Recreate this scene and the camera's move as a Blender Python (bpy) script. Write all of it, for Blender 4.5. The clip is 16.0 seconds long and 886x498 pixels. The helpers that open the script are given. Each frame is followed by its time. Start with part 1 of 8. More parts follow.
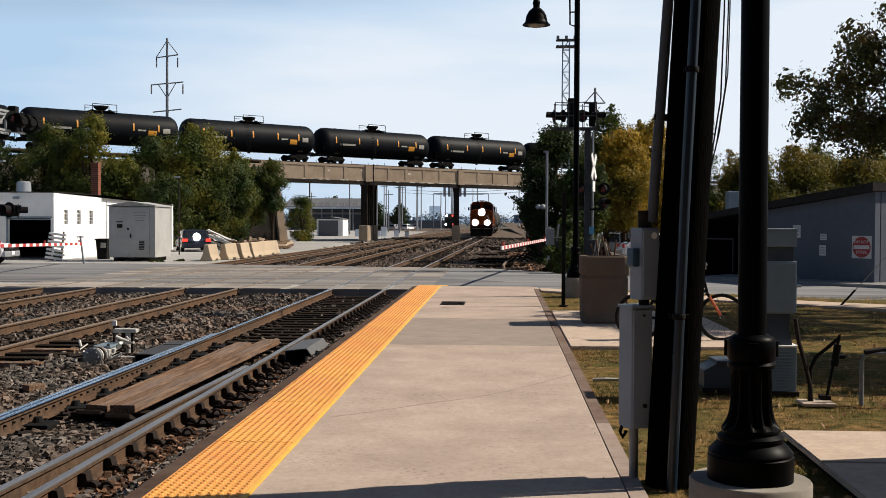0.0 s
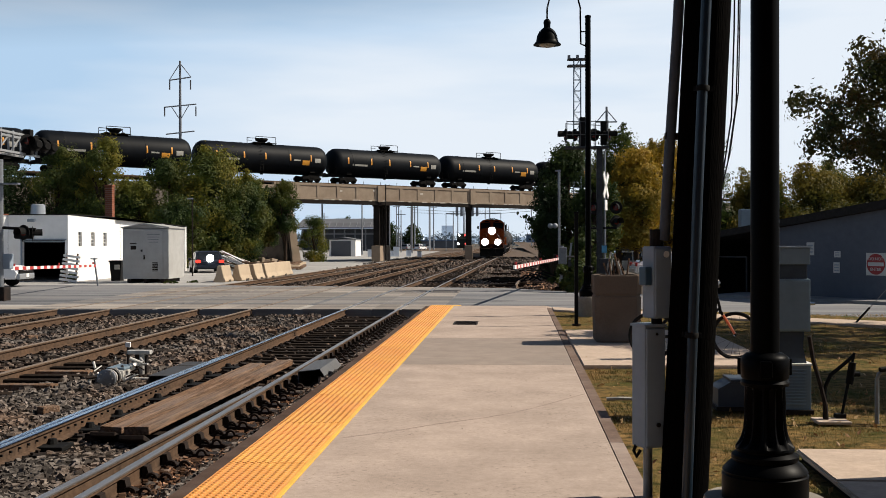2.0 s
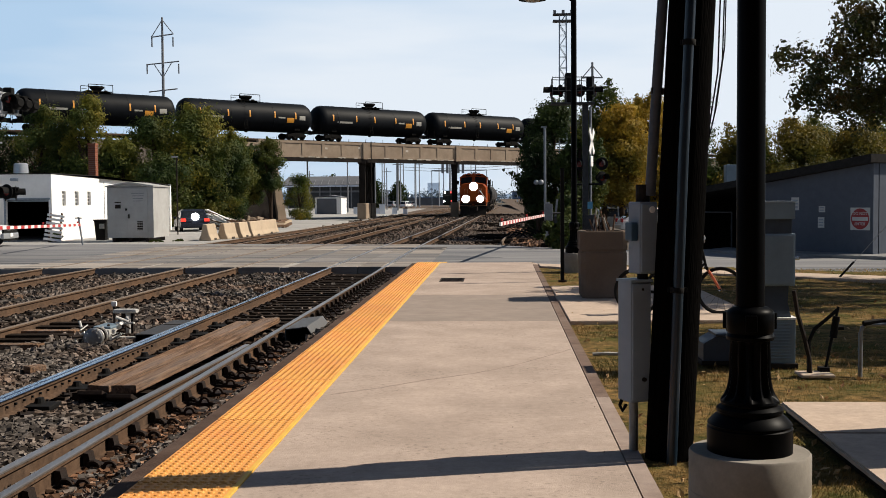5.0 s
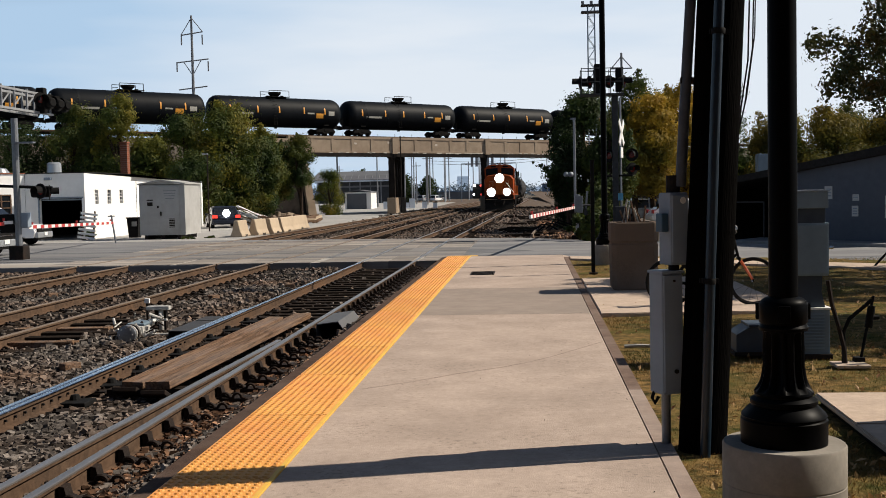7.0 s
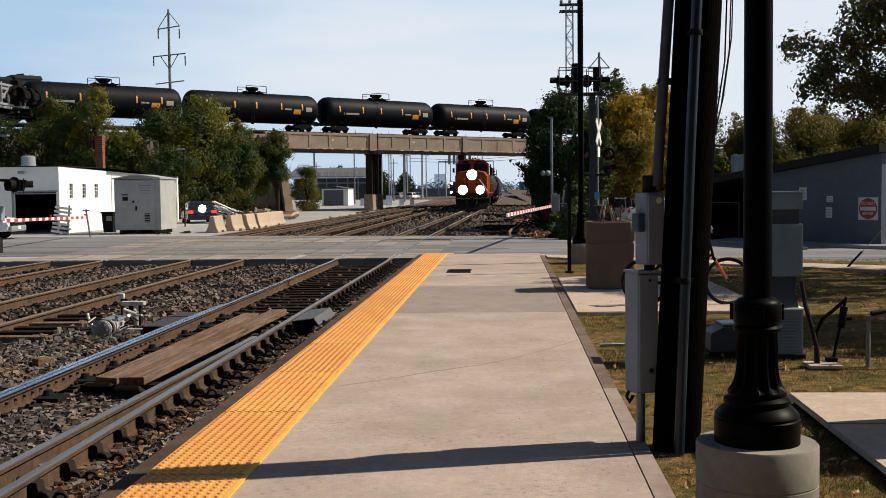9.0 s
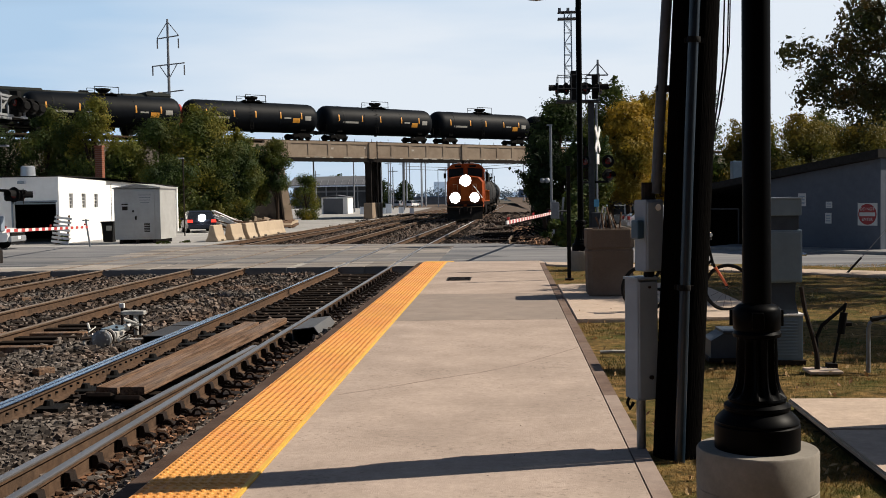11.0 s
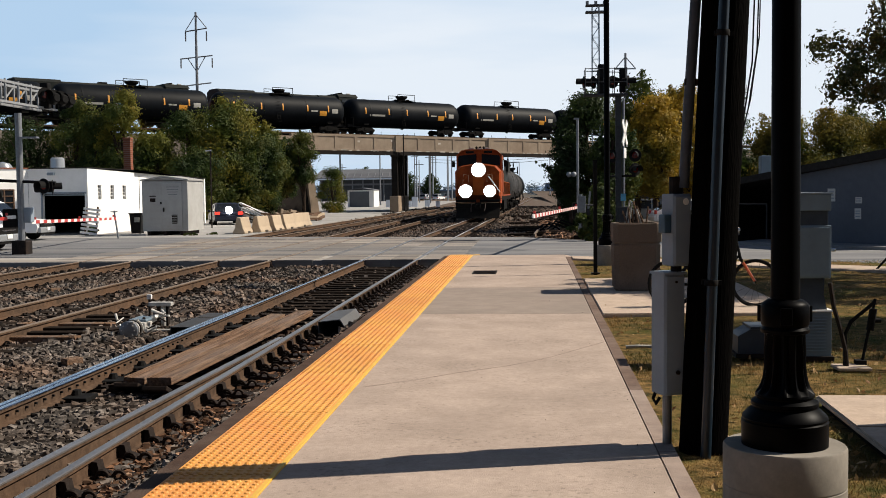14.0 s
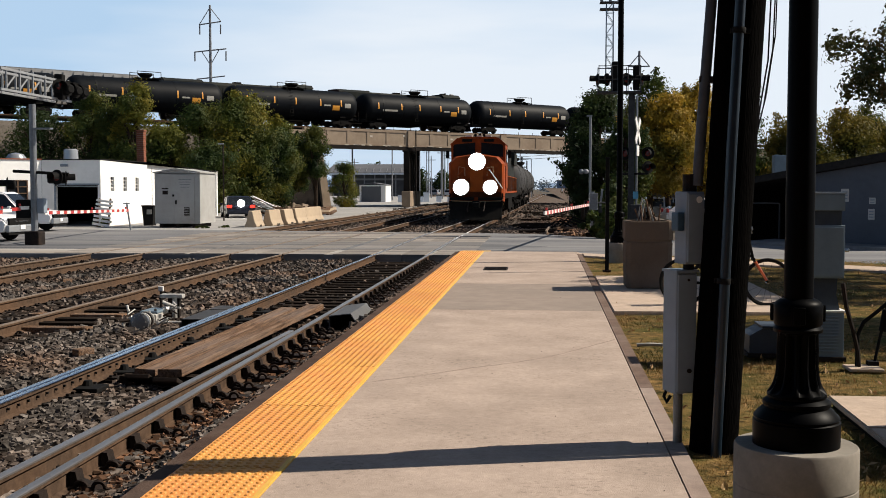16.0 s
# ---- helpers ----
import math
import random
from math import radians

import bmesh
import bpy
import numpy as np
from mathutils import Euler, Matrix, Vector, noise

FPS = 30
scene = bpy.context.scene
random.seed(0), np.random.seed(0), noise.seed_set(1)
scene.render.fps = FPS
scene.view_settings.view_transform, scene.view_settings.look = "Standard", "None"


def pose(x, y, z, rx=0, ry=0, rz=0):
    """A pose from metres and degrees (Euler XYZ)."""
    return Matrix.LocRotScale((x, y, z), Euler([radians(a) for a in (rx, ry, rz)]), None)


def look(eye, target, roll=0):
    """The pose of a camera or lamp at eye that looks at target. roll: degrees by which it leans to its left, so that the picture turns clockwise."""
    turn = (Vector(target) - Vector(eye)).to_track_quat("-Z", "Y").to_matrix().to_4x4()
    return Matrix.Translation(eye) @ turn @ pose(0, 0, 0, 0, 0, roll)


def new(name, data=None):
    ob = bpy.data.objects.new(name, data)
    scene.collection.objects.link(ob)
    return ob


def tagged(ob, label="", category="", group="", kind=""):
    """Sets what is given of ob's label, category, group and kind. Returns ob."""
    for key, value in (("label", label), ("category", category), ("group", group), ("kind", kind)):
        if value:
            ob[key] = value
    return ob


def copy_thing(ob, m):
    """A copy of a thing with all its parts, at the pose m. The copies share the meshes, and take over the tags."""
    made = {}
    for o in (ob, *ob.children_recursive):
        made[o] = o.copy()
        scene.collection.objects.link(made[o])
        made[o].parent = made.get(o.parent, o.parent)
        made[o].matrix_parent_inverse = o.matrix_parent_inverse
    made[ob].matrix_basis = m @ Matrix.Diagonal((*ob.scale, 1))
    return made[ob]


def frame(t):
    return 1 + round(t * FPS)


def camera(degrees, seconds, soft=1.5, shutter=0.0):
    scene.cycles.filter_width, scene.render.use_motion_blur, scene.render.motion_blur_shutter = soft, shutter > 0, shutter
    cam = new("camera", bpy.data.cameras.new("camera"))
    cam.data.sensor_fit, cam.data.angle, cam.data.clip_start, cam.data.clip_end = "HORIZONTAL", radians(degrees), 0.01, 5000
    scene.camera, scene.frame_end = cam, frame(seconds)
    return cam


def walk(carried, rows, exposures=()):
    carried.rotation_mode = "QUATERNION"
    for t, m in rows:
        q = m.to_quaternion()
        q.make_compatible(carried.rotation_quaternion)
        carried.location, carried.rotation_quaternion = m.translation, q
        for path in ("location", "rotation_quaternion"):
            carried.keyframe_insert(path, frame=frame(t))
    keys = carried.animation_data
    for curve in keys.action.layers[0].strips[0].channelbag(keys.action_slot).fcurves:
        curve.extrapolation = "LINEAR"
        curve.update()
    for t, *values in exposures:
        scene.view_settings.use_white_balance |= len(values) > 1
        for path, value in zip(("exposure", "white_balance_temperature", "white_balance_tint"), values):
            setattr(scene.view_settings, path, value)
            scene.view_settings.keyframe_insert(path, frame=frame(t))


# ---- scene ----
import itertools

# Railway station platform beside a level crossing, a train coming in under a bridge.
cam = camera(44.0, 16.0, soft=0.9)
# seconds, x, y, z, yaw, pitch, roll of the hand-held camera
PATH = [
    (0.0, -0.000, 0.000, 1.645, 2.920, -1.360, -0.250),
    (0.5, -0.003, 0.005, 1.647, 2.934, -1.359, 0.026),
    (1.0, 0.004, 0.001, 1.648, 3.414, -1.110, 0.301),
    (1.5, 0.002, -0.005, 1.646, 3.552, -0.643, 0.307),
    (2.0, 0.004, -0.015, 1.647, 3.573, -0.332, 0.122),
    (2.5, 0.000, -0.008, 1.647, 3.347, -0.744, 0.297),
    (3.0, 0.002, -0.010, 1.645, 3.244, -0.949, 0.224),
    (3.5, -0.006, 0.002, 1.647, 3.299, -1.481, 0.379),
    (4.0, -0.003, -0.005, 1.643, 2.984, -2.306, 0.289),
    (6.5, 0.007, 0.002, 1.643, 2.847, -2.719, 0.567),
    (7.0, 0.008, 0.007, 1.643, 4.391, -2.881, 1.201),
    (7.5, 0.007, 0.015, 1.638, 4.369, -3.107, 1.040),
    (8.0, 0.008, 0.002, 1.640, 3.442, -2.767, 0.664),
    (8.5, 0.006, 0.003, 1.644, 3.220, -3.079, 0.611),
    (11.0, 0.007, -0.011, 1.647, 3.169, -2.622, 0.945),
    (11.5, 0.007, -0.004, 1.646, 3.455, -2.801, 0.844),
    (12.0, 0.001, -0.003, 1.643, 3.753, -3.277, 0.638),
    (12.5, 0.004, 0.007, 1.643, 3.429, -3.627, 0.672),
    (13.0, 0.005, 0.004, 1.643, 3.816, -3.623, 0.673),
    (13.5, 0.004, 0.003, 1.644, 4.169, -3.463, 0.873),
    (14.0, 0.005, -0.003, 1.645, 4.530, -2.946, 0.662),
    (14.5, 0.003, -0.007, 1.646, 4.909, -2.796, 0.581),
    (15.0, 0.007, -0.003, 1.642, 5.751, -2.871, 0.298),
    (15.5, 0.002, -0.001, 1.642, 5.494, -3.234, -0.013),
    (16.0, -0.001, 0.006, 1.640, 5.146, -3.162, -0.005),
]
walk(cam, [(t, pose(x, y, z, 90 + p, r, a)) for t, x, y, z, a, p, r in PATH],
     exposures=[(0.0, 0.36), (4.0, 0.35), (6.5, 0.28), (8.5, 0.27), (11.0, 0.30), (13.5, 0.34), (16.0, 0.36)])

# ---- light ----
SUN_ELEV = radians(42.5)
SUN_AZ = math.atan2(0.97, 0.245)      # from +y towards +x
world = bpy.data.worlds.new("sky")
scene.world = world
world.use_nodes = True
wn, wl = world.node_tree.nodes, world.node_tree.links
wn.clear()
sky = wn.new("ShaderNodeTexSky")
sky.sky_type, sky.sun_disc = "NISHITA", False
sky.sun_elevation, sky.sun_rotation = SUN_ELEV, SUN_AZ
sky.air_density, sky.dust_density, sky.ozone_density = 1.0, 0.6, 2.5
tc = wn.new("ShaderNodeTexCoord")
mp = wn.new("ShaderNodeMapping")
mp.inputs["Scale"].default_value = (1.0, 1.0, 6.0)
cl = wn.new("ShaderNodeTexNoise")
cl.inputs["Scale"].default_value, cl.inputs["Detail"].default_value, cl.inputs["Roughness"].default_value = 1.6, 5.0, 0.5
cr = wn.new("ShaderNodeValToRGB")
cr.color_ramp.elements[0].position, cr.color_ramp.elements[1].position = 0.35, 0.64
mx = wn.new("ShaderNodeMix")
mx.data_type = "RGBA"
cr.color_ramp.elements[0].color, cr.color_ramp.elements[1].color = (16.0, 22.2, 29.4, 1), (27.7, 30.0, 32.8, 1)
bg, wo = wn.new("ShaderNodeBackground"), wn.new("ShaderNodeOutputWorld")
bg.inputs["Strength"].default_value = 0.024
wl.new(tc.outputs["Generated"], mp.inputs["Vector"])
wl.new(mp.outputs["Vector"], cl.inputs["Vector"])
wl.new(cr.outputs["Color"], mx.inputs["B"])
sep = wn.new("ShaderNodeSeparateXYZ")
hz = wn.new("ShaderNodeMapRange")           # thin haze, thickest towards the horizon
hz.inputs["From Min"].default_value, hz.inputs["From Max"].default_value = 0.20, 0.30
hz.inputs["To Min"].default_value, hz.inputs["To Max"].default_value = 0.92, 0.03
warm = wn.new("ShaderNodeMath")             # whiter on the sun's side
warm.operation = "MULTIPLY_ADD"
warm.inputs[1].default_value = 0.5
low = wn.new("ShaderNodeMath")
low.operation = "MULTIPLY_ADD"
low.inputs[1].default_value = -0.09
wl.new(tc.outputs["Generated"], sep.inputs["Vector"])
wl.new(sep.outputs["X"], warm.inputs[0])
wl.new(cl.outputs["Fac"], warm.inputs[2])
wl.new(warm.outputs[0], cr.inputs["Fac"])
wl.new(sep.outputs["X"], low.inputs[0])
wl.new(sep.outputs["Z"], low.inputs[2])
wl.new(low.outputs[0], hz.inputs["Value"])
wl.new(hz.outputs["Result"], mx.inputs["Factor"])
up = wn.new("ShaderNodeVectorMath")         # the clear blue sky above the haze
up.operation = "SCALE"
up.inputs["Scale"].default_value = 1.75
wl.new(sky.outputs["Color"], up.inputs[0])
wl.new(up.outputs["Vector"], mx.inputs["A"])
wl.new(mx.outputs["Result"], bg.inputs["Color"])
wl.new(bg.outputs["Background"], wo.inputs["Surface"])
sun_data = bpy.data.lights.new("sun", "SUN")
sun_data.energy, sun_data.angle, sun_data.color = 5.0, radians(0.55), (1.0, 0.90, 0.76)
sun = new("sun", sun_data)
sd = Vector((math.sin(SUN_AZ) * math.cos(SUN_ELEV), math.cos(SUN_AZ) * math.cos(SUN_ELEV), math.sin(SUN_ELEV)))
sun.matrix_basis = look(sd * 60, (0, 0, 0))


# ---- materials ----
def mat(name, c1, c2=None, scale=8.0, rough=0.8, metal=0.0, bump=0.0, bscale=60.0, c3=None, scale3=0.6, amount3=0.5, rand=0.0,
        island=False, stretch=None, rough_var=0.0, spec=0.5, speck=0.0, pits=0.0):
    """Two-scale procedural surface: fine grain c1..c2, large stains c3, relief, and a shift per object or island."""
    keep_ = "white" in name or "haze" in name or metal > 0.5
    c1, c2, c3 = [tuple(v * (1.0 if keep_ else 0.85) for v in c) if c else c for c in (c1, c2 or tuple(v * 0.75 for v in c1), c3)]
    m = bpy.data.materials.new(name)
    m.use_nodes = True
    n, l = m.node_tree.nodes, m.node_tree.links
    b = n["Principled BSDF"]
    b.inputs["Roughness"].default_value, b.inputs["Metallic"].default_value = rough, metal
    b.inputs["Specular IOR Level"].default_value = spec if spec != 0.5 or rough < 0.75 else 0.04
    co = n.new("ShaderNodeTexCoord")
    vec = co.outputs["Object"]
    if stretch:
        q = n.new("ShaderNodeMapping")
        q.inputs["Scale"].default_value = stretch
        l.new(vec, q.inputs["Vector"])
        vec = q.outputs["Vector"]
    t = n.new("ShaderNodeTexNoise")
    t.inputs["Scale"].default_value, t.inputs["Detail"].default_value, t.inputs["Roughness"].default_value = scale, 6, 0.65
    l.new(vec, t.inputs["Vector"])
    r = n.new("ShaderNodeValToRGB")
    r.color_ramp.elements[0].position, r.color_ramp.elements[1].position = 0.32, 0.68
    r.color_ramp.elements[0].color, r.color_ramp.elements[1].color = (*c2, 1), (*c1, 1)
    l.new(t.outputs["Fac"], r.inputs["Fac"])
    out = r.outputs["Color"]
    if c3:
        t3 = n.new("ShaderNodeTexNoise")
        t3.inputs["Scale"].default_value, t3.inputs["Detail"].default_value = scale3, 5
        l.new(vec, t3.inputs["Vector"])
        r3 = n.new("ShaderNodeValToRGB")
        r3.color_ramp.elements[0].position, r3.color_ramp.elements[1].position = 0.42, 0.72
        r3.color_ramp.elements[1].color = (amount3, amount3, amount3, 1)
        l.new(t3.outputs["Fac"], r3.inputs["Fac"])
        x = n.new("ShaderNodeMix")
        x.data_type = "RGBA"
        x.inputs["B"].default_value = (*c3, 1)
        l.new(r3.outputs["Color"], x.inputs["Factor"])
        l.new(out, x.inputs["A"])
        out = x.outputs["Result"]
    if speck:
        ts = n.new("ShaderNodeTexNoise")
        ts.inputs["Scale"].default_value, ts.inputs["Detail"].default_value, ts.inputs["Roughness"].default_value = 15, 10, 0.82
        l.new(vec, ts.inputs["Vector"])
        rs_ = n.new("ShaderNodeValToRGB")
        rs_.color_ramp.elements[0].position, rs_.color_ramp.elements[1].position = 0.40, 0.62
        rs_.color_ramp.elements[0].color, rs_.color_ramp.elements[1].color = (1 - speck,) * 3 + (1,), (1.06,) * 3 + (1,)
        l.new(ts.outputs["Fac"], rs_.inputs["Fac"])
        xs = n.new("ShaderNodeMix")
        xs.data_type, xs.blend_type = "RGBA", "MULTIPLY"
        xs.inputs["Factor"].default_value = 1.0
        l.new(out, xs.inputs["A"])
        l.new(rs_.outputs["Color"], xs.inputs["B"])
        out = xs.outputs["Result"]
    if pits:
        # small dark pits that gather in patches
        tp, tq = n.new("ShaderNodeTexNoise"), n.new("ShaderNodeTexNoise")
        tp.inputs["Scale"].default_value, tp.inputs["Detail"].default_value = 26, 2
        tq.inputs["Scale"].default_value, tq.inputs["Detail"].default_value = 1.3, 3
        ad = n.new("ShaderNodeMath")
        ad.operation = "MULTIPLY_ADD"
        ad.inputs[1].default_value = 0.45
        l.new(vec, tp.inputs["Vector"])
        l.new(vec, tq.inputs["Vector"])
        l.new(tq.outputs["Fac"], ad.inputs[0])
        l.new(tp.outputs["Fac"], ad.inputs[2])
        rp = n.new("ShaderNodeValToRGB")
        rp.color_ramp.elements[0].position, rp.color_ramp.elements[1].position = 0.84, 0.95
        rp.color_ramp.elements[0].color, rp.color_ramp.elements[1].color = (1, 1, 1, 1), (1 - pits,) * 3 + (1,)
        l.new(ad.outputs[0], rp.inputs["Fac"])
        xp = n.new("ShaderNodeMix")
        xp.data_type, xp.blend_type = "RGBA", "MULTIPLY"
        xp.inputs["Factor"].default_value = 1.0
        l.new(out, xp.inputs["A"])
        l.new(rp.outputs["Color"], xp.inputs["B"])
        out = xp.outputs["Result"]
    if rand:
        if island:
            src = n.new("ShaderNodeNewGeometry").outputs["Random Per Island"]
        else:
            src = n.new("ShaderNodeObjectInfo").outputs["Random"]
        mr = n.new("ShaderNodeMapRange")
        mr.inputs["To Min"].default_value, mr.inputs["To Max"].default_value = 1 - rand, 1 + rand
        l.new(src, mr.inputs["Value"])
        hv = n.new("ShaderNodeHueSaturation")
        l.new(mr.outputs["Result"], hv.inputs["Value"])
        l.new(out, hv.inputs["Color"])
        out = hv.outputs["Color"]
    l.new(out, b.inputs["Base Color"])
    if rough_var:
        rr = n.new("ShaderNodeMapRange")
        rr.inputs["To Min"].default_value, rr.inputs["To Max"].default_value = rough - rough_var, min(1, rough + rough_var)
        l.new(t.outputs["Fac"], rr.inputs["Value"])
        l.new(rr.outputs["Result"], b.inputs["Roughness"])
    if bump:
        tb = n.new("ShaderNodeTexNoise")
        tb.inputs["Scale"].default_value, tb.inputs["Detail"].default_value = bscale, 4
        l.new(vec, tb.inputs["Vector"])
        bp = n.new("ShaderNodeBump")
        bp.inputs["Strength"].default_value, bp.inputs["Distance"].default_value = bump, 0.02
        l.new(tb.outputs["Fac"], bp.inputs["Height"])
        l.new(bp.outputs["Normal"], b.inputs["Normal"])
    return m


def leaf_mat(name, cols, trans=0.42, patch=0.35):
    m = bpy.data.materials.new(name)
    m.use_nodes = True
    n, l = m.node_tree.nodes, m.node_tree.links
    b = n["Principled BSDF"]
    b.inputs["Roughness"].default_value, b.inputs["Specular IOR Level"].default_value = 0.6, 0.2
    g = n.new("ShaderNodeNewGeometry")
    r = n.new("ShaderNodeValToRGB")
    el = r.color_ramp.elements
    while len(el) < len(cols):
        el.new(0.5)
    for i, c in enumerate(cols):
        el[i].position, el[i].color = i / (len(cols) - 1), (*c, 1)
    # big patches of hue over the crown, plus a shift from leaf to leaf
    co = n.new("ShaderNodeTexCoord")
    t = n.new("ShaderNodeTexNoise")
    t.inputs["Scale"].default_value, t.inputs["Detail"].default_value = patch, 3
    l.new(co.outputs["Object"], t.inputs["Vector"])
    a = n.new("ShaderNodeMath")
    a.operation = "MULTIPLY_ADD"
    a.inputs[1].default_value = 0.17
    l.new(g.outputs["Random Per Island"], a.inputs[0])
    s = n.new("ShaderNodeMath")
    s.operation = "MULTIPLY_ADD"
    s.inputs[1].default_value, s.inputs[2].default_value = 2.1, -0.66
    l.new(t.outputs["Fac"], s.inputs[0])
    l.new(s.outputs[0], a.inputs[2])
    l.new(a.outputs[0], r.inputs["Fac"])
    l.new(r.outputs["Color"], b.inputs["Base Color"])
    tr = n.new("ShaderNodeBsdfTranslucent")
    l.new(r.outputs["Color"], tr.inputs["Color"])
    mix = n.new("ShaderNodeMixShader")
    mix.inputs["Fac"].default_value = trans
    l.new(b.outputs["BSDF"], mix.inputs[1])
    l.new(tr.outputs["BSDF"], mix.inputs[2])
    l.new(mix.outputs["Shader"], n["Material Output"].inputs["Surface"])
    return m


def glow(name, col, strength):
    m = bpy.data.materials.new(name)
    m.use_nodes = True
    b = m.node_tree.nodes["Principled BSDF"]
    b.inputs["Base Color"].default_value = (*col, 1)
    b.inputs["Emission Color"].default_value, b.inputs["Emission Strength"].default_value = (*col, 1), strength
    return m


def glass_mat(name, col, rough=0.05):
    m = bpy.data.materials.new(name)
    m.use_nodes = True
    b = m.node_tree.nodes["Principled BSDF"]
    b.inputs["Base Color"].default_value, b.inputs["Roughness"].default_value = (*col, 1), rough
    b.inputs["Specular IOR Level"].default_value = 0.4
    return m


M_ground = mat("dirt_gravel", (0.155, 0.133, 0.112), (0.07, 0.06, 0.05), 5, 0.95, bump=0.6, bscale=30, c3=(0.22, 0.195, 0.165), scale3=0.15)
# Bed colour is near-black to give the shaded gaps between stones.
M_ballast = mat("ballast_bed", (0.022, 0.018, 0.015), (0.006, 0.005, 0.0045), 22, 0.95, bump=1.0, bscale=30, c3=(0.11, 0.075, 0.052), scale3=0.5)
M_farballast = mat("far_ballast", (0.185, 0.15, 0.125), (0.085, 0.068, 0.057), 2.5, 0.95, bump=0.6, bscale=14, c3=(0.15, 0.10, 0.07), scale3=0.2, amount3=0.8)
M_stone = mat("ballast_stone", (0.20, 0.174, 0.155), (0.024, 0.021, 0.019), 14, 0.9, rand=0.9, island=True, c3=(0.185, 0.108, 0.068), scale3=0.7, amount3=0.6)
M_ruststone = mat("rust_stained_stone", (0.165, 0.092, 0.056), (0.05, 0.031, 0.023), 14, 0.9, rand=0.85, island=True, c3=(0.19, 0.09, 0.045), scale3=1.5, amount3=0.5)
M_tanstone = mat("rusty_ballast_stone", (0.40, 0.27, 0.19), (0.15, 0.085, 0.055), 14, 0.9, rand=0.8, island=True, c3=(0.28, 0.13, 0.06), scale3=1.2, amount3=0.7)
M_conc = mat("platform_concrete", (0.545, 0.437, 0.368), (0.445, 0.355, 0.296), 2.2, 0.9, bump=0.2, bscale=120, c3=(0.335, 0.268, 0.224), scale3=0.9, amount3=0.6, speck=0.14, pits=0.24)
M_conc_dark = mat("platform_concrete_patch", (0.37, 0.305, 0.26), (0.30, 0.245, 0.21), 3.5, 0.9, bump=0.12, bscale=140, c3=(0.26, 0.22, 0.19), scale3=0.9, amount3=0.5)
M_kerb = mat("kerb_concrete", (0.37, 0.285, 0.24), (0.25, 0.19, 0.16), 6, 0.9, bump=0.2, bscale=90, c3=(0.46, 0.385, 0.335), scale3=1.3)
M_slab = mat("slab_concrete", (0.62, 0.485, 0.385), (0.51, 0.40, 0.315), 4, 0.9, bump=0.15, bscale=120, c3=(0.45, 0.375, 0.315), scale3=0.8, amount3=0.4, speck=0.12)
M_kerb_dark = mat("kerb_concrete_dark", (0.215, 0.150, 0.120), (0.135, 0.094, 0.076), 6, 0.9, bump=0.2, bscale=90, c3=(0.30, 0.235, 0.20), scale3=1.3)
# Soil darkened further to paint the shade under the slab edges.
M_soil_shade = mat("soil_with_shade", (0.03, 0.024, 0.018), (0.015, 0.012, 0.010), 12, 0.95, bump=0.5, bscale=40)
M_cover = mat("dark_cover_steel", (0.05, 0.05, 0.05), (0.03, 0.03, 0.031), 9, 0.6, bump=0.1, bscale=60, c3=(0.07, 0.055, 0.042), scale3=3, amount3=0.5)
M_joint = mat("joint", (0.10, 0.085, 0.07), (0.06, 0.05, 0.045), 10, 0.95)
M_tactile = mat("tactile_yellow", (0.87, 0.43, 0.105), (0.77, 0.335, 0.075), 5, 0.55, bump=0.08, bscale=150, c3=(0.77, 0.26, 0.085), scale3=1.1, amount3=0.7, rand=0.08, spec=0.25)
M_yellow = mat("yellow_edge_paint", (0.90, 0.55, 0.08), (0.80, 0.45, 0.06), 6, 0.6, c3=(0.6, 0.36, 0.1), scale3=2)
M_edge = mat("platform_edge_timber", (0.10, 0.065, 0.05), (0.06, 0.04, 0.032), 7, 0.9, bump=0.3, bscale=60, c3=(0.16, 0.12, 0.10), scale3=1.2)
M_asphalt = mat("asphalt", (0.255, 0.258, 0.27), (0.115, 0.117, 0.125), 3.0, 0.9, bump=0.15, bscale=80, c3=(0.33, 0.32, 0.31), scale3=0.5, amount3=0.8, stretch=(0.12, 1.2, 1))
M_asphalt_dark = mat("dark_asphalt", (0.185, 0.19, 0.205), (0.065, 0.067, 0.074), 2.2, 0.9, bump=0.15, bscale=80, c3=(0.30, 0.295, 0.29), scale3=0.6, amount3=0.8, stretch=(0.07, 1.3, 1))
M_strip = mat("pale_road_strip", (0.47, 0.445, 0.41), (0.36, 0.335, 0.305), 3, 0.9, bump=0.15, bscale=70, c3=(0.24, 0.20, 0.165), scale3=0.5, amount3=0.7, stretch=(0.15, 1.2, 1))
M_panel_dark = mat("worn_crossing_concrete", (0.27, 0.262, 0.258), (0.11, 0.109, 0.114), 3, 0.85, bump=0.15, bscale=60, c3=(0.36, 0.32, 0.28), scale3=0.7, amount3=0.7, rand=0.12, stretch=(0.10, 1.3, 1))
M_panel = mat("crossing_concrete", (0.43, 0.38, 0.33), (0.235, 0.214, 0.198), 4, 0.85, bump=0.15, bscale=60, c3=(0.085, 0.085, 0.09), scale3=0.8, amount3=0.95, rand=0.16, stretch=(0.10, 1.3, 1))
M_road_light = mat("pale_road", (0.45, 0.44, 0.425), (0.34, 0.332, 0.32), 3, 0.9, c3=(0.26, 0.25, 0.24), scale3=0.25)
M_grass_soil = mat("lawn_soil", (0.31, 0.19, 0.074), (0.026, 0.026, 0.009), 9, 0.95, bump=1.0, bscale=40, c3=(0.053, 0.068, 0.015), scale3=1.5, amount3=0.9)
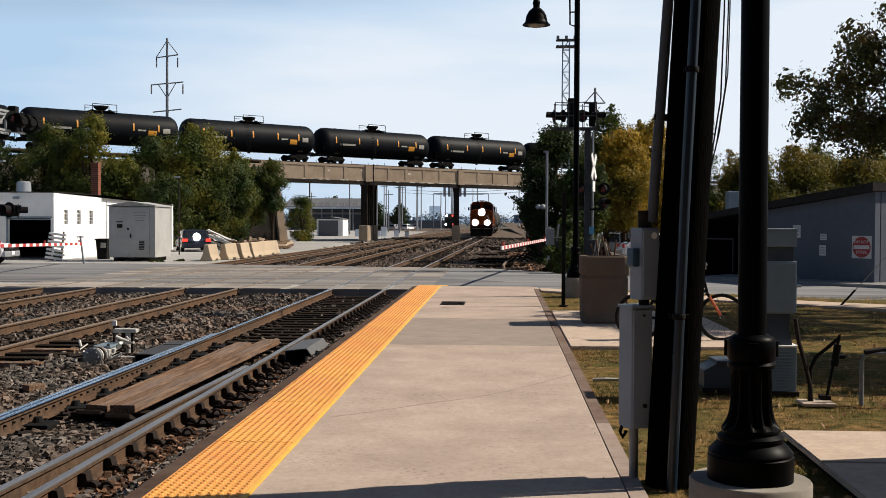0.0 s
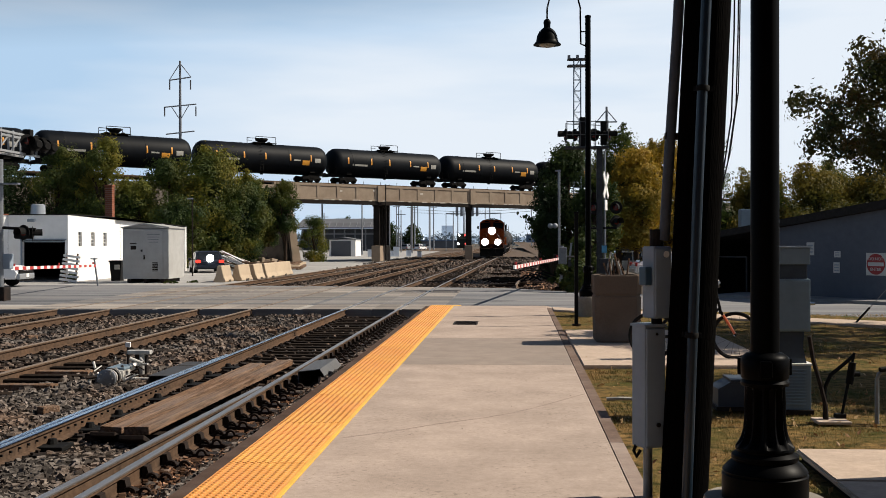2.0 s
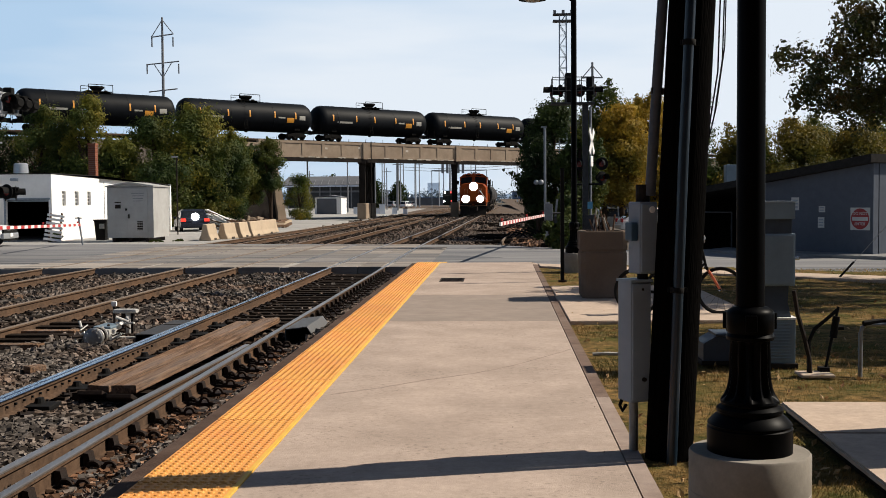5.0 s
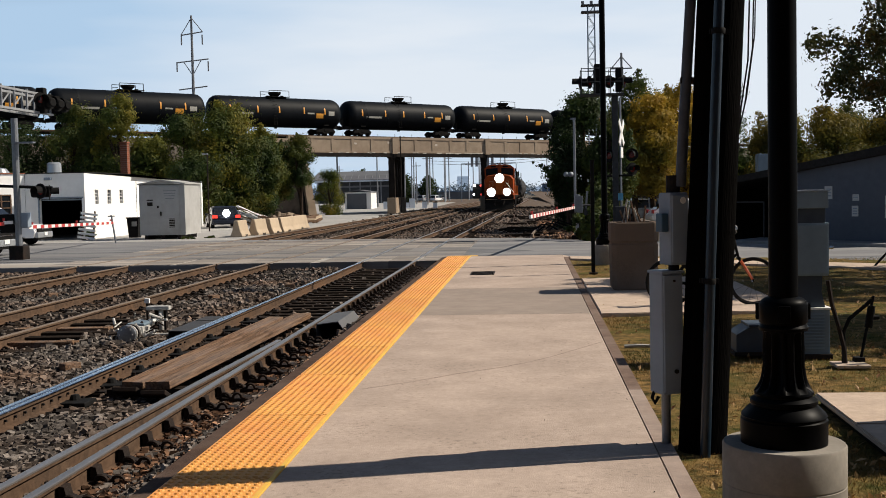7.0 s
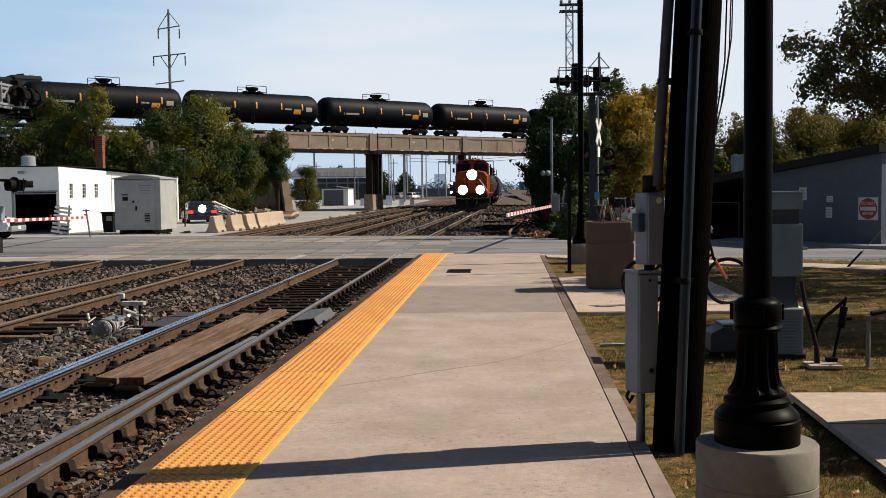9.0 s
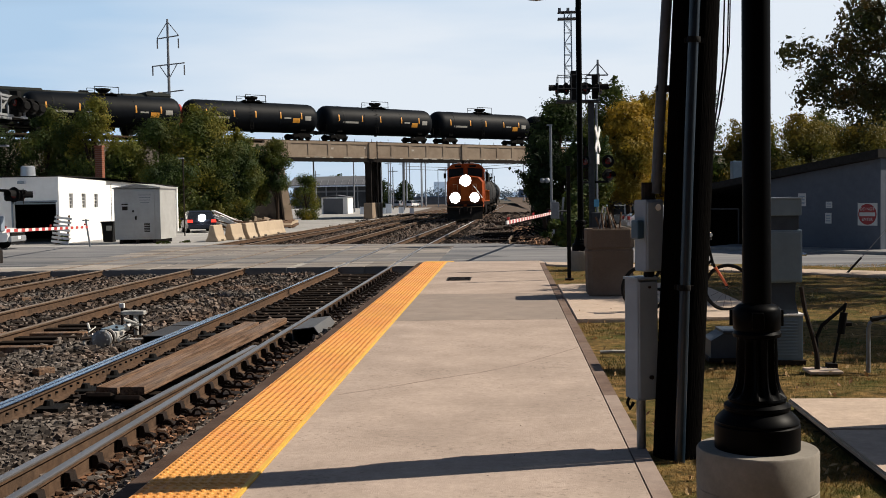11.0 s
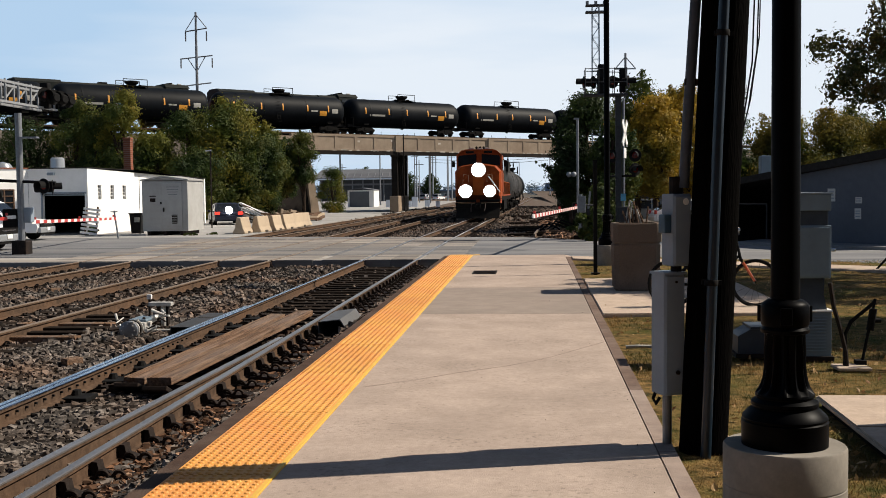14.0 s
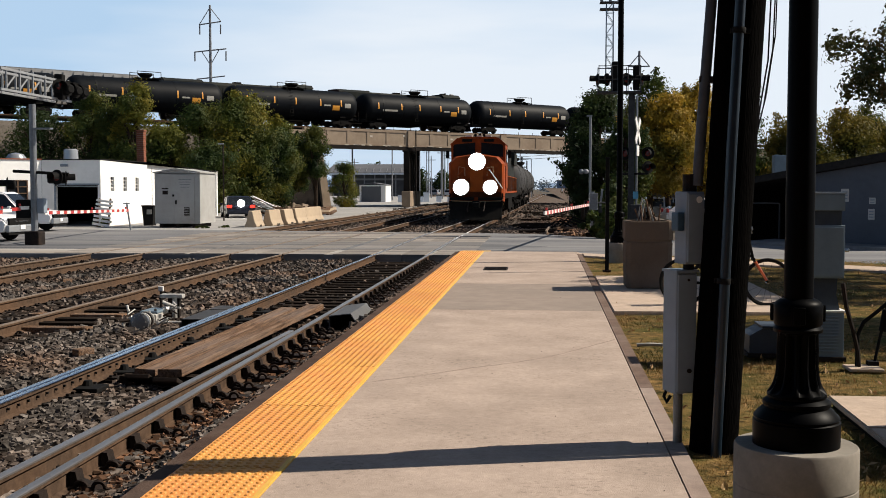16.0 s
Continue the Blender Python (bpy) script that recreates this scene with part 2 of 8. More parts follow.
M_rail = mat("rusty_rail", (0.125, 0.082, 0.056), (0.056, 0.038, 0.028), 12, 0.85, bump=0.15, bscale=60, c3=(0.175, 0.098, 0.056), scale3=1.0)
M_railhead = mat("polished_rail_head", (0.82, 0.84, 0.88), (0.66, 0.67, 0.70), 9, 0.2, metal=1.0, stretch=(1, 0.05, 1))
M_rail_mid = mat("worn_rail_head", (0.39, 0.37, 0.36), (0.26, 0.24, 0.225), 9, 0.36, metal=0.75, stretch=(1, 0.05, 1))
M_rail_dull = mat("dull_rail_head", (0.27, 0.20, 0.15), (0.20, 0.15, 0.11), 9, 0.6, metal=0.3, stretch=(1, 0.05, 1))
M_tie = mat("tie_timber", (0.036, 0.026, 0.020), (0.013, 0.010, 0.008), 6, 0.95, bump=0.5, bscale=30, stretch=(1, 5, 5), rand=0.3)
M_plank = mat("weathered_plank", (0.30, 0.178, 0.108), (0.060, 0.037, 0.026), 4, 0.9, bump=0.6, bscale=25, stretch=(9, 0.5, 9), c3=(0.21, 0.18, 0.165), scale3=0.9, amount3=0.6, rand=0.25)
M_iron = mat("dark_iron", (0.026, 0.021, 0.019), (0.013, 0.011, 0.010), 20, 0.75, metal=0.2, bump=0.2, bscale=60, c3=(0.06, 0.034, 0.022), scale3=3, spec=0.15)
M_galv = mat("pale_galvanised", (0.36, 0.37, 0.385), (0.27, 0.28, 0.29), 10, 0.55, metal=0.3, rough_var=0.1)
M_steelgrey = mat("galvanised_steel", (0.235, 0.25, 0.27), (0.165, 0.175, 0.19), 14, 0.5, metal=0.6, rough_var=0.1)
M_conduit = mat("painted_conduit", (0.012, 0.025, 0.041), (0.008, 0.018, 0.030), 9, 0.3, spec=0.4)
M_pipegrey = mat("dull_grey_pipe", (0.10, 0.108, 0.122), (0.072, 0.078, 0.09), 14, 0.6, metal=0.1, spec=0.3)
# Sign colours, darker than the white and red paint elsewhere.
M_signwhite = mat("dull_sign_white", (0.50, 0.50, 0.49), (0.42, 0.42, 0.41), 6, 0.6)
M_signred = mat("dull_sign_red", (0.36, 0.03, 0.03), (0.28, 0.024, 0.024), 6, 0.6)
M_silver = mat("silver_paint", (0.80, 0.78, 0.74), (0.46, 0.44, 0.41), 12, 0.5, metal=0.1, c3=(0.06, 0.05, 0.04), scale3=6, amount3=0.75)
M_black = mat("black_gloss_paint", (0.0016, 0.0017, 0.0022), (0.001, 0.0011, 0.0015), 20, 0.42, spec=0.035)
M_blackmatt = mat("black_matt", (0.009, 0.0085, 0.0085), (0.005, 0.005, 0.005), 20, 0.8, spec=0.15)
M_pole = mat("creosoted_pole", (0.0026, 0.0021, 0.0019), (0.0012, 0.0011, 0.001), 7, 0.95, spec=0.02, bump=0.6, bscale=22, stretch=(6, 6, 0.5))
M_boxgrey = mat("grey_enamel", (0.285, 0.345, 0.415), (0.245, 0.30, 0.36), 6, 0.6, c3=(0.20, 0.22, 0.24), scale3=2.5, amount3=0.5, spec=0.3)
M_cabblue = mat("blue_grey_enamel", (0.20, 0.27, 0.33), (0.17, 0.23, 0.285), 6, 0.5, c3=(0.125, 0.165, 0.20), scale3=2, amount3=0.5, spec=0.3)
M_cabdark = mat("dark_slate_enamel", (0.05, 0.068, 0.092), (0.038, 0.052, 0.072), 6, 0.5, c3=(0.03, 0.04, 0.055), scale3=2, spec=0.25)
M_hut = mat("hut_grey_steel", (0.46, 0.455, 0.44), (0.40, 0.395, 0.38), 4, 0.6, c3=(0.33, 0.32, 0.30), scale3=0.9, amount3=0.7)
M_white = mat("white_wall", (0.86, 0.855, 0.84), (0.79, 0.785, 0.77), 3, 0.85, bump=0.1, bscale=30, c3=(0.68, 0.66, 0.63), scale3=0.7, amount3=0.4)
M_brick = mat("red_brick", (0.30, 0.12, 0.075), (0.22, 0.085, 0.055), 9, 0.9, rand=0.2)
M_mortar = mat("mortar", (0.36, 0.32, 0.28), (0.28, 0.25, 0.22), 12, 0.95)
M_bridge = mat("bridge_concrete", (0.36, 0.285, 0.215), (0.28, 0.22, 0.165), 1.2, 0.9, bump=0.2, bscale=10, c3=(0.24, 0.175, 0.13), scale3=0.35, amount3=0.7)
M_bridge_pale = mat("spalled_concrete", (0.60, 0.55, 0.48), (0.48, 0.43, 0.37), 2, 0.95)
# Near-black: the shade under the bridge is put into this colour.
M_bridge_dark = mat("bridge_shade_dark", (0.026, 0.023, 0.021), (0.016, 0.014, 0.013), 1.2, 0.95, c3=(0.06, 0.05, 0.045), scale3=0.4)
M_barrier = mat("barrier_concrete", (0.58, 0.46, 0.33), (0.48, 0.38, 0.28), 4, 0.9, c3=(0.36, 0.29, 0.22), scale3=1.0, rand=0.1)
M_tank = mat("tank_black", (0.0045, 0.0066, 0.0098), (0.003, 0.0042, 0.0062), 2, 0.55, c3=(0.009, 0.0102, 0.012), scale3=0.5, amount3=0.6, spec=0.09)
M_tank_grey = mat("tank_grey", (0.050, 0.050, 0.052), (0.034, 0.034, 0.036), 2, 0.7, spec=0.12, c3=(0.09, 0.08, 0.07), scale3=0.6)
M_hopper = mat("hopper_grey", (0.36, 0.36, 0.36), (0.28, 0.28, 0.28), 2, 0.6, c3=(0.2, 0.17, 0.15), scale3=0.4)
M_under = mat("underframe_black", (0.016, 0.015, 0.014), (0.010, 0.0095, 0.009), 5, 0.8)
M_mark = mat("orange_reflector", (0.75, 0.33, 0.03), (0.65, 0.27, 0.02), 8, 0.5)
M_markw = mat("white_marking", (0.36, 0.345, 0.31), (0.27, 0.26, 0.235), 8, 0.6)
M_blue = mat("blue_marking", (0.10, 0.35, 0.55), (0.07, 0.28, 0.45), 8, 0.6)
M_orange = mat("engine_orange", (0.43, 0.078, 0.011), (0.31, 0.052, 0.008), 3, 0.6, c3=(0.10, 0.024, 0.008), scale3=0.9, amount3=0.85, spec=0.12)
M_grime = mat("grimy_orange", (0.10, 0.026, 0.010), (0.045, 0.015, 0.008), 4, 0.8, c3=(0.02, 0.012, 0.009), scale3=1.5, amount3=0.8)
M_orange_l = mat("engine_orange_pale", (0.52, 0.11, 0.012), (0.42, 0.085, 0.011), 3, 0.6, spec=0.15)
M_cream = mat("cream_stripe", (0.55, 0.36, 0.18), (0.46, 0.3, 0.15), 5, 0.5)
M_engdark = mat("engine_dark_green", (0.022, 0.026, 0.024), (0.014, 0.017, 0.016), 3, 0.65, c3=(0.045, 0.038, 0.03), scale3=0.7, spec=0.1)
M_redeng = mat("engine_red", (0.55, 0.05, 0.03), (0.42, 0.04, 0.025), 3, 0.45)
M_window = glass_mat("dark_window", (0.012, 0.014, 0.017))
M_carwhite = mat("car_white", (0.78, 0.78, 0.79), (0.74, 0.74, 0.75), 3, 0.25)
M_cardark = mat("car_dark", (0.02, 0.026, 0.045), (0.016, 0.02, 0.034), 3, 0.35, spec=0.25)
M_carsilver = mat("car_silver", (0.42, 0.44, 0.46), (0.38, 0.40, 0.42), 3, 0.25, metal=0.4)
M_tyre = mat("tyre", (0.02, 0.02, 0.02), (0.014, 0.014, 0.014), 12, 0.85)
M_chrome = mat("chrome", (0.6, 0.6, 0.62), (0.55, 0.55, 0.56), 9, 0.15, metal=1.0)
M_red = mat("red_paint", (0.55, 0.035, 0.03), (0.45, 0.03, 0.025), 6, 0.5)
M_whitep = mat("white_paint", (0.82, 0.81, 0.79), (0.74, 0.73, 0.71), 6, 0.5)
M_greybldg = mat("grey_siding", (0.125, 0.142, 0.175), (0.105, 0.118, 0.147), 4, 0.85, bump=0.15, bscale=12, c3=(0.09, 0.10, 0.12), scale3=0.5, amount3=0.5)
M_rooftar = mat("dark_roofing", (0.035, 0.033, 0.032), (0.022, 0.021, 0.02), 6, 0.9)
M_aggregate = mat("aggregate_concrete", (0.205, 0.158, 0.125), (0.105, 0.081, 0.064), 70, 0.95, bump=0.5, bscale=110, c3=(0.29, 0.225, 0.18), scale3=1.4)
M_basecon = mat("cast_concrete", (0.335, 0.305, 0.265), (0.255, 0.23, 0.195), 5, 0.9, bump=0.03, bscale=90, c3=(0.20, 0.175, 0.145), scale3=3, amount3=0.4, speck=0.1)
M_bark = mat("bark", (0.07, 0.05, 0.038), (0.035, 0.026, 0.02), 9, 0.95, bump=0.7, bscale=20, stretch=(3, 3, 0.5))
# Pale blue base colour paints the haze of distance onto far things.
M_haze = mat("far_haze", (0.68, 0.74, 0.82), (0.65, 0.71, 0.79), 0.05, 0.95)
M_farblue = mat("far_blue_shed", (0.14, 0.20, 0.30), (0.11, 0.16, 0.25), 0.1, 0.9)
M_fargrey = mat("far_grey", (0.165, 0.17, 0.185), (0.12, 0.125, 0.138), 0.2, 0.9)
# Both pole colours are lightened to paint in haze, the second more.
M_farpole = mat("far_pole", (0.25, 0.26, 0.28), (0.19, 0.20, 0.215), 1, 0.9)
M_hazepole = mat("far_hazy_pole", (0.37, 0.40, 0.44), (0.31, 0.335, 0.37), 1, 0.9)
M_bikeorange = mat("bike_orange", (0.62, 0.13, 0.04), (0.55, 0.1, 0.03), 9, 0.35)
M_blade = leaf_mat("grass_blade", [(0.026, 0.032, 0.008), (0.075, 0.078, 0.017), (0.26, 0.15, 0.05), (0.44, 0.27, 0.10)], 0.15, 2.2)
M_litter = leaf_mat("fallen_leaf", [(0.30, 0.17, 0.06), (0.45, 0.30, 0.14), (0.24, 0.11, 0.05), (0.5, 0.4, 0.25)], 0.1)
L_green = leaf_mat("leaf_green", [(0.013, 0.028, 0.009), (0.038, 0.062, 0.015), (0.092, 0.10, 0.019), (0.21, 0.155, 0.027)])
L_dark = leaf_mat("leaf_dark", [(0.009, 0.020, 0.008), (0.020, 0.037, 0.011), (0.040, 0.060, 0.016), (0.08, 0.078, 0.019)])
L_olive = leaf_mat("leaf_olive", [(0.016, 0.034, 0.010), (0.066, 0.088, 0.016), (0.17, 0.155, 0.022), (0.34, 0.23, 0.03)])
L_yellow = leaf_mat("leaf_yellow", [(0.075, 0.08, 0.015), (0.24, 0.175, 0.025), (0.42, 0.27, 0.03), (0.15, 0.11, 0.022)])
L_hedge = leaf_mat("leaf_hedge", [(0.024, 0.034, 0.009), (0.10, 0.092, 0.018), (0.22, 0.16, 0.026), (0.15, 0.10, 0.02)])
L_near = leaf_mat("leaf_near", [(0.018, 0.030, 0.010), (0.034, 0.046, 0.013), (0.07, 0.060, 0.017), (0.13, 0.07, 0.022)], 0.25)
# White glow of the headlights, and of the glint on a parked car.
G_white = glow("headlight_and_glint_glow", (1.0, 0.98, 0.95), 9.0)
G_tail = glow("tail_lamp_glow", (1.0, 0.05, 0.03), 0.8)
G_red = glow("red_lamp_glow", (1.0, 0.10, 0.08), 1.0)


# ---- building helpers ----
def thing(name, m, label, category, group="", kind=""):
    ob = new(name)
    ob.empty_display_size = 0.2
    ob.matrix_basis = m
    return tagged(ob, label, category, group, kind)


def part(name, bm, material, parent=None, label="", smooth=False, m=None):
    me = bpy.data.meshes.new(name)
    bm.to_mesh(me)
    bm.free()
    me.materials.append(material)
    if smooth:
        me.polygons.foreach_set("use_smooth", [True] * len(me.polygons))
        me.set_sharp_from_angle(angle=radians(40))
    ob = new(name, me)
    if parent:
        ob.parent = parent
    if m is not None:
        ob.matrix_basis = m
    if label:
        ob["label"] = label
    return ob


def raw(name, verts, faces, material, parent=None, smooth=False):
    me = bpy.data.meshes.new(name)
    me.from_pydata(verts, [], faces)
    me.materials.append(material)
    if smooth:
        me.polygons.foreach_set("use_smooth", [True] * len(me.polygons))
    ob = new(name, me)
    if parent:
        ob.parent = parent
    return ob


def B():
    return bmesh.new()


def box(bm, c, s, rz=0.0, bevel=0.0, rx=0.0, ry=0.0):
    r = bmesh.ops.create_cube(bm, size=1.0)
    vs = r["verts"]
    if bevel:
        bmesh.ops.scale(bm, vec=s, verts=vs)
        es = list({e for v in vs for e in v.link_edges})
        q = bmesh.ops.bevel(bm, geom=es, offset=bevel, segments=2, affect="EDGES", profile=0.6)
        vs = list({v for f in q["faces"] for v in f.verts} | {v for v in vs if v.is_valid})
        bmesh.ops.transform(bm, matrix=pose(*c, rx, ry, rz), verts=vs)
    else:
        bmesh.ops.transform(bm, matrix=pose(*c, rx, ry, rz) @ Matrix.Diagonal((*s, 1)), verts=vs)
    return bm


def cyl(bm, p0, p1, r, r2=None, seg=12, caps=True):
    p0, p1 = Vector(p0), Vector(p1)
    d = p1 - p0
    q = bmesh.ops.create_cone(bm, cap_ends=caps, segments=seg, radius1=r, radius2=r if r2 is None else r2, depth=d.length)
    m = Matrix.Translation((p0 + p1) / 2) @ d.to_track_quat("Z", "Y").to_matrix().to_4x4()
    bmesh.ops.transform(bm, matrix=m, verts=q["verts"])
    return bm


def tube(bm, pts, r, seg=8):
    """A bent pipe through pts."""
    pts = [Vector(p) for p in pts]
    rings = []
    up = Vector((0.123, 0.456, 0.88)).normalized()
    for i, p in enumerate(pts):
        d = (pts[min(i + 1, len(pts) - 1)] - pts[max(i - 1, 0)]).normalized()
        a = d.cross(up).normalized()
        b = d.cross(a).normalized()
        rings.append([bm.verts.new(p + r * (math.cos(k * 2 * math.pi / seg) * a + math.sin(k * 2 * math.pi / seg) * b)) for k in range(seg)])
    for u, v in zip(rings, rings[1:]):
        for k in range(seg):
            bm.faces.new((u[k], u[(k + 1) % seg], v[(k + 1) % seg], v[k]))
    bm.faces.new(rings[0][::-1])
    bm.faces.new(rings[-1])
    return bm


def arc(c, r, a0, a1, n, plane="xz"):
    out = []
    for i in range(n + 1):
        a = radians(a0 + (a1 - a0) * i / n)
        u, v = r * math.cos(a), r * math.sin(a)
        out.append((c[0] + u, c[1], c[2] + v) if plane == "xz" else (c[0] + u, c[1] + v, c[2]) if plane == "xy" else (c[0], c[1] + u, c[2] + v))
    return out


def lathe(bm, prof, seg=24, m=None, flute=0, depth=0.0, span=(0, 0)):
    """Turn the profile of (radius, height) about z; flutes run between the heights of span."""
    rings = []
    m = m or Matrix()
    for r, z in prof:
        ring = []
        for k in range(seg):
            a = 2 * math.pi * k / seg
            q = r
            if flute and span[0] <= z <= span[1]:
                q = r * (1 - depth * (0.5 + 0.5 * math.cos(flute * a)))
            ring.append(bm.verts.new(m @ Vector((q * math.cos(a), q * math.sin(a), z))))
        rings.append(ring)
    for u, v in zip(rings, rings[1:]):
        for k in range(seg):
            bm.faces.new((u[k], u[(k + 1) % seg], v[(k + 1) % seg], v[k]))
    bm.faces.new(rings[0][::-1])
    bm.faces.new(rings[-1])
    return bm


def prism(bm, poly, z0, z1):
    """A flat slab with the outline poly, from z0 to z1."""
    lo = [bm.verts.new((x, y, z0)) for x, y in poly]
    hi = [bm.verts.new((x, y, z1)) for x, y in poly]
    bm.faces.new(lo[::-1])
    bm.faces.new(hi)
    for i in range(len(poly)):
        j = (i + 1) % len(poly)
        bm.faces.new((lo[i], lo[j], hi[j], hi[i]))
    bmesh.ops.recalc_face_normals(bm, faces=bm.faces)
    return bm


def extrude_x(bm, prof, x0, x1):
    """A bar with the (y, z) outline prof, from x0 to x1."""
    a = [bm.verts.new((x0, y, z)) for y, z in prof]
    b = [bm.verts.new((x1, y, z)) for y, z in prof]
    bm.faces.new(a[::-1])
    bm.faces.new(b)
    for i in range(len(prof)):
        j = (i + 1) % len(prof)
        bm.faces.new((a[i], a[j], b[j], b[i]))
    bmesh.ops.recalc_face_normals(bm, faces=bm.faces)
    return bm


def extrude_y(bm, prof, y0, y1):
    """A bar with the (x, z) outline prof, from y0 to y1."""
    a = [bm.verts.new((x, y0, z)) for x, z in prof]
    b = [bm.verts.new((x, y1, z)) for x, z in prof]
    bm.faces.new(a[::-1])
    bm.faces.new(b)
    for i in range(len(prof)):
        j = (i + 1) % len(prof)
        bm.faces.new((a[i], a[j], b[j], b[i]))
    bmesh.ops.recalc_face_normals(bm, faces=bm.faces)
    return bm




# ---- ground and paving ----
RAIL_Z = -0.21


def edge_x(y):
    """The platform's edge towards the lawn."""
    return 0.772 + 0.0045 * y


g = B()
bmesh.ops.create_grid(g, x_segments=2, y_segments=2, size=2500)
bmesh.ops.translate(g, vec=(0, 0, -0.62), verts=g.verts)
tagged(part("ground", g, M_ground), "brown gravelly ground reaching to the horizon", "ground", kind="structure")

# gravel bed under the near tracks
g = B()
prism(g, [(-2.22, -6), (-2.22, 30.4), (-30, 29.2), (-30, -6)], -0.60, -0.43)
tagged(part("ballast_bed", g, M_ballast), "stony ballast bed, near-black for the shade between its stones", "ballast", kind="structure")
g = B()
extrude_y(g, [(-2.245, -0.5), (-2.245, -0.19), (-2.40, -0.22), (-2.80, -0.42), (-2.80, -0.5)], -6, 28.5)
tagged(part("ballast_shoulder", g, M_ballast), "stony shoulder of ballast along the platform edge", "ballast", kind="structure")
g = B()
prism(g, [(1.5, 45.4), (0.5, 52), (5.5, 150), (8, 400), (-40, 400), (-16, 120), (-13.2, 60), (-13.6, 48.3)], -0.60, -0.43)
tagged(part("ballast_bed", g, M_farballast), "brown ballast bed beyond the level crossing", "ballast", kind="structure")

# platform slabs with joints between them
JOINTS = [-6.0, 2.9, 14.78, 18.85, 22.7, 28.6]
for i, (a, b) in enumerate(zip(JOINTS, JOINTS[1:])):
    g = B()
    prism(g, [(-1.487, a + 0.006), (edge_x(a) - 0.012, a + 0.006), (edge_x(b) - 0.012, b - 0.006), (-1.487, b - 0.006)], -0.45, 0.0)
    tagged(part("platform_slab", g, M_conc_dark if i == 2 else M_conc),
           "grey-brown concrete platform slab" if i == 2 else "pale worn concrete platform slab", "platform", kind="structure")
g = B()
prism(g, [(-2.10, -6), (edge_x(-6), -6), (edge_x(28.6), 28.6), (-2.10, 28.6)], -0.6, -0.05)
tagged(part("platform_base", g, M_joint), "dark bed below the platform slabs", "platform", kind="structure")
# long crack across the slab
g = B()
pts = [(-1.42, 9.16), (-1.03, 9.5), (-0.65, 9.92), (-0.24, 10.28), (0.02, 10.6), (0.22, 10.9), (0.52, 11.45), (0.80, 11.97)]
for (x0, y0), (x1, y1) in zip(pts, pts[1:]):
    prism(g, [(x0, y0), (x1, y1), (x1, y1 + 0.030), (x0, y0 + 0.030)], -0.01, 0.0015)
tagged(part("slab_crack", g, M_kerb), "filled crack running across the platform slab", "crack", kind="structure")

# kerb stones along the lawn
kerb = thing("kerb", Matrix(), "narrow brown-grey concrete kerb between platform and lawn", "kerb", kind="structure")
ys = [-6, 2.2, 6.9, 9.05, 13.4, 18.0, 22.5, 27.6]
for a, b in zip(ys, ys[1:]):
    g = B()
    prism(g, [(edge_x(a) - 0.004, a + 0.004), (edge_x(a) + 0.105, a + 0.004), (edge_x(b) + 0.105, b - 0.004), (edge_x(b) - 0.004, b - 0.004)], -0.3, 0.004)
    part("kerb_stone", g, M_kerb if a < 9 else M_kerb_dark, kerb)

# dark timber along the platform's track side
g = B()
prism(g, [(-2.24, -6), (-2.112, -6), (-2.112, 28.6), (-2.24, 28.6)], -0.6, -0.012)
tagged(part("edge_timber", g, M_edge), "dark brown platform edge timber beside the yellow strip", "edging", kind="structure")


def tactile_tile(length):
    """One yellow tile with rows of truncated domes."""
    g = B()
    box(g, (0.293, length / 2, -0.02), (0.586, length - 0.022, 0.04))
    v, f = [], []
    g.verts.ensure_lookup_table()
    nx, ny = 10, int(round(length / 0.061))
    for i in range(nx):
        for j in range(ny):
            x, y = 0.293 + (i - (nx - 1) / 2) * 0.0578, (j + 0.5) * length / ny
            lo = [g.verts.new((x + 0.021 * math.cos(a), y + 0.021 * math.sin(a), 0.0)) for a in [k * math.pi / 4 for k in range(8)]]
            hi = [g.verts.new((x + 0.013 * math.cos(a), y + 0.013 * math.sin(a), 0.007)) for a in [k * math.pi / 4 for k in range(8)]]
            for k in range(8):
                g.faces.new((lo[k], lo[(k + 1) % 8], hi[(k + 1) % 8], hi[k]))
            g.faces.new(hi)
    me = bpy.data.meshes.new("tactile_tile")
    g.to_mesh(me)
    g.free()
    me.materials.append(M_tactile)
    return me


strip = thing("tactile_strip", Matrix(), "orange-yellow strip of domed warning tiles along the platform edge", "tactile paving", kind="structure")
TILE = 1.83
tile_me = tactile_tile(TILE)
y = 8.06 - 8 * TILE
while y < 28.5:
    if y + TILE <= 28.6:
        o = new("tactile_tile", tile_me)
    else:
        last = tactile_tile(28.6 - y)
        o = new("tactile_tile", last)
    o.parent = strip
    o.matrix_basis = pose(-2.107, y, 0.008)
    y += TILE
g = B()
prism(g, [(-1.519, -6), (-1.491, -6), (-1.491, 28.6), (-1.519, 28.6)], -0.04, 0.010)
part("yellow_border", g, M_yellow, strip, "plain bright yellow border")
g = B()
prism(g, [(-2.107, 28.61), (-1.49, 28.61), (-1.33, 28.95), (-2.07, 28.95)], -0.3, -0.002)
part("yellow_border", g, M_yellow, strip, "plain bright yellow border")

# end ramp of the platform down to the road
g = B()
v = [g.verts.new(p) for p in ((-2.2, 28.62, -0.004), (edge_x(28.6), 28.62, -0.004), (1.2, 30.9, -0.19), (-2.2, 30.9, -0.19),
                              (-2.2, 28.62, -0.6), (edge_x(28.6), 28.62, -0.6), (1.2, 30.9, -0.6), (-2.2, 30.9, -0.6))]
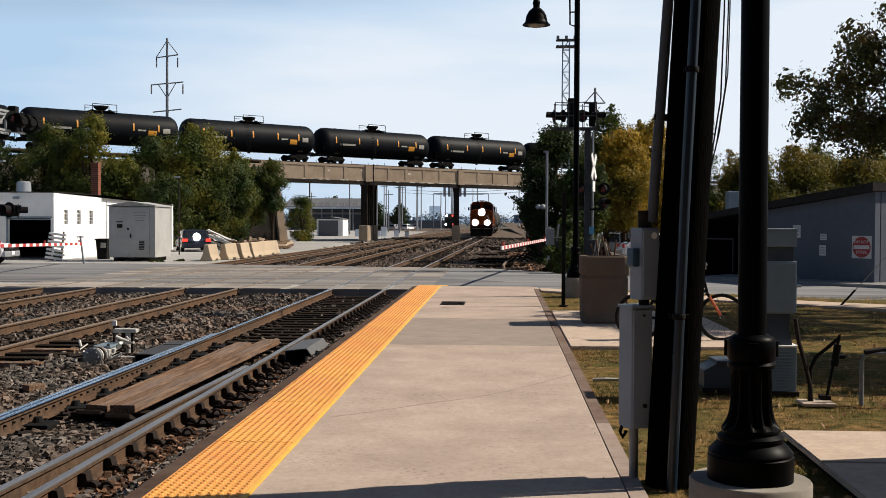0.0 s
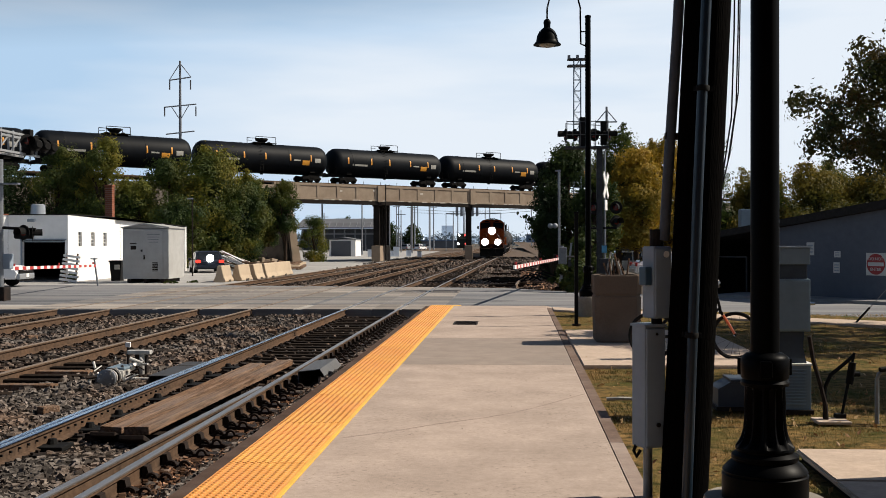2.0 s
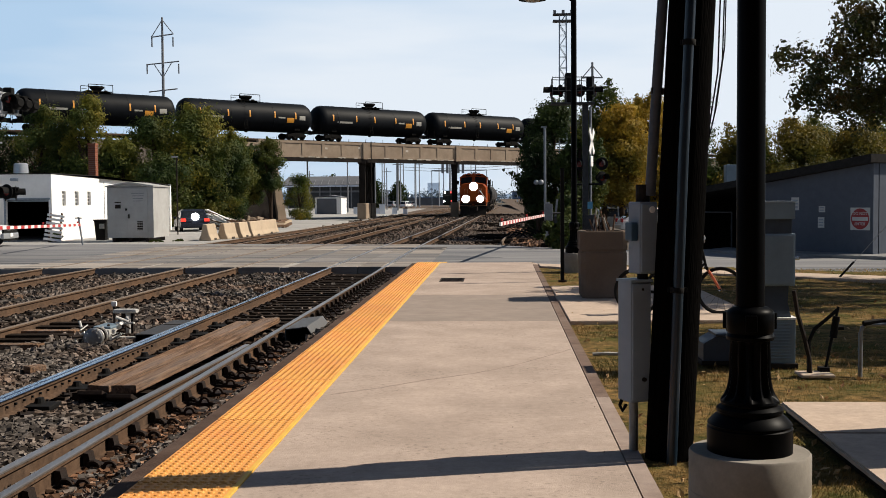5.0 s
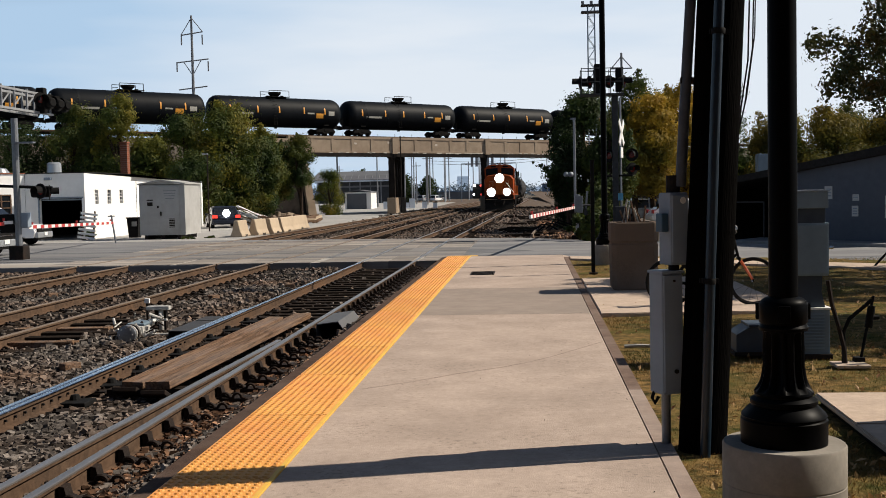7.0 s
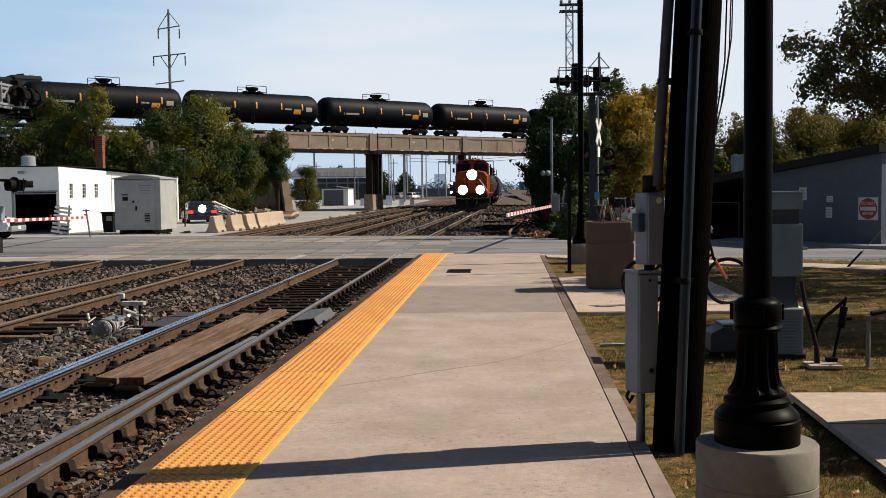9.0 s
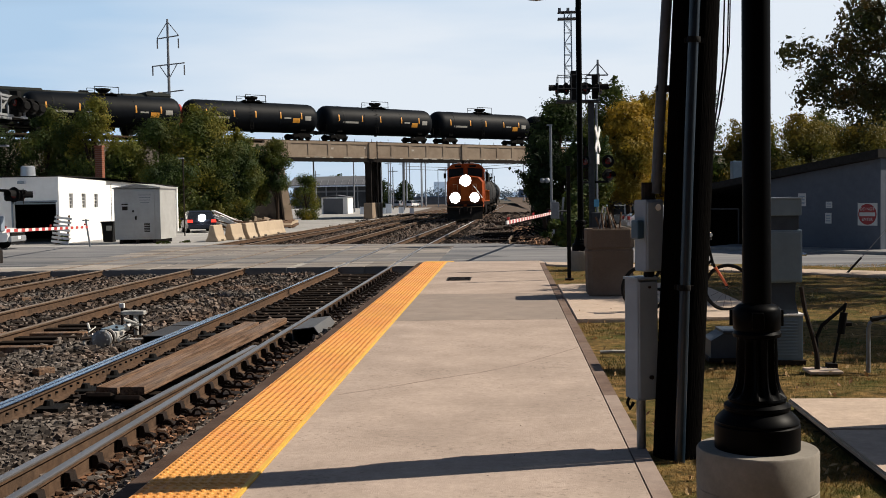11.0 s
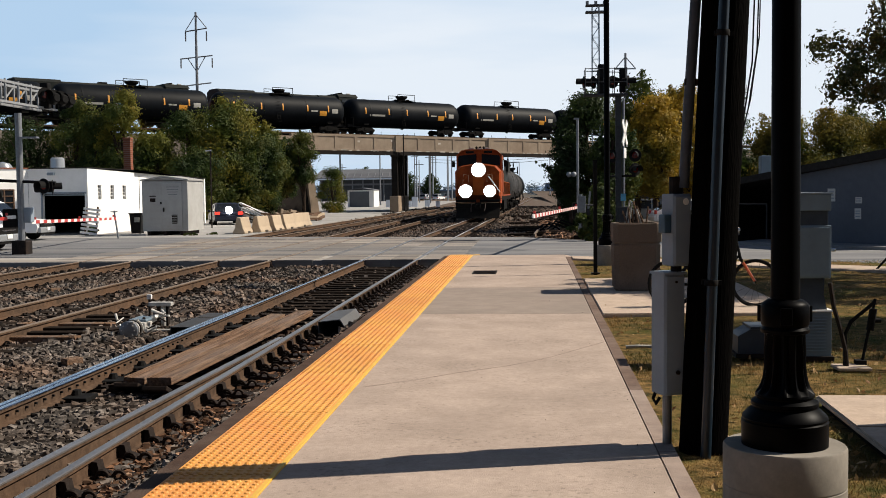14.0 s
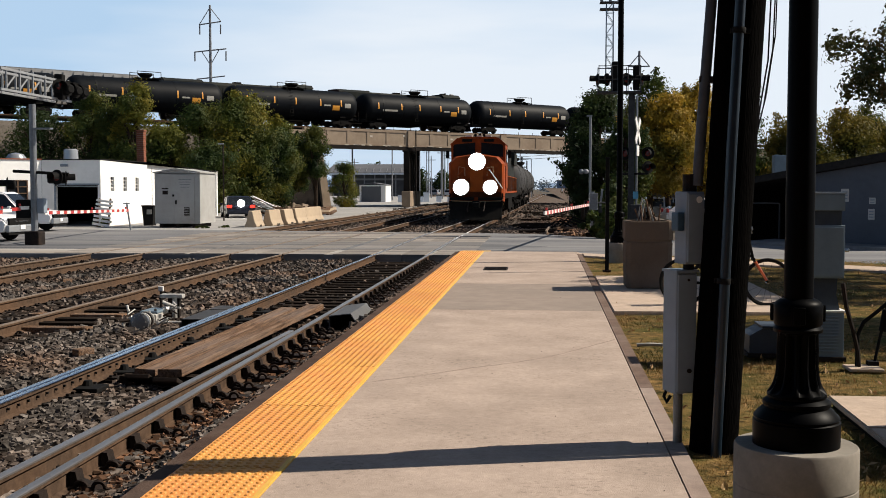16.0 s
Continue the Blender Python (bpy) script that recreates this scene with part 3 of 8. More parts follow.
for q in ((0, 1, 2, 3), (4, 7, 6, 5), (0, 4, 5, 1), (1, 5, 6, 2), (2, 6, 7, 3), (3, 7, 4, 0)):
    g.faces.new([v[k] for k in q])
tagged(part("platform_ramp", g, M_conc), "concrete ramp from the platform down to the road", "ramp", kind="structure")

# drain grating set in the platform
drain = thing("drain_grating", pose(-0.93, 22.4, 0.002), "small dark square iron grating set in the platform", "drain")
part("frame", box(box(box(box(B(), (-0.23, 0, 0), (0.03, 0.9, 0.012)), (0.23, 0, 0), (0.03, 0.9, 0.012)), (0, -0.45, 0), (0.49, 0.03, 0.012)), (0, 0.45, 0), (0.49, 0.03, 0.012)), M_iron, drain)
part("pan", box(B(), (0, 0, 0.0), (0.44, 0.87, 0.004)), M_blackmatt, drain)
for k in range(9):
    part("bar", box(B(), (0, -0.40 + k * 0.1, 0.004), (0.44, 0.035, 0.008)), M_iron, drain)

# lawn, slabs and walks on the platform's other side
g = B()
bmesh.ops.create_grid(g, x_segments=50, y_segments=70, size=0.5)
for v in g.verts:
    yy = -6 + (v.co.y + 0.5) * 33.6
    x0 = edge_x(yy) + 0.10
    xx = x0 + (v.co.x + 0.5) * 26
    lim = 28.6 - 0.62 * max(0, xx - 1.0)
    v.co = (xx, yy, -0.03 + 0.035 * noise.noise((xx * 0.6, yy * 0.6, 0)) + 0.012 * noise.noise((xx * 3, yy * 3, 5)) - (0.0 if yy < max(lim, 15) + 1.0 else 0.35))
tagged(part("lawn", g, M_grass_soil, smooth=True), "dry patchy lawn beside the platform", "lawn", kind="structure")


def slab(name, poly, z0, z1, material, label, cat):
    g = B()
    prism(g, poly, z0, z1)
    es = [e for e in g.edges if abs(e.verts[0].co.z - z1) < 1e-5 and abs(e.verts[1].co.z - z1) < 1e-5]
    bmesh.ops.bevel(g, geom=es, offset=0.012, segments=2, affect="EDGES")
    return tagged(part(name, g, material), label, cat, kind="structure")


slab("bench_pad", [(0.955, 14.62), (2.35, 14.66), (2.35, 20.6), (0.985, 20.6)], -0.2, 0.016, M_slab, "pale concrete pad beside the platform", "slab")
slab("bench_pad", [(2.362, 14.66), (3.6, 14.68), (3.6, 20.6), (2.362, 20.6)], -0.2, 0.016, M_slab, "pale concrete pad beside the platform", "slab")
slab("walk_slab", [(2.165, 7.45), (3.4, 7.45), (3.4, 8.58), (2.19, 8.58)], 0.018, 0.055, M_slab, "pale raised concrete walk slab in the lawn", "slab")
slab("walk_slab", [(3.41, 7.45), (4.9, 7.45), (4.9, 8.58), (3.41, 8.58)], 0.018, 0.055, M_slab, "pale raised concrete walk slab in the lawn", "slab")
slab("walk_slab", [(2.13, 5.6), (3.4, 5.6), (3.4, 7.44), (2.163, 7.44)], 0.018, 0.052, M_slab, "pale raised concrete walk slab in the lawn", "slab")
slab("walk_slab", [(3.41, 5.6), (4.9, 5.6), (4.9, 7.44), (3.41, 7.44)], 0.018, 0.052, M_slab, "pale raised concrete walk slab in the lawn", "slab")
slab("slab_bed", [(2.17, 5.66), (4.86, 5.66), (4.86, 8.54), (2.225, 8.54)], -0.2, 0.018, M_soil_shade, "soil bed darkened for the shade under the raised walk slabs", "soil")
slab("sidewalk", [(1.02, 27.7), (1.02, 26.6), (6.6, 22.2), (9.4, 20.2), (20, 13), (20, 14.6), (9.6, 21.6), (6.9, 23.5)], -0.4, 0.02, M_slab, "pale concrete sidewalk along the road", "sidewalk")

# road over the tracks
g = B()
prism(g, [(-70, 30.4), (-13.4, 30.4), (-2.2, 30.6), (1.0, 29.4), (8.4, 24.6), (30, 9), (30, 21), (12.4, 35.0), (2.5, 41.6), (-0.3, 45.3), (-13.5, 48.2), (-70, 49.6)], -0.60, -0.232)
tagged(part("road", g, M_asphalt), "worn grey asphalt road over the level crossing", "road", kind="structure")
g = B()
prism(g, [(-70, 30.42), (-2.4, 30.62), (-2.4, 32.7), (-70, 32.5)], -0.40, -0.228)
tagged(part("road_edge_strip", g, M_strip), "pale concrete strip along the road's edge", "road", kind="structure")
g = B()
prism(g, [(-70, 33.1), (-2.4, 33.1), (0.2, 35.4), (-2.4, 37.6), (-13, 38.6), (-70, 39.4)], -0.40, -0.228)
tagged(part("wheel_worn_lane", g, M_asphalt_dark), "dark worn asphalt lane over the crossing", "road", kind="structure")
g = B()
prism(g, [(-70, 49.62), (-13.5, 48.22), (-13.2, 60), (-13.6, 100), (-24, 118), (-40, 112), (-70, 90)], -0.60, -0.236)
tagged(part("yard_paving", g, M_road_light), "pale dusty paving of the yard beside the tracks", "paving", kind="structure")
g = B()
prism(g, [(-13.0, 100), (-13.4, 118), (-17, 260), (-60, 300), (-27, 128), (-22, 116)], -0.58, -0.40)
tagged(part("far_road", g, M_road_light), "pale road passing under the bridge", "road", kind="structure")


# ---- tracks ----
def t1x(y):
    return -3.92 if y < 43 else -3.92 + 0.01448 * (y - 43)


def t2x(y):
    return -8.07 + (0.0 if y < 60 else 0.003 * (y - 60))


def t3x(y):
    return -12.1 + (0.0 if y < 50 else 0.012 * (y - 50))


def rail_mesh(g_body, g_head, xs, ys):
    """A rail through the points: foot, web and head below, running surface as a mesh of its own."""
    body = [(-0.07, -0.172), (0.07, -0.172), (0.07, -0.160), (0.012, -0.142), (0.009, -0.06), (0.034, -0.038), (0.034, -0.012), (-0.034, -0.012), (-0.034, -0.038), (-0.009, -0.06), (-0.012, -0.142), (-0.07, -0.160)]
    head = [(-0.036, -0.016), (0.036, -0.016), (0.036, -0.004), (0.026, 0.0), (-0.026, 0.0), (-0.036, -0.004)]
    for bm, prof in ((g_body, body), (g_head, head)):
        rings = [[bm.verts.new((x + px, y, RAIL_Z + pz)) for px, pz in prof] for x, y in zip(xs, ys)]
        for u, v in zip(rings, rings[1:]):
            for k in range(len(prof)):
                bm.faces.new((u[k], u[(k + 1) % len(prof)], v[(k + 1) % len(prof)], v[k]))
        bm.faces.new(rings[0])
        bm.faces.new(rings[-1][::-1])
        bmesh.ops.recalc_face_normals(bm, faces=bm.faces)


def tie_mesh():
    g = B()
    box(g, (0, 0, -0.09), (2.6, 0.23, 0.18), bevel=0.012)
    me = bpy.data.meshes.new("tie")
    g.to_mesh(me)
    g.free()
    me.materials.append(M_tie)
    return me


def plate_mesh(braced):
    """Tie plate with spikes, and a rail brace with its bolt loops on the braced kind."""
    g = B()
    for sx in (-0.755, 0.755):
        box(g, (sx, 0, 0.008), (0.36, 0.18, 0.02))
        for dx in (-0.10, 0.10):
            for dy in (-0.06, 0.06):
                box(g, (sx + dx, dy, 0.028), (0.03, 0.03, 0.03))
        if braced:
            s = 1 if sx > 0 else -1
            # upright bracket under the rail head, base plate, and two spring clips beside each other
            extrude_y(g, [(sx + s * 0.03, 0.018), (sx + s * 0.17, 0.018), (sx + s * 0.155, 0.05), (sx + s * 0.085, 0.075), (sx + s * 0.07, 0.142), (sx + s * 0.03, 0.146)], -0.055, 0.055)
            box(g, (sx + s * 0.20, 0, 0.022), (0.32, 0.20, 0.03), bevel=0.008)
            for dx in (0.12, 0.245):
                x = sx + s * dx
                tube(g, [(x - 0.085, -0.085, 0.035), (x - 0.058, -0.085, 0.04)] + arc((x, -0.085, 0.045), 0.043, 180, 0, 9) + [(x + 0.058, -0.085, 0.04), (x + 0.085, -0.085, 0.035)], 0.0145, 6)
        else:
            tube(g, arc((sx + (0.11 if sx > 0 else -0.11), 0, 0.01), 0.045, 0, 180, 6), 0.012, 5)
    me = bpy.data.meshes.new("tie_plate")
    g.to_mesh(me)
    g.free()
    me.materials.append(M_iron)
    return me


TIE, PLATE, PLATE_B = tie_mesh(), plate_mesh(False), plate_mesh(True)


def track(fx, y0, y1, label, head, spacing=0.535, braced=(0, 0), far=False):
    tr = thing("railway_track", Matrix(), label, "railway track", "tracks", "structure")
    n = max(2, int((y1 - y0) / 4))
    ys = [y0 + (y1 - y0) * i / n for i in range(n + 1)]
    for s in (-0.755, 0.755):
        gb, gh = B(), B()
        rail_mesh(gb, gh, [fx(v) + s for v in ys], ys)
        r = part("rail", gb, M_rail, tr)
        part("running_surface", gh, M_rail_mid if head is M_railhead and s > 0 else head, r, "worn bright running surface")
    y = y0 + 0.2
    k = 0
    while y < y1:
        if not far:
            o = new("tie", TIE)
            o.parent = tr
            o.matrix_basis = pose(fx(y) + random.uniform(-0.06, 0.06), y, RAIL_Z - 0.186, 0, 0, random.uniform(-0.7, 0.7))
            o = new("tie_plate", PLATE_B if braced[0] < y < braced[1] else PLATE)
            o.parent = tr
            o.matrix_basis = pose(fx(y), y, RAIL_Z - 0.184)
        y += spacing
        k += 1
    return tr


T1 = track(t1x, -6.0, 30.45, "near railway track with brown rails and dark timber ties", M_railhead, braced=(4.0, 30.0))
T2 = track(t2x, -6.0, 30.3, "second railway track on ballast with brown rails", M_rail_dull)
track(t3x, -6.0, 30.3, "third railway track with rusty brown rails", M_rail_dull)
for fx, lab in ((t1x, "railway track leading under the bridge"), (t2x, "railway track leading to the far yard"), (t3x, "railway track curving to the far yard")):
    tr = thing("railway_track", Matrix(), lab, "railway track", "tracks", "structure")
    ys = [30.45 + (380 - 30.45) * i / 60 for i in range(61)]
    for s in (-0.755, 0.755):
        gb, gh = B(), B()
        rail_mesh(gb, gh, [fx(v) + s for v in ys], ys)
        r = part("rail", gb, M_rail, tr)
        part("running_surface", gh, M_rail_mid if fx is t1x else M_rail_dull, r, "worn running surface")
    g = B()
    y = 47.0
    while y < 150:
        if y > 48.6 or fx is t1x:
            box(g, (fx(y), y, RAIL_Z - 0.22), (2.6, 0.23, 0.11))
        y += 0.56
    tagged(part("ties", g, M_tie, tr), kind="stuff")
# switch rail lying beside the stock rail
gb, gh = B(), B()
ys = [-6.0 + 0.8 * i for i in range(26)]
rail_mesh(gb, gh, [-3.245 - max(0, (14.2 - v)) * 0.031 for v in ys], ys)
sw = part("switch_rail", gb, M_rail, T1, "second rail beside the stock rail")
part("running_surface", gh, M_rail_mid, sw, "worn bright running surface")
for k in range(34):
    part("bolt", cyl(B(), (-4.665, 8.2 + 0.19 * k, -0.292), (-4.64, 8.2 + 0.19 * k, -0.292), 0.012, seg=7), M_blackmatt, T1)
# dark slide plates along the inside of the far rail, and long ties reaching out of the second track
for k, yy in enumerate((10.6, 11.6, 12.5, 13.86, 15.34, 16.33, 17.4)):
    g = B()
    box(g, (0, 0, 0), (0.26, 0.30, 0.05), bevel=0.012)
    cyl(g, (-0.05, 0.05, 0.02), (-0.05, 0.05, 0.075), 0.06, 0.04, seg=10)
    part("slide_plate", g, M_blackmatt, T1, m=pose(-4.52, yy, -0.375, 0, 0, 8 * (k % 3)))
for k in range(6):
    part("long_tie", box(B(), (0, 0, 0), (1.5, 0.22, 0.17), bevel=0.012), M_plank if k % 3 == 0 else M_tie, T2, m=pose(-7.1 - 0.12 * (k % 2), 14.9 + 0.535 * k, -0.40, 0, 0, 0.6 * (k % 3)))

gb, gh = B(), B()
ys = [-6.0 + 0.8 * i for i in range(31)]
rail_mesh(gb, gh, [-4.757 + max(0, v - 16.0) * 0.012 for v in ys], ys)
sw2 = part("switch_rail", gb, M_rail, T1, "second rail beside the far stock rail")
part("running_surface", gh, M_railhead, sw2, "worn bright running surface")

# boards lying in the track
boards = thing("track_boards", pose(0, 0, 0), "two weathered brown timber boards lying between the rails", "boards")
for k in range(2):
    g = B()
    box(g, (0, 0, 0), (0.23 + 0.03 * k, 6.0 + 0.35 * k, 0.085), bevel=0.01)
    # split and worn ends
    for v in g.verts:
        v.co.x += 0.006 * math.sin(2.3 * v.co.y + k) + 0.004 * noise.noise((v.co.x * 9, v.co.y * 5, k))
    part("plank", g, M_plank, boards, m=pose(-4.06 + 0.375 * k, 14.05 - 0.05 * k, -0.286 + 0.04 * k, 0, 3.0 - 4.0 * k, -1.2 - 0.5 * k))
    part("end_plate", box(B(), (0, 0, 0), (0.26, 0.20, 0.05), rx=-22, bevel=0.01), M_iron, boards, "dark plate at the end of the board", m=pose(-4.13 + 0.36 * k, 10.92 - 0.18 * k, -0.318, 0, 0, 0))
for yy in (11.15, 14.5, 17.7):
    part("bearer", box(B(), (-4.0, yy, -0.36), (0.8, 0.2, 0.075)), M_tie, boards)

# crossing panels between and beside the rails
cross = thing("crossing_surface", Matrix(), "grey concrete crossing panels between the rails", "level crossing", kind="structure")
for cx, fx in ((-3.92, t1x), (-8.07, t2x), (-12.1, t3x)):
    for (a, b) in ((-1.95, -0.86), (-0.66, 0.0), (0.0, 0.66), (0.86, 1.95)):
        for k in range(6):
            ya = 30.5 + k * 2.55
            yb = ya + 2.53
            if cx > -5 and a > 0.8 and yb > 44.9:
                continue
            g = B()
            prism(g, [(fx(ya) + a + 0.01, ya), (fx(ya) + b - 0.01, ya), (fx(yb) + b - 0.01, yb), (fx(yb) + a + 0.01, yb)], -0.50, RAIL_Z - 0.004)
            part("crossing_panel", g, M_panel_dark if k in (1, 2) else M_panel, cross)


# ---- bridge and the raised line ----
BO = Vector((-34.9, 118.0))                 # a coupling of the standing train
BD = Vector((0.7276, 0.6865))               # direction of the raised line
BN = Vector((0.6865, -0.7276))              # towards the platform
BANG = math.degrees(math.atan2(BD.y, BD.x))
TOP_Z = 8.75                                # rail level on the bridge


SIZE = 0.90                                 # the raised line and its cars, scaled about the camera's eye to keep its view
EYE_Z = 1.645


def on_line(s, off=0.0, z=0.0):
    p = (BO + BD * s + BN * off) * SIZE
    return Vector((p.x, p.y, EYE_Z + (z - EYE_Z) * SIZE))


def line_pose(s, off=0.0, z=TOP_Z):
    p = on_line(s, off, z)
    return pose(p.x, p.y, p.z, 0, 0, BANG) @ Matrix.Diagonal((SIZE, SIZE, SIZE, 1))


bridge = thing("railway_bridge", line_pose(0, 0, 0), "brown concrete railway bridge with recessed panels on dark piers", "bridge", kind="structure")
SPANS = [8.4, 23.2, 38.0, 52.8, 67.6]
for a, b in zip(SPANS, SPANS[1:]):
    g = B()
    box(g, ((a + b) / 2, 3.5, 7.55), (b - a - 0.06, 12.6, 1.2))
    part("deck", g, M_bridge_dark, bridge, "concrete deck darkened for the shade under the bridge")
    g = B()
    box(g, ((a + b) / 2, -2.95, 7.56), (b - a - 0.08, 0.35, 1.79))
    gd = part("girder", g, M_bridge, bridge)
    # Dark beam stands for the shadow line under the girder.
    part("bearing_beam", box(B(), ((a + b) / 2, -2.88, 6.43), (b - a - 0.02, 0.6, 0.46)), M_bridge_dark, bridge, "dark beam added for the shadow line below the girder")
    n = 5
    w = (b - a - 1.0) / n
    g = B()
    box(g, ((a + b) / 2, -3.155, 8.40), (b - a - 0.08, 0.09, 0.28), bevel=0.02)
    part("coping", g, M_bridge, gd)
    g = B()
    box(g, ((a + b) / 2, -3.15, 6.77), (b - a - 0.08, 0.08, 0.24), bevel=0.02)
    part("lower_rib", g, M_bridge, gd)
    for k in range(n + 1):
        part("panel_rib", box(B(), (a + 0.5 + k * w, -3.15, 7.56), (0.42, 0.07, 1.40)), M_bridge, gd)
    # ragged pale spalls along the lower edge
    g = B()
    for k in range(16):
        x = a + 0.4 + random.random() * (b - a - 1.0)
        box(g, (x, -3.195, 6.67 + random.uniform(0, 0.06)), (random.uniform(0.2, 0.9), 0.02, random.uniform(0.05, 0.14)))
    tagged(part("spalled_patch", g, M_bridge_pale, gd, "pale broken concrete"), kind="stuff")
for (s, dz) in ((17.5, 7.75), (22.5, 7.9), (29.6, 7.7)):
    part("spalled_patch", box(B(), (s, -3.12, dz), (0.55, 0.04, 0.22)), M_bridge_pale, bridge, "pale spalled patch")
for s in SPANS[1:-1]:
    part("pilaster", box(B(), (s, -3.22, 7.55), (0.75, 0.26, 1.95)), M_bridge, bridge)
    # the piers stand in line with the tracks below
    mp_ = pose(s, -2.5, 0, 0, 0, 92.2 - BANG)
    part("cap_beam", box(B(), (7.4, 0, 6.45), (16.2, 0.9, 0.8)), M_bridge_dark, bridge, "pier cap beam darkened for the shade under the bridge", m=mp_)
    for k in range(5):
        part("pier_column", box(B(), (0.3 + 3.7 * k, 0, 2.75), (0.8, 0.75, 6.7), bevel=0.05), M_bridge_dark, bridge, "pier column darkened for the shade under the bridge", m=mp_)
    part("pier_base", box(B(), (7.4, 0, 0.3), (17.0, 1.05, 2.0), bevel=0.08), M_bridge, bridge, "pale concrete pier base", m=mp_)
part("downpipe", cyl(B(), (23.9, -3.44, 8.7), (23.9, -3.44, -0.5), 0.07), M_bridge_dark, bridge)
# abutment with a battered face
g = B()
extrude_x(g, [(-3.4, -0.6), (-3.4, 8.2), (10, 8.2), (10, -0.6)], 6.2, 10.5)
part("abutment", g, M_bridge, bridge)
g = B()
extrude_y(g, [(-1.0, -0.6), (10.3, -0.6), (9.4, 6.6), (-1.0, 6.6)], -4.1, -3.42)
part("wing_wall", g, M_bridge_dark, bridge)
part("wing_wall", extrude_y(B(), [(10.1, -0.6), (11.2, -0.6), (9.9, 6.6), (9.2, 6.6)], -4.5, -4.12), M_bridge, bridge, "pale sloping wing wall")
# walkway rail along the deck
g = B()
for k in range(24):
    cyl(g, (11 + k * 2.5, -2.9, 8.5), (11 + k * 2.5, -2.9, 8.95), 0.025, seg=5)
part("handrail", g, M_bridge_dark, bridge)

for (s0, s1, nm) in ((-75, 0.4, "embankment"), (84, 150, "embankment")):
    g = B()
    n = 40
    prof = [(-10, -2.0), (-7.4, 3.0), (-4.6, 7.5), (-3.2, 8.0), (10, 8.0), (24, -2.0)]
    rings = []
    for i in range(n + 1):
        s = s0 + (s1 - s0) * i / n
        ring = []
        for k, (o, z) in enumerate(prof):
            dz = 0.6 * noise.noise((s * 0.25, o * 0.25, 3)) if 0 < k < 3 else 0
            p = on_line(s, -o, z + dz)
            ring.append(g.verts.new(p))
        rings.append(ring)
    for u, v in zip(rings, rings[1:]):
        for k in range(len(prof) - 1):
            g.faces.new((u[k], u[k + 1], v[k + 1], v[k]))
    g.faces.new(rings[0])
    g.faces.new(rings[-1])
    bmesh.ops.recalc_face_normals(g, faces=g.faces)
    tagged(part(nm, g, M_ground), "earth embankment carrying the raised line", "embankment", kind="structure")
for off in (0.0, -4.0):
    tr = thing("railway_track", line_pose(0, off, 0.3 if off else 0), "railway track on the bridge deck", "railway track", "raised tracks", "structure")
    for s in (-0.755, 0.755):
        part("rail", box(B(), (30, s, TOP_Z - 0.08), (210, 0.07, 0.16)), M_rail, tr)
    part("ballast", box(B(), (30, 0, TOP_Z - 0.22), (210, 3.6, 0.12)), M_ballast, tr)


# ---- rolling stock ----
def truck(parent, x, wheel=0.42, half=0.9, gauge=0.755):
    """A bogie: side frames, bolster, springs and four wheels."""
    g = B()
    for sy in (-1, 1):
        extrude_y(g, [(x - half - 0.35, 0.35), (x - half - 0.35, 0.58), (x - 0.45, 0.80), (x + 0.45, 0.80), (x + half + 0.35, 0.58), (x + half + 0.35, 0.35), (x + half - 0.3, 0.42), (x + 0.35, 0.22), (x - 0.35, 0.22), (x - half + 0.3, 0.42)], sy * 1.0 - 0.07, sy * 1.0 + 0.07)
    box(g, (x, 0, 0.62), (0.5, 2.2, 0.3))
    t = part("truck", g, M_under, parent)
    for dx in (-half, half):
        for sy in (-1, 1):
            part("wheel", cyl(B(), (x + dx, sy * (gauge - 0.05), wheel), (x + dx, sy * (gauge + 0.09), wheel), wheel, seg=18), M_under, t, "worn steel wheel")


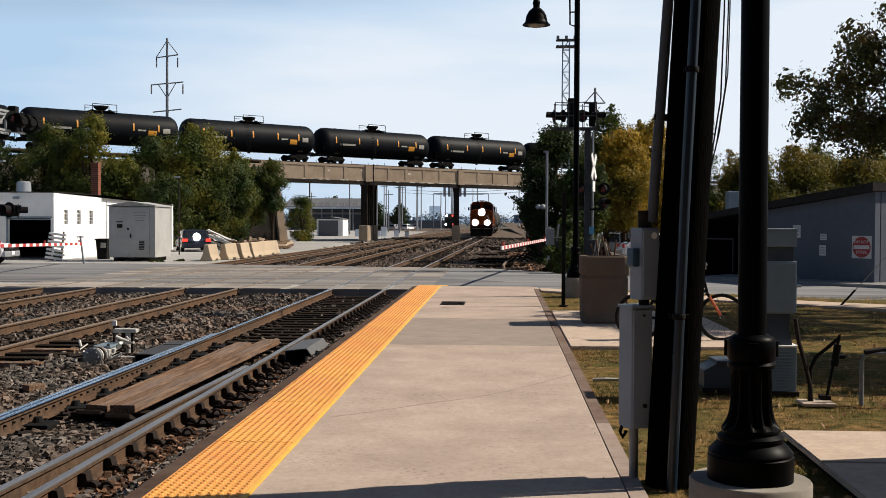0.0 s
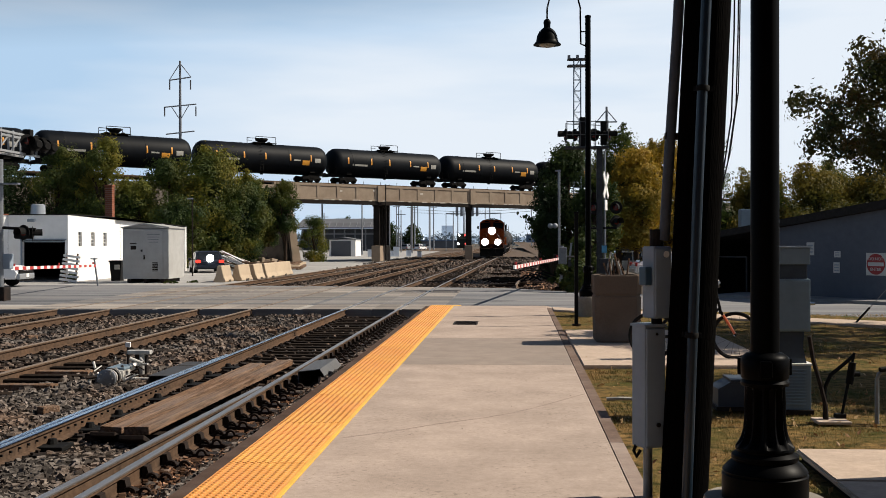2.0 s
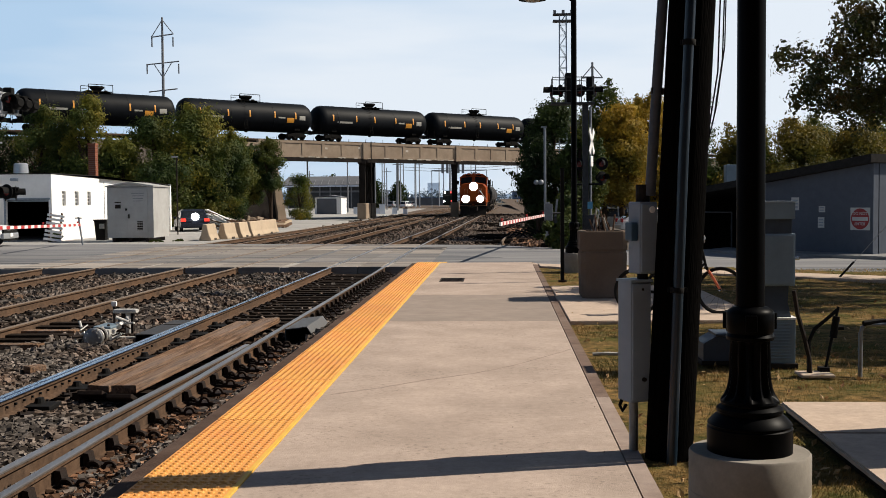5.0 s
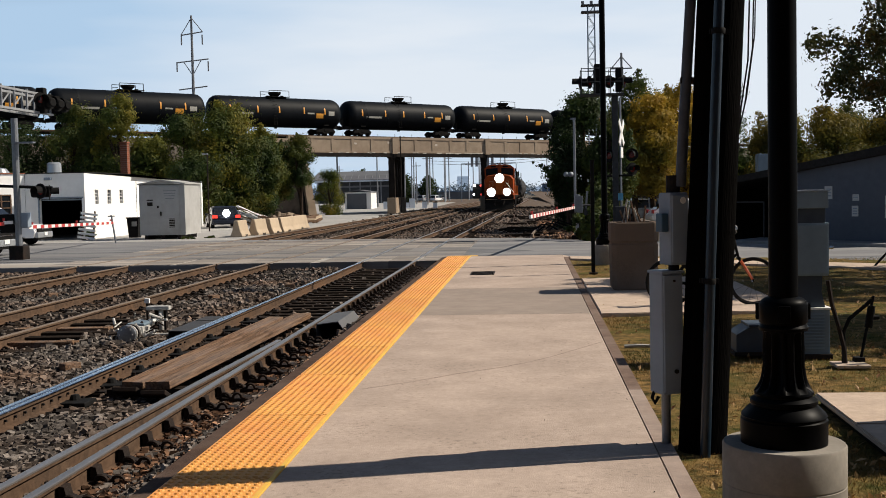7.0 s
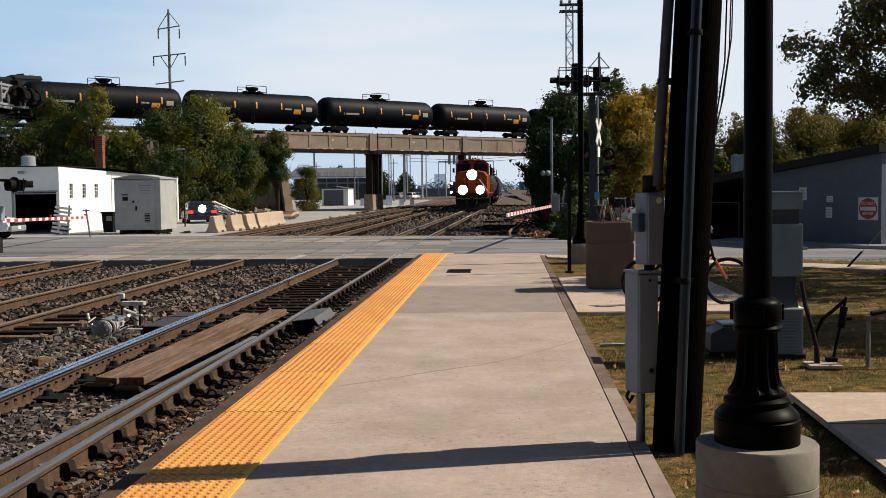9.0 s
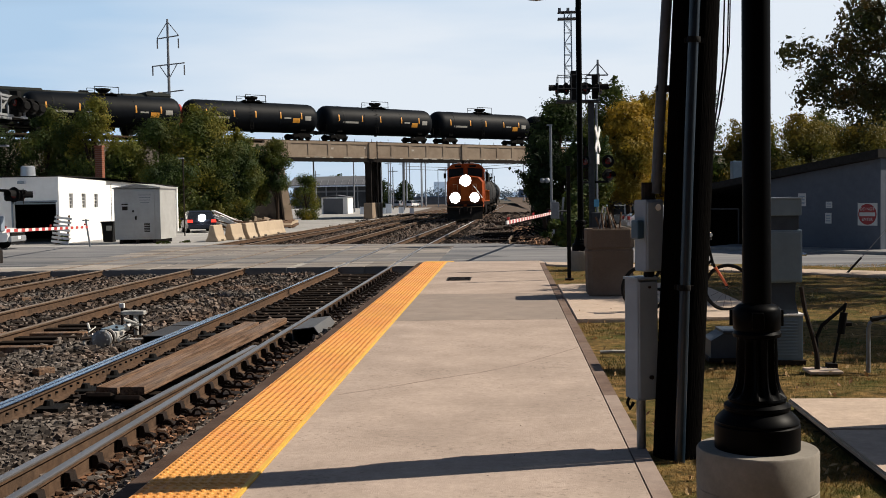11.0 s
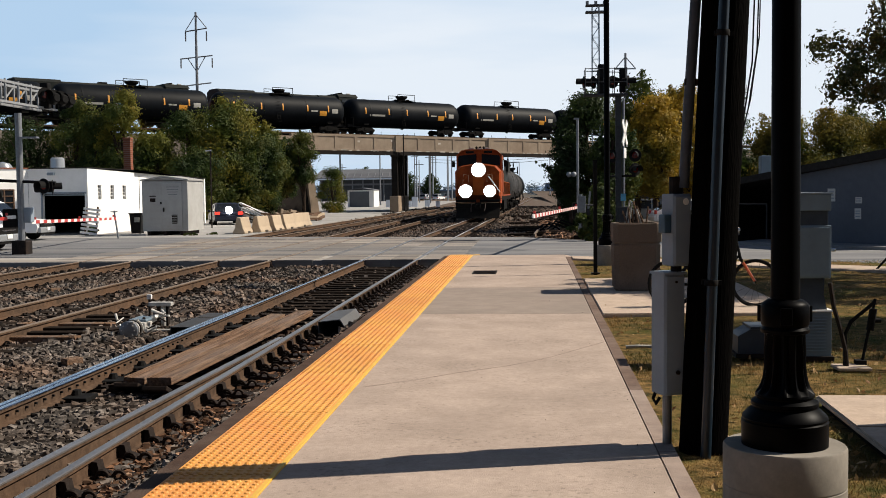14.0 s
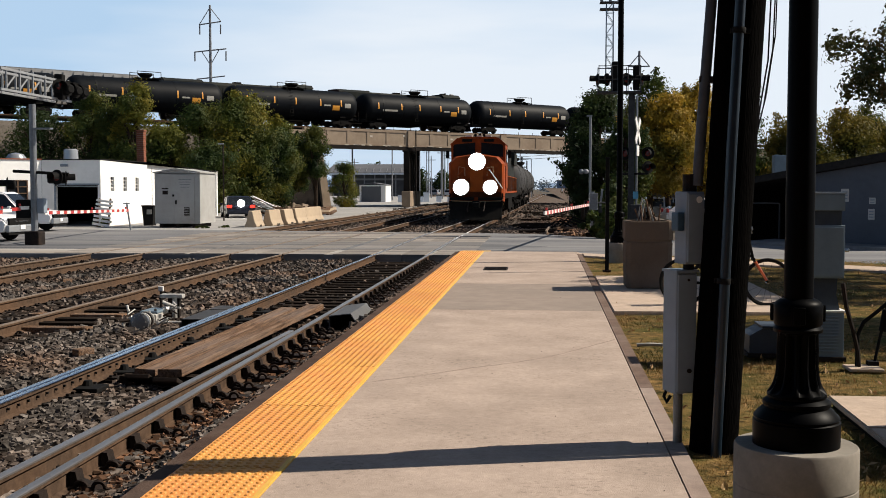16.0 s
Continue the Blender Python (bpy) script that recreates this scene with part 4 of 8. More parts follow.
def tank_car(label, shell_mat, marks=True, graffiti=False):
    """Tank car, length along x, coupling centre at x = 0 and 17.5."""
    c = thing("tank_car", Matrix(), label, "tank car", "tank cars")
    R, L, zc = 1.70, 16.8, 2.56
    g = B()
    prof = [(0.02, -L / 2), (0.60, -L / 2 + 0.05), (1.08, -L / 2 + 0.18), (1.45, -L / 2 + 0.42), (1.63, -L / 2 + 0.72), (R, -L / 2 + 1.1), (R, -2.8), (R + 0.012, -2.79), (R + 0.012, -2.7), (R, -2.69), (R, 2.69), (R + 0.012, 2.7), (R + 0.012, 2.79), (R, 2.8), (R, L / 2 - 1.1), (1.63, L / 2 - 0.72), (1.45, L / 2 - 0.42), (1.08, L / 2 - 0.18), (0.60, L / 2 - 0.05), (0.02, L / 2)]
    lathe(g, prof, 32, pose(8.75, 0, zc, 0, 90, 0))
    shell = part("tank_shell", g, shell_mat, c, smooth=True)
    part("jacket_band", lathe(B(), [(R + 0.02, -0.1), (R + 0.02, 0.1)], 32, pose(3.0, 0, zc, 0, 90, 0)), shell_mat, shell, smooth=True)
    g = B()
    lathe(g, [(0.40, 0), (0.42, 0.25), (0.72, 0.50), (0.74, 0.66), (0.68, 0.70), (0.1, 0.74)], 18, pose(8.75, 0, zc + R - 0.1))
    lathe(g, [(0.2, 0), (0.2, 0.3), (0.05, 0.34)], 12, pose(9.75, 0.1, zc + R - 0.08))
    lathe(g, [(0.26, 0), (0.26, 0.2), (0.05, 0.24)], 12, pose(7.8, -0.1, zc + R - 0.06))
    part("valve_housing", g, M_under, c, smooth=True)
    g = B()
    box(g, (8.75, 0, zc + R + 0.02), (2.8, 2.0, 0.05))
    pt = part("top_platform", g, M_under, c)
    g = B()
    for sx in (7.45, 10.05):
        for sy in (-0.98, 0.98):
            cyl(g, (sx, sy, zc + R - 0.2), (sx, sy, zc + R + 0.7), 0.035, seg=6)
    for sy in (-0.98, 0.98):
        cyl(g, (7.45, sy, zc + R + 0.7), (10.05, sy, zc + R + 0.7), 0.035, seg=6)
        cyl(g, (7.45, sy, zc + R + 0.42), (8.1, sy, zc + R + 0.42), 0.025, seg=6)
    part("safety_rail", g, M_under, pt)
    g = B()
    for sx in (7.6, 8.0):
        cyl(g, (sx, -1.78, 1.0), (sx, -1.0, zc + R), 0.03, seg=6)
    for k in range(11):
        z = 1.1 + k * 0.32
        yy = -1.76 if z < 2.9 else -1.76 + 0.7 * ((z - 2.9) / 1.4) ** 1.5
        cyl(g, (7.6, yy, z), (8.0, yy, z), 0.02, seg=5)
    part("ladder", g, M_under, c)
    for x, sx in ((1.5, 2.6), (16.0, 14.9)):
        part("stub_sill", box(box(B(), (x, 0, 1.02), (2.4, 1.2, 0.35)), (sx, 0, 1.35), (0.7, 2.4, 0.5)), M_under, c)
    part("bottom_outlet", cyl(box(B(), (8.75, 0, 1.06), (1.2, 0.9, 0.3)), (8.75, 0, 1.3), (8.75, 0, 0.75), 0.18), M_under, c)
    for x in (0.55, 16.95):
        g = B()
        cyl(g, (x, -1.4, 1.9), (x, 1.4, 1.9), 0.03, seg=6)
        for sy in (-1.4, 1.4):
            cyl(g, (x, sy, 0.7), (x, sy, 1.9), 0.03, seg=6)
        part("end_handrail", g, M_under, c)
    for x, s in ((0.25, -1), (17.25, 1)):
        part("coupler", box(box(B(), (x, 0, 0.88), (0.5, 0.16, 0.2)), (x + s * 0.18, 0.05, 0.88), (0.16, 0.34, 0.28), bevel=0.03), M_under, c)
    truck(c, 2.6)
    truck(c, 14.9)
    if marks:
        def plate(nm, x, z, w, h, m_):
            """A thin patch on the curved shell."""
            g2 = B()
            pr = []
            for k in range(5):
                zz = z - h / 2 + h * k / 4
                dy = -math.sqrt(max(0.01, (R + 0.012) ** 2 - (zz - zc) ** 2))
                pr.append((dy, zz))
            pr += [(a + 0.03, b) for a, b in pr[::-1]]
            extrude_x(g2, pr, x - w / 2, x + w / 2)
            part(nm, g2, m_, shell)
        for x in (2.2, 5.6, 8.35, 11.6, 14.4):
            plate("reflector", x, 2.75, 0.16, 0.75, M_mark)
        plate("placard", 13.7, 2.2, 0.95, 0.55, M_mark)
        plate("stencil_bar", 3.9, 2.25, 2.2, 0.22, M_markw)
        plate("stencil_bar", 12.5, 2.45, 0.9, 0.16, M_markw)
        plate("data_panel", 15.3, 2.5, 0.8, 0.5, M_markw)
        if graffiti:
            plate("paint_tag", 7.0, 2.3, 0.9, 0.85, M_blue)
            plate("paint_tag", 6.5, 2.1, 0.4, 0.5, M_markw)
    return c


black_car = tank_car("long black tank car with orange reflectors standing on the bridge", M_tank)
black_car.matrix_basis = line_pose(0.0)
for k in (-4, -3, -2, 1, 2, 3, 4):
    copy_thing(black_car, pose(*on_line(17.5 * k, 0, TOP_Z), 0, 0, BANG))
tag_car = tank_car("black tank car with a blue paint tag and orange reflectors", M_tank, True, True)
copy_at = line_pose(-17.5)
tag_car.matrix_basis = copy_at


def hood_engine(label, body, hood, nose, dark_hood=True):
    """Six-axle freight engine; its front is at x = 0 and it reaches to x = -22."""
    e = thing("locomotive", Matrix(), label, "locomotive")
    # underframe and fuel tank
    g = B()
    box(g, (-11.38, 0, 1.42), (21.24, 3.0, 0.32))
    part("frame", g, M_under, e)
    g = B()
    extrude_x(g, [(-1.45, 1.25), (-1.45, 0.6), (-1.1, 0.4), (1.1, 0.4), (1.45, 0.6), (1.45, 1.25)], -14.0, -8.6)
    part("fuel_tank", g, M_under, e)
    # nose with sloped top and chamfered sides
    g = B()
    prof = [(-1.52, 1.12), (-1.55, 3.25), (-1.2, 3.62), (0, 3.80), (1.2, 3.62), (1.55, 3.25), (1.52, 1.12)]
    rings = []
    for x, sc, dz in ((-0.75, 0.93, -0.06), (-1.0, 1.0, 0.0), (-2.6, 1.0, 0.05)):
        rings.append([g.verts.new((x, yy * sc, 1.36 + (zz - 1.36) * (1 if dz == 0 else 1 + dz * 0.4))) for yy, zz in prof])
    for u, v in zip(rings, rings[1:]):
        for k in range(len(prof) - 1):
            g.faces.new((u[k], u[k + 1], v[k + 1], v[k]))
        g.faces.new((u[-1], u[0], v[0], v[-1]))
    g.faces.new(rings[0])
    g.faces.new(rings[-1])
    bmesh.ops.recalc_face_normals(g, faces=g.faces)
    nz = part("nose", g, nose, e)
    part("nose_door", box(B(), (-0.74, 0.02, 2.45), (0.05, 0.72, 1.55), bevel=0.015), M_orange_l if nose is M_orange else nose, nz, "paler nose door")
    for sy in (-1, 1):
        g = B()
        tube(g, [(-0.70, sy * 0.62, 2.55), (-0.60, sy * 0.62, 2.6), (-0.60, sy * 0.62, 3.0), (-0.60, sy * 0.95, 3.05), (-0.60, sy * 1.0, 2.5), (-0.70, sy * 1.0, 2.45)], 0.02, 6)
        part("grab_rail", g, M_cream, nz)
        g = B()
        tube(g, [(-0.62, sy * 0.72, 2.9), (-0.4, sy * 0.95, 2.62), (-0.3, sy * 1.5, 1.85)], 0.032 if sy > 0 else 0.02, 6)
        part("handrail", g, M_whitep if sy > 0 else nose, nz)
    # cab
    g = B()
    cab = [(-1.53, 1.58), (-1.55, 4.34), (-1.18, 4.66), (-0.9, 4.72), (0.9, 4.72), (1.18, 4.66), (1.55, 4.34), (1.53, 1.58)]
    extrude_x(g, cab, -4.9, -2.3)
    cb = part("cab", g, body, e)
    part("cab_roof_edge", extrude_x(B(), [(-1.59, 4.36), (-1.20, 4.71), (-0.92, 4.78), (0.92, 4.78), (1.20, 4.71), (1.59, 4.36), (1.54, 4.32), (1.16, 4.63), (0.9, 4.68), (-0.9, 4.68), (-1.16, 4.63), (-1.54, 4.32)], -4.92, -2.14), body, cb)
    for sy in (-1, 1):
        g = B()
        extrude_x(g, [(sy * 0.18, 3.84), (sy * 1.42, 3.64), (sy * 1.43, 4.26), (sy * 1.36, 4.36), (sy * 0.18, 4.46)], -2.31, -2.26)
        part("windshield", g, M_window, cb, "dark windshield pane")
        part("wiper", cyl(B(), (-2.24, sy * 0.8, 4.42), (-2.24, sy * 0.5, 3.95), 0.018, seg=5), M_under, cb)
        part("number_board", box(B(), (-2.2, sy * 0.62, 4.58), (0.2, 0.56, 0.15), bevel=0.02), M_blackmatt, cb, "black number board")
        g = B()
        box(g, (-3.7, sy * 1.585, 3.72), (1.5, 0.03, 0.72))
        part("side_window", g, M_window, cb, "dark side window")
        part("mirror", box(B(), (-2.6, sy * 1.78, 3.8), (0.08, 0.2, 0.42)), M_under, cb)
        part("cab_corner_post", box(B(), (-2.27, sy * 1.48, 4.0), (0.06, 0.1, 0.62)), body, cb)
        part("cab_side_panel", box(B(), (-3.6, sy * 1.56, 2.5), (2.3, 0.03, 1.3), bevel=0.01), body, cb)
        part("anticlimber", box(B(), (-0.66, sy * 0.8, 1.28), (0.26, 1.35, 0.16), bevel=0.03), M_under, e)
        part("footboard", box(B(), (-0.62, sy * 1.15, 0.42), (0.36, 0.62, 0.05), bevel=0.01), M_iron, e)
        for k in range(4):
            part("ladder_rung", box(B(), (-0.80, sy * 1.47, 0.5 + 0.24 * k), (0.28, 0.08, 0.03)), M_cream, e, "pale step edge")
        part("uncoupling_lever", cyl(B(), (-0.5, sy * 0.2, 1.12), (-0.52, sy * 1.4, 1.16), 0.02, seg=6), M_cream, e)
    part("nose_band", box(B(), (-0.735, 0, 1.50), (0.05, 2.78, 0.28), bevel=0.01), M_grime, nz, "grimy lower band of the nose")
    part("centre_post", box(B(), (-2.27, 0, 4.2), (0.06, 0.28, 0.95)), body, cb)
    for (x, yy, w) in ((-2.9, -0.55, 0.4), (-3.0, 0.55, 0.4), (-3.6, 0.0, 0.6)):
        part("roof_box", box(B(), (x, yy, 4.83), (w, 0.35, 0.16), bevel=0.03), M_markw, cb, "pale box on the cab roof")
    g = B()
    for k in range(3):
        cyl(g, (-4.2, -0.25 + k * 0.25, 4.9), (-3.6, -0.25 + k * 0.25, 4.95), 0.05, 0.09, seg=8)
    part("horn", g, M_under, cb)
    # long hood behind the cab
    g = B()
    extrude_x(g, [(-1.3, 1.58), (-1.3, 4.1), (-0.95, 4.45), (0.95, 4.45), (1.3, 4.1), (1.3, 1.58)], -20.9, -4.9)
    hd = part("long_hood", g, hood, e)
    part("radiator", extrude_x(B(), [(-1.5, 3.5), (-1.55, 4.3), (-0.9, 4.62), (0.9, 4.62), (1.55, 4.3), (1.5, 3.5)], -20.9, -16.2), hood, hd, "wide radiator section")
    part("equipment_blower", extrude_x(B(), [(-1.45, 1.58), (-1.45, 4.2), (-1.0, 4.5), (1.0, 4.5), (1.45, 4.2), (1.45, 1.58)], -7.6, -4.92), hood, hd, "wide equipment section")
    part("exhaust_stack", box(B(), (-11.4, 0, 4.55), (0.9, 0.6, 0.3), bevel=0.05), M_under, hd)
    for k in range(6):
        part("hood_door", box(B(), (-8.3 - k * 1.25, -1.31, 2.9), (1.1, 0.03, 1.9)), hood, hd)
        part("hood_door", box(B(), (-8.3 - k * 1.25, 1.31, 2.9), (1.1, 0.03, 1.9)), hood, hd)
    if nose is M_orange:
        for sy in (-1, 1):
            part("hood_stripe", box(B(), (-13, sy * 1.52, 1.62), (15.6, 0.03, 0.10)), M_orange, e, "orange stripe along the sill")
    # railings, steps, plough, coupler
    g = B()
    for sy in (-1, 1):
        for k in range(13):
            x = -5.6 - k * 1.25
            cyl(g, (x, sy * 1.48, 1.58), (x, sy * 1.48, 2.6), 0.02, seg=5)
        cyl(g, (-5.4, sy * 1.48, 2.6), (-20.8, sy * 1.48, 2.6), 0.022, seg=5)
    part("side_railing", g, M_orange_l if nose is M_orange else M_engdark, e)
    for sy in (-1, 1):
        for k in range(4):
            part("step", box(B(), (-1.0 - 0.08 * k, sy * 1.25, 0.5 + 0.3 * k), (0.5, 0.6, 0.05)), M_under, e)
    g = B()
    extrude_y(g, [(-0.15, 0.12), (-0.7, 1.05), (-0.85, 1.05), (-0.55, 0.12)], -1.45, 1.45)
    part("plough", g, M_under, e)
    part("pilot", box(B(), (-0.66, 0, 0.95), (0.2, 3.0, 0.45), bevel=0.03), M_under, e)
    part("coupler", box(box(B(), (-0.15, 0, 0.92), (0.6, 0.2, 0.24)), (0.12, 0.06, 0.92), (0.2, 0.36, 0.32), bevel=0.04), M_under, e)
    g = B()
    tube(g, [(-0.5, 0.5, 1.1), (-0.2, 0.5, 0.8), (0.0, 0.45, 0.6)], 0.04, 6)
    tube(g, [(-0.5, -0.4, 1.1), (-0.2, -0.45, 0.75), (0.0, -0.4, 0.55)], 0.04, 6)
    part("brake_hose", g, M_iron, e, "dark brake hose")
    for x0 in (-4.6, -18.0):
        for sy in (-1, 1):
            g = B()
            extrude_y(g, [(x0 - 2.4, 0.55), (x0 - 2.4, 0.95), (x0 + 2.4, 0.95), (x0 + 2.4, 0.55), (x0 + 1.2, 0.4), (x0 - 1.2, 0.4)], sy * 1.05 - 0.1, sy * 1.05 + 0.1)
            tk = part("truck_frame", g, M_under, e)
            for k in (-1.9, 0, 1.9):
                part("wheel", cyl(B(), (x0 + k, sy * 0.70, 0.53), (x0 + k, sy * 0.85, 0.53), 0.53, seg=20), M_rail_dull, tk, "worn steel wheel")
    return e


def lamp_lens(parent, name, c, r, label):
    """A round headlight; ring and glowing domed lens oversized to stand for glare."""
    ring = part(name, lathe(B(), [(r * 1.02, 0), (r * 1.04, 0.05), (r * 1.0, 0.07)], 32, pose(*c, 0, 90, 0)), M_markw, parent)
    part("lens", lathe(B(), [(r, 0.05), (r * 0.98, 0.075), (r * 0.6, 0.10), (0.01, 0.11)], 32, pose(*c, 0, 90, 0)), G_white, ring, label, smooth=True)


ENG_TURN = 90 - math.degrees(math.atan(0.01448))
engine = hood_engine("orange freight locomotive with three bright headlights", M_orange, M_engdark, M_orange)
# Each radius takes in the glare around the lamp.
lamp_lens(engine, "headlight", (-0.70, 0.05, 3.34), 0.48, "glaring white headlight")
lamp_lens(engine, "ditch_light", (-0.54, -0.82, 1.92), 0.45, "glaring white ditch light")
lamp_lens(engine, "ditch_light", (-0.54, 0.80, 1.92), 0.40, "glaring white ditch light")
grey_cars = []
for k in range(3):
    if k == 0:
        gc = tank_car("rounded grey tank car drawn by the orange locomotive", M_tank_grey, False)
    else:
        gc = copy_thing(grey_cars[0], Matrix())
    grey_cars.append(gc)


def hopper_car(label):
    """Covered hopper: slanted end sheets, ribbed sides, running board."""
    c = thing("hopper_car", Matrix(), label, "hopper car", "hopper cars")
    g = B()
    extrude_y(g, [(1.0, 2.3), (1.0, 4.3), (1.3, 4.55), (16.2, 4.55), (16.5, 4.3), (16.5, 2.3), (14.4, 1.2), (3.1, 1.2)], -1.5, 1.5)
    bd = part("body", g, M_hopper, c)
    for k in range(14):
        part("side_rib", box(B(), (2.0 + k * 1.05, -1.54, 3.0), (0.12, 0.1, 2.9)), M_hopper, bd)
    part("running_board", box(B(), (8.75, 0, 4.68), (15.4, 1.4, 0.06)), M_steelgrey, c)
    for k in range(4):
        part("hatch", cyl(B(), (3.0 + 3.8 * k, 0, 4.55), (3.0 + 3.8 * k, 0, 4.75), 0.4), M_hopper, c)
    part("end_platform", box(box(B(), (0.9, 0, 1.1), (1.2, 2.6, 0.2)), (16.6, 0, 1.1), (1.2, 2.6, 0.2)), M_under, c)
    truck(c, 2.4)
    truck(c, 15.1)
    return c


red_lead = hood_engine("dark freight locomotive with a red nose crossing the bridge", M_engdark, M_engdark, M_redeng)
red_lead.scale = (SIZE,) * 3
red_second = copy_thing(red_lead, Matrix())
hoppers = [hopper_car("grey covered hopper car drawn over the bridge")]
hoppers[0].scale = (SIZE,) * 3
for k in range(3):
    hoppers.append(copy_thing(hoppers[0], Matrix()))


# ---- platform things ----
def lamp_post(label):
    """Black fluted street lamp on a round concrete footing, with a bell shade on a bracket towards -x."""
    p = thing("street_lamp", Matrix(), label, "street lamp", "platform lamps")
    part("footing", lathe(B(), [(0.2882, -0.35), (0.2882, 0.225), (0.2849, 0.228), (0.2849, 0.232), (0.2882, 0.235), (0.2882, 0.41), (0.281, 0.42), (0.02, 0.4205)], 40), M_basecon, p, "round cast concrete footing", smooth=True)
    prof = [(0.2013, 0.42), (0.2022, 0.535), (0.1947, 0.541), (0.1947, 0.549), (0.1994, 0.552), (0.1947, 0.562), (0.1682, 0.590), (0.1512, 0.602), (0.1512, 0.609), (0.1578, 0.613), (0.1569, 0.628), (0.1417, 0.640), (0.1342, 0.645), (0.1342, 0.652), (0.1389, 0.656), (0.137, 0.668), (0.1229, 0.69), (0.1106, 0.715), (0.1021, 0.75), (0.09639, 0.80), (0.097, 0.87), (0.094, 0.94), (0.094, 0.96)]
    base = part("base", lathe(B(), prof, 96, None, 12, 0.20, (0.685, 0.945)), M_black, p, "flared fluted cast base", smooth=True)
    part("collar", lathe(B(), [(0.094, 0.955), (0.112, 0.96), (0.115, 0.975), (0.105, 0.99), (0.112, 1.00), (0.113, 1.085), (0.106, 1.10), (0.085, 1.115), (0.07, 1.12)], 32), M_black, p, smooth=True)
    for a in (20, 140, 260):
        part("access_cover", box(B(), (0.118 * math.cos(radians(a)), 0.118 * math.sin(radians(a)), 1.045), (0.03, 0.055, 0.08), rz=a, bevel=0.006), M_black, base)
    part("pole", cyl(B(), (0, 0, 1.11), (0, 0, 6.74), 0.068, 0.062, seg=20), M_black, p, smooth=True)
    part("cap", lathe(B(), [(0.062, 6.735), (0.070, 6.74), (0.070, 6.775), (0.05, 6.79), (0.01, 6.795)], 16), M_black, p, smooth=True)
    g = B()
    tube(g, [(-0.05, 0, 6.1), (-0.16, 0, 6.14), (-0.17, 0, 6.72)] + [(-0.545 + 0.375 * math.cos(radians(a)), 0, 6.95 + 0.42 * math.sin(radians(a))) for a in (0, 30, 60, 90, 120, 150, 180)] + [(-0.92, 0, 6.65)], 0.02, 8)
    tube(g, [(-0.05, 0, 6.42), (-0.17, 0, 6.42)], 0.015, 6)
    part("bracket", g, M_black, p, smooth=True)
    part("shade", lathe(B(), [(0.03, 6.25), (0.07, 6.22), (0.085, 6.16), (0.075, 6.12), (0.075, 6.05), (0.12, 6.02), (0.18, 5.96), (0.225, 5.87), (0.245, 5.77), (0.26, 5.72), (0.315, 5.67), (0.315, 5.655), (0.22, 5.66)], 28, pose(-0.92, 0, 0.47)), M_black, p, "dark bell-shaped shade", smooth=True)
    part("glass", lathe(B(), [(0.2, 5.665), (0.15, 5.62), (0.05, 5.60), (0.01, 5.598)], 20, pose(-0.92, 0, 0.47)), M_markw, p, "pale lamp glass", smooth=True)
    return p


lamp = lamp_post("black cast street lamp with fluted base on a round concrete footing")
lamp.matrix_basis = pose(1.217, 5.33, 0)
lamp_far = copy_thing(lamp, pose(1.74, 25.0, 0))
lamp_far["label"] = "black street lamp with a bell shade at the platform's end"

# leaning utility pole with conduits and boxes
pole = thing("utility_pole", pose(1.09, 7.05, -0.3, 0, 2.8, 0), "leaning dark creosoted utility pole with grey conduits", "utility pole")
part("pole", lathe(B(), [(0.152, -0.3), (0.149, 1), (0.144, 4), (0.135, 9.5)], 28, pose(-0.008, 0, 0)), M_pole, pole, smooth=True)
g = B()
tube(g, [(-0.02, -0.198, 0.2), (-0.045, -0.195, 2.2), (-0.055, -0.188, 5.0), (-0.06, -0.18, 9.0)], 0.033, 12)
part("conduit", g, M_conduit, pole, "blue-grey steel conduit", smooth=True)
for z in (1.37, 2.9, 4.2):
    part("strap", lathe(B(), [(0.041, -0.018), (0.043, -0.012), (0.043, 0.012), (0.041, 0.018)], 14, pose(-0.035 - 0.004 * z, -0.192, z)), M_blackmatt, pole, smooth=True)
    part("strap_ear", box(B(), (-0.035, -0.168, z), (0.12, 0.02, 0.03)), M_blackmatt, pole)
g = B()
tube(g, [(-0.205, 0.04, 1.95), (-0.20, 0.04, 2.4), (-0.185, 0.04, 3.3), (-0.175, 0.04, 5.5), (-0.17, 0.04, 9.0)], 0.034, 12)
part("conduit", g, M_pipegrey, pole, "grey steel conduit", smooth=True)
for z in (2.62, 3.9):
    part("strap", box(B(), (-0.16, 0.05, z), (0.14, 0.06, 0.04)), M_iron, pole)
for k, (o, r) in enumerate(((0.165, 0.005), (0.19, 0.0045), (0.20, 0.004))):
    g = B()
    tube(g, [(0.14, 0, 2.32), (o - 0.02, 0.02, 2.42 + 0.05 * k), (o + 0.01, 0, 2.75 + 0.08 * k), (o, 0, 3.3), (o - 0.04, 0, 4.4), (0.13, 0, 6.5)], r, 6)
    part("hanging_cable", g, M_blackmatt, pole, "thin slack cable")

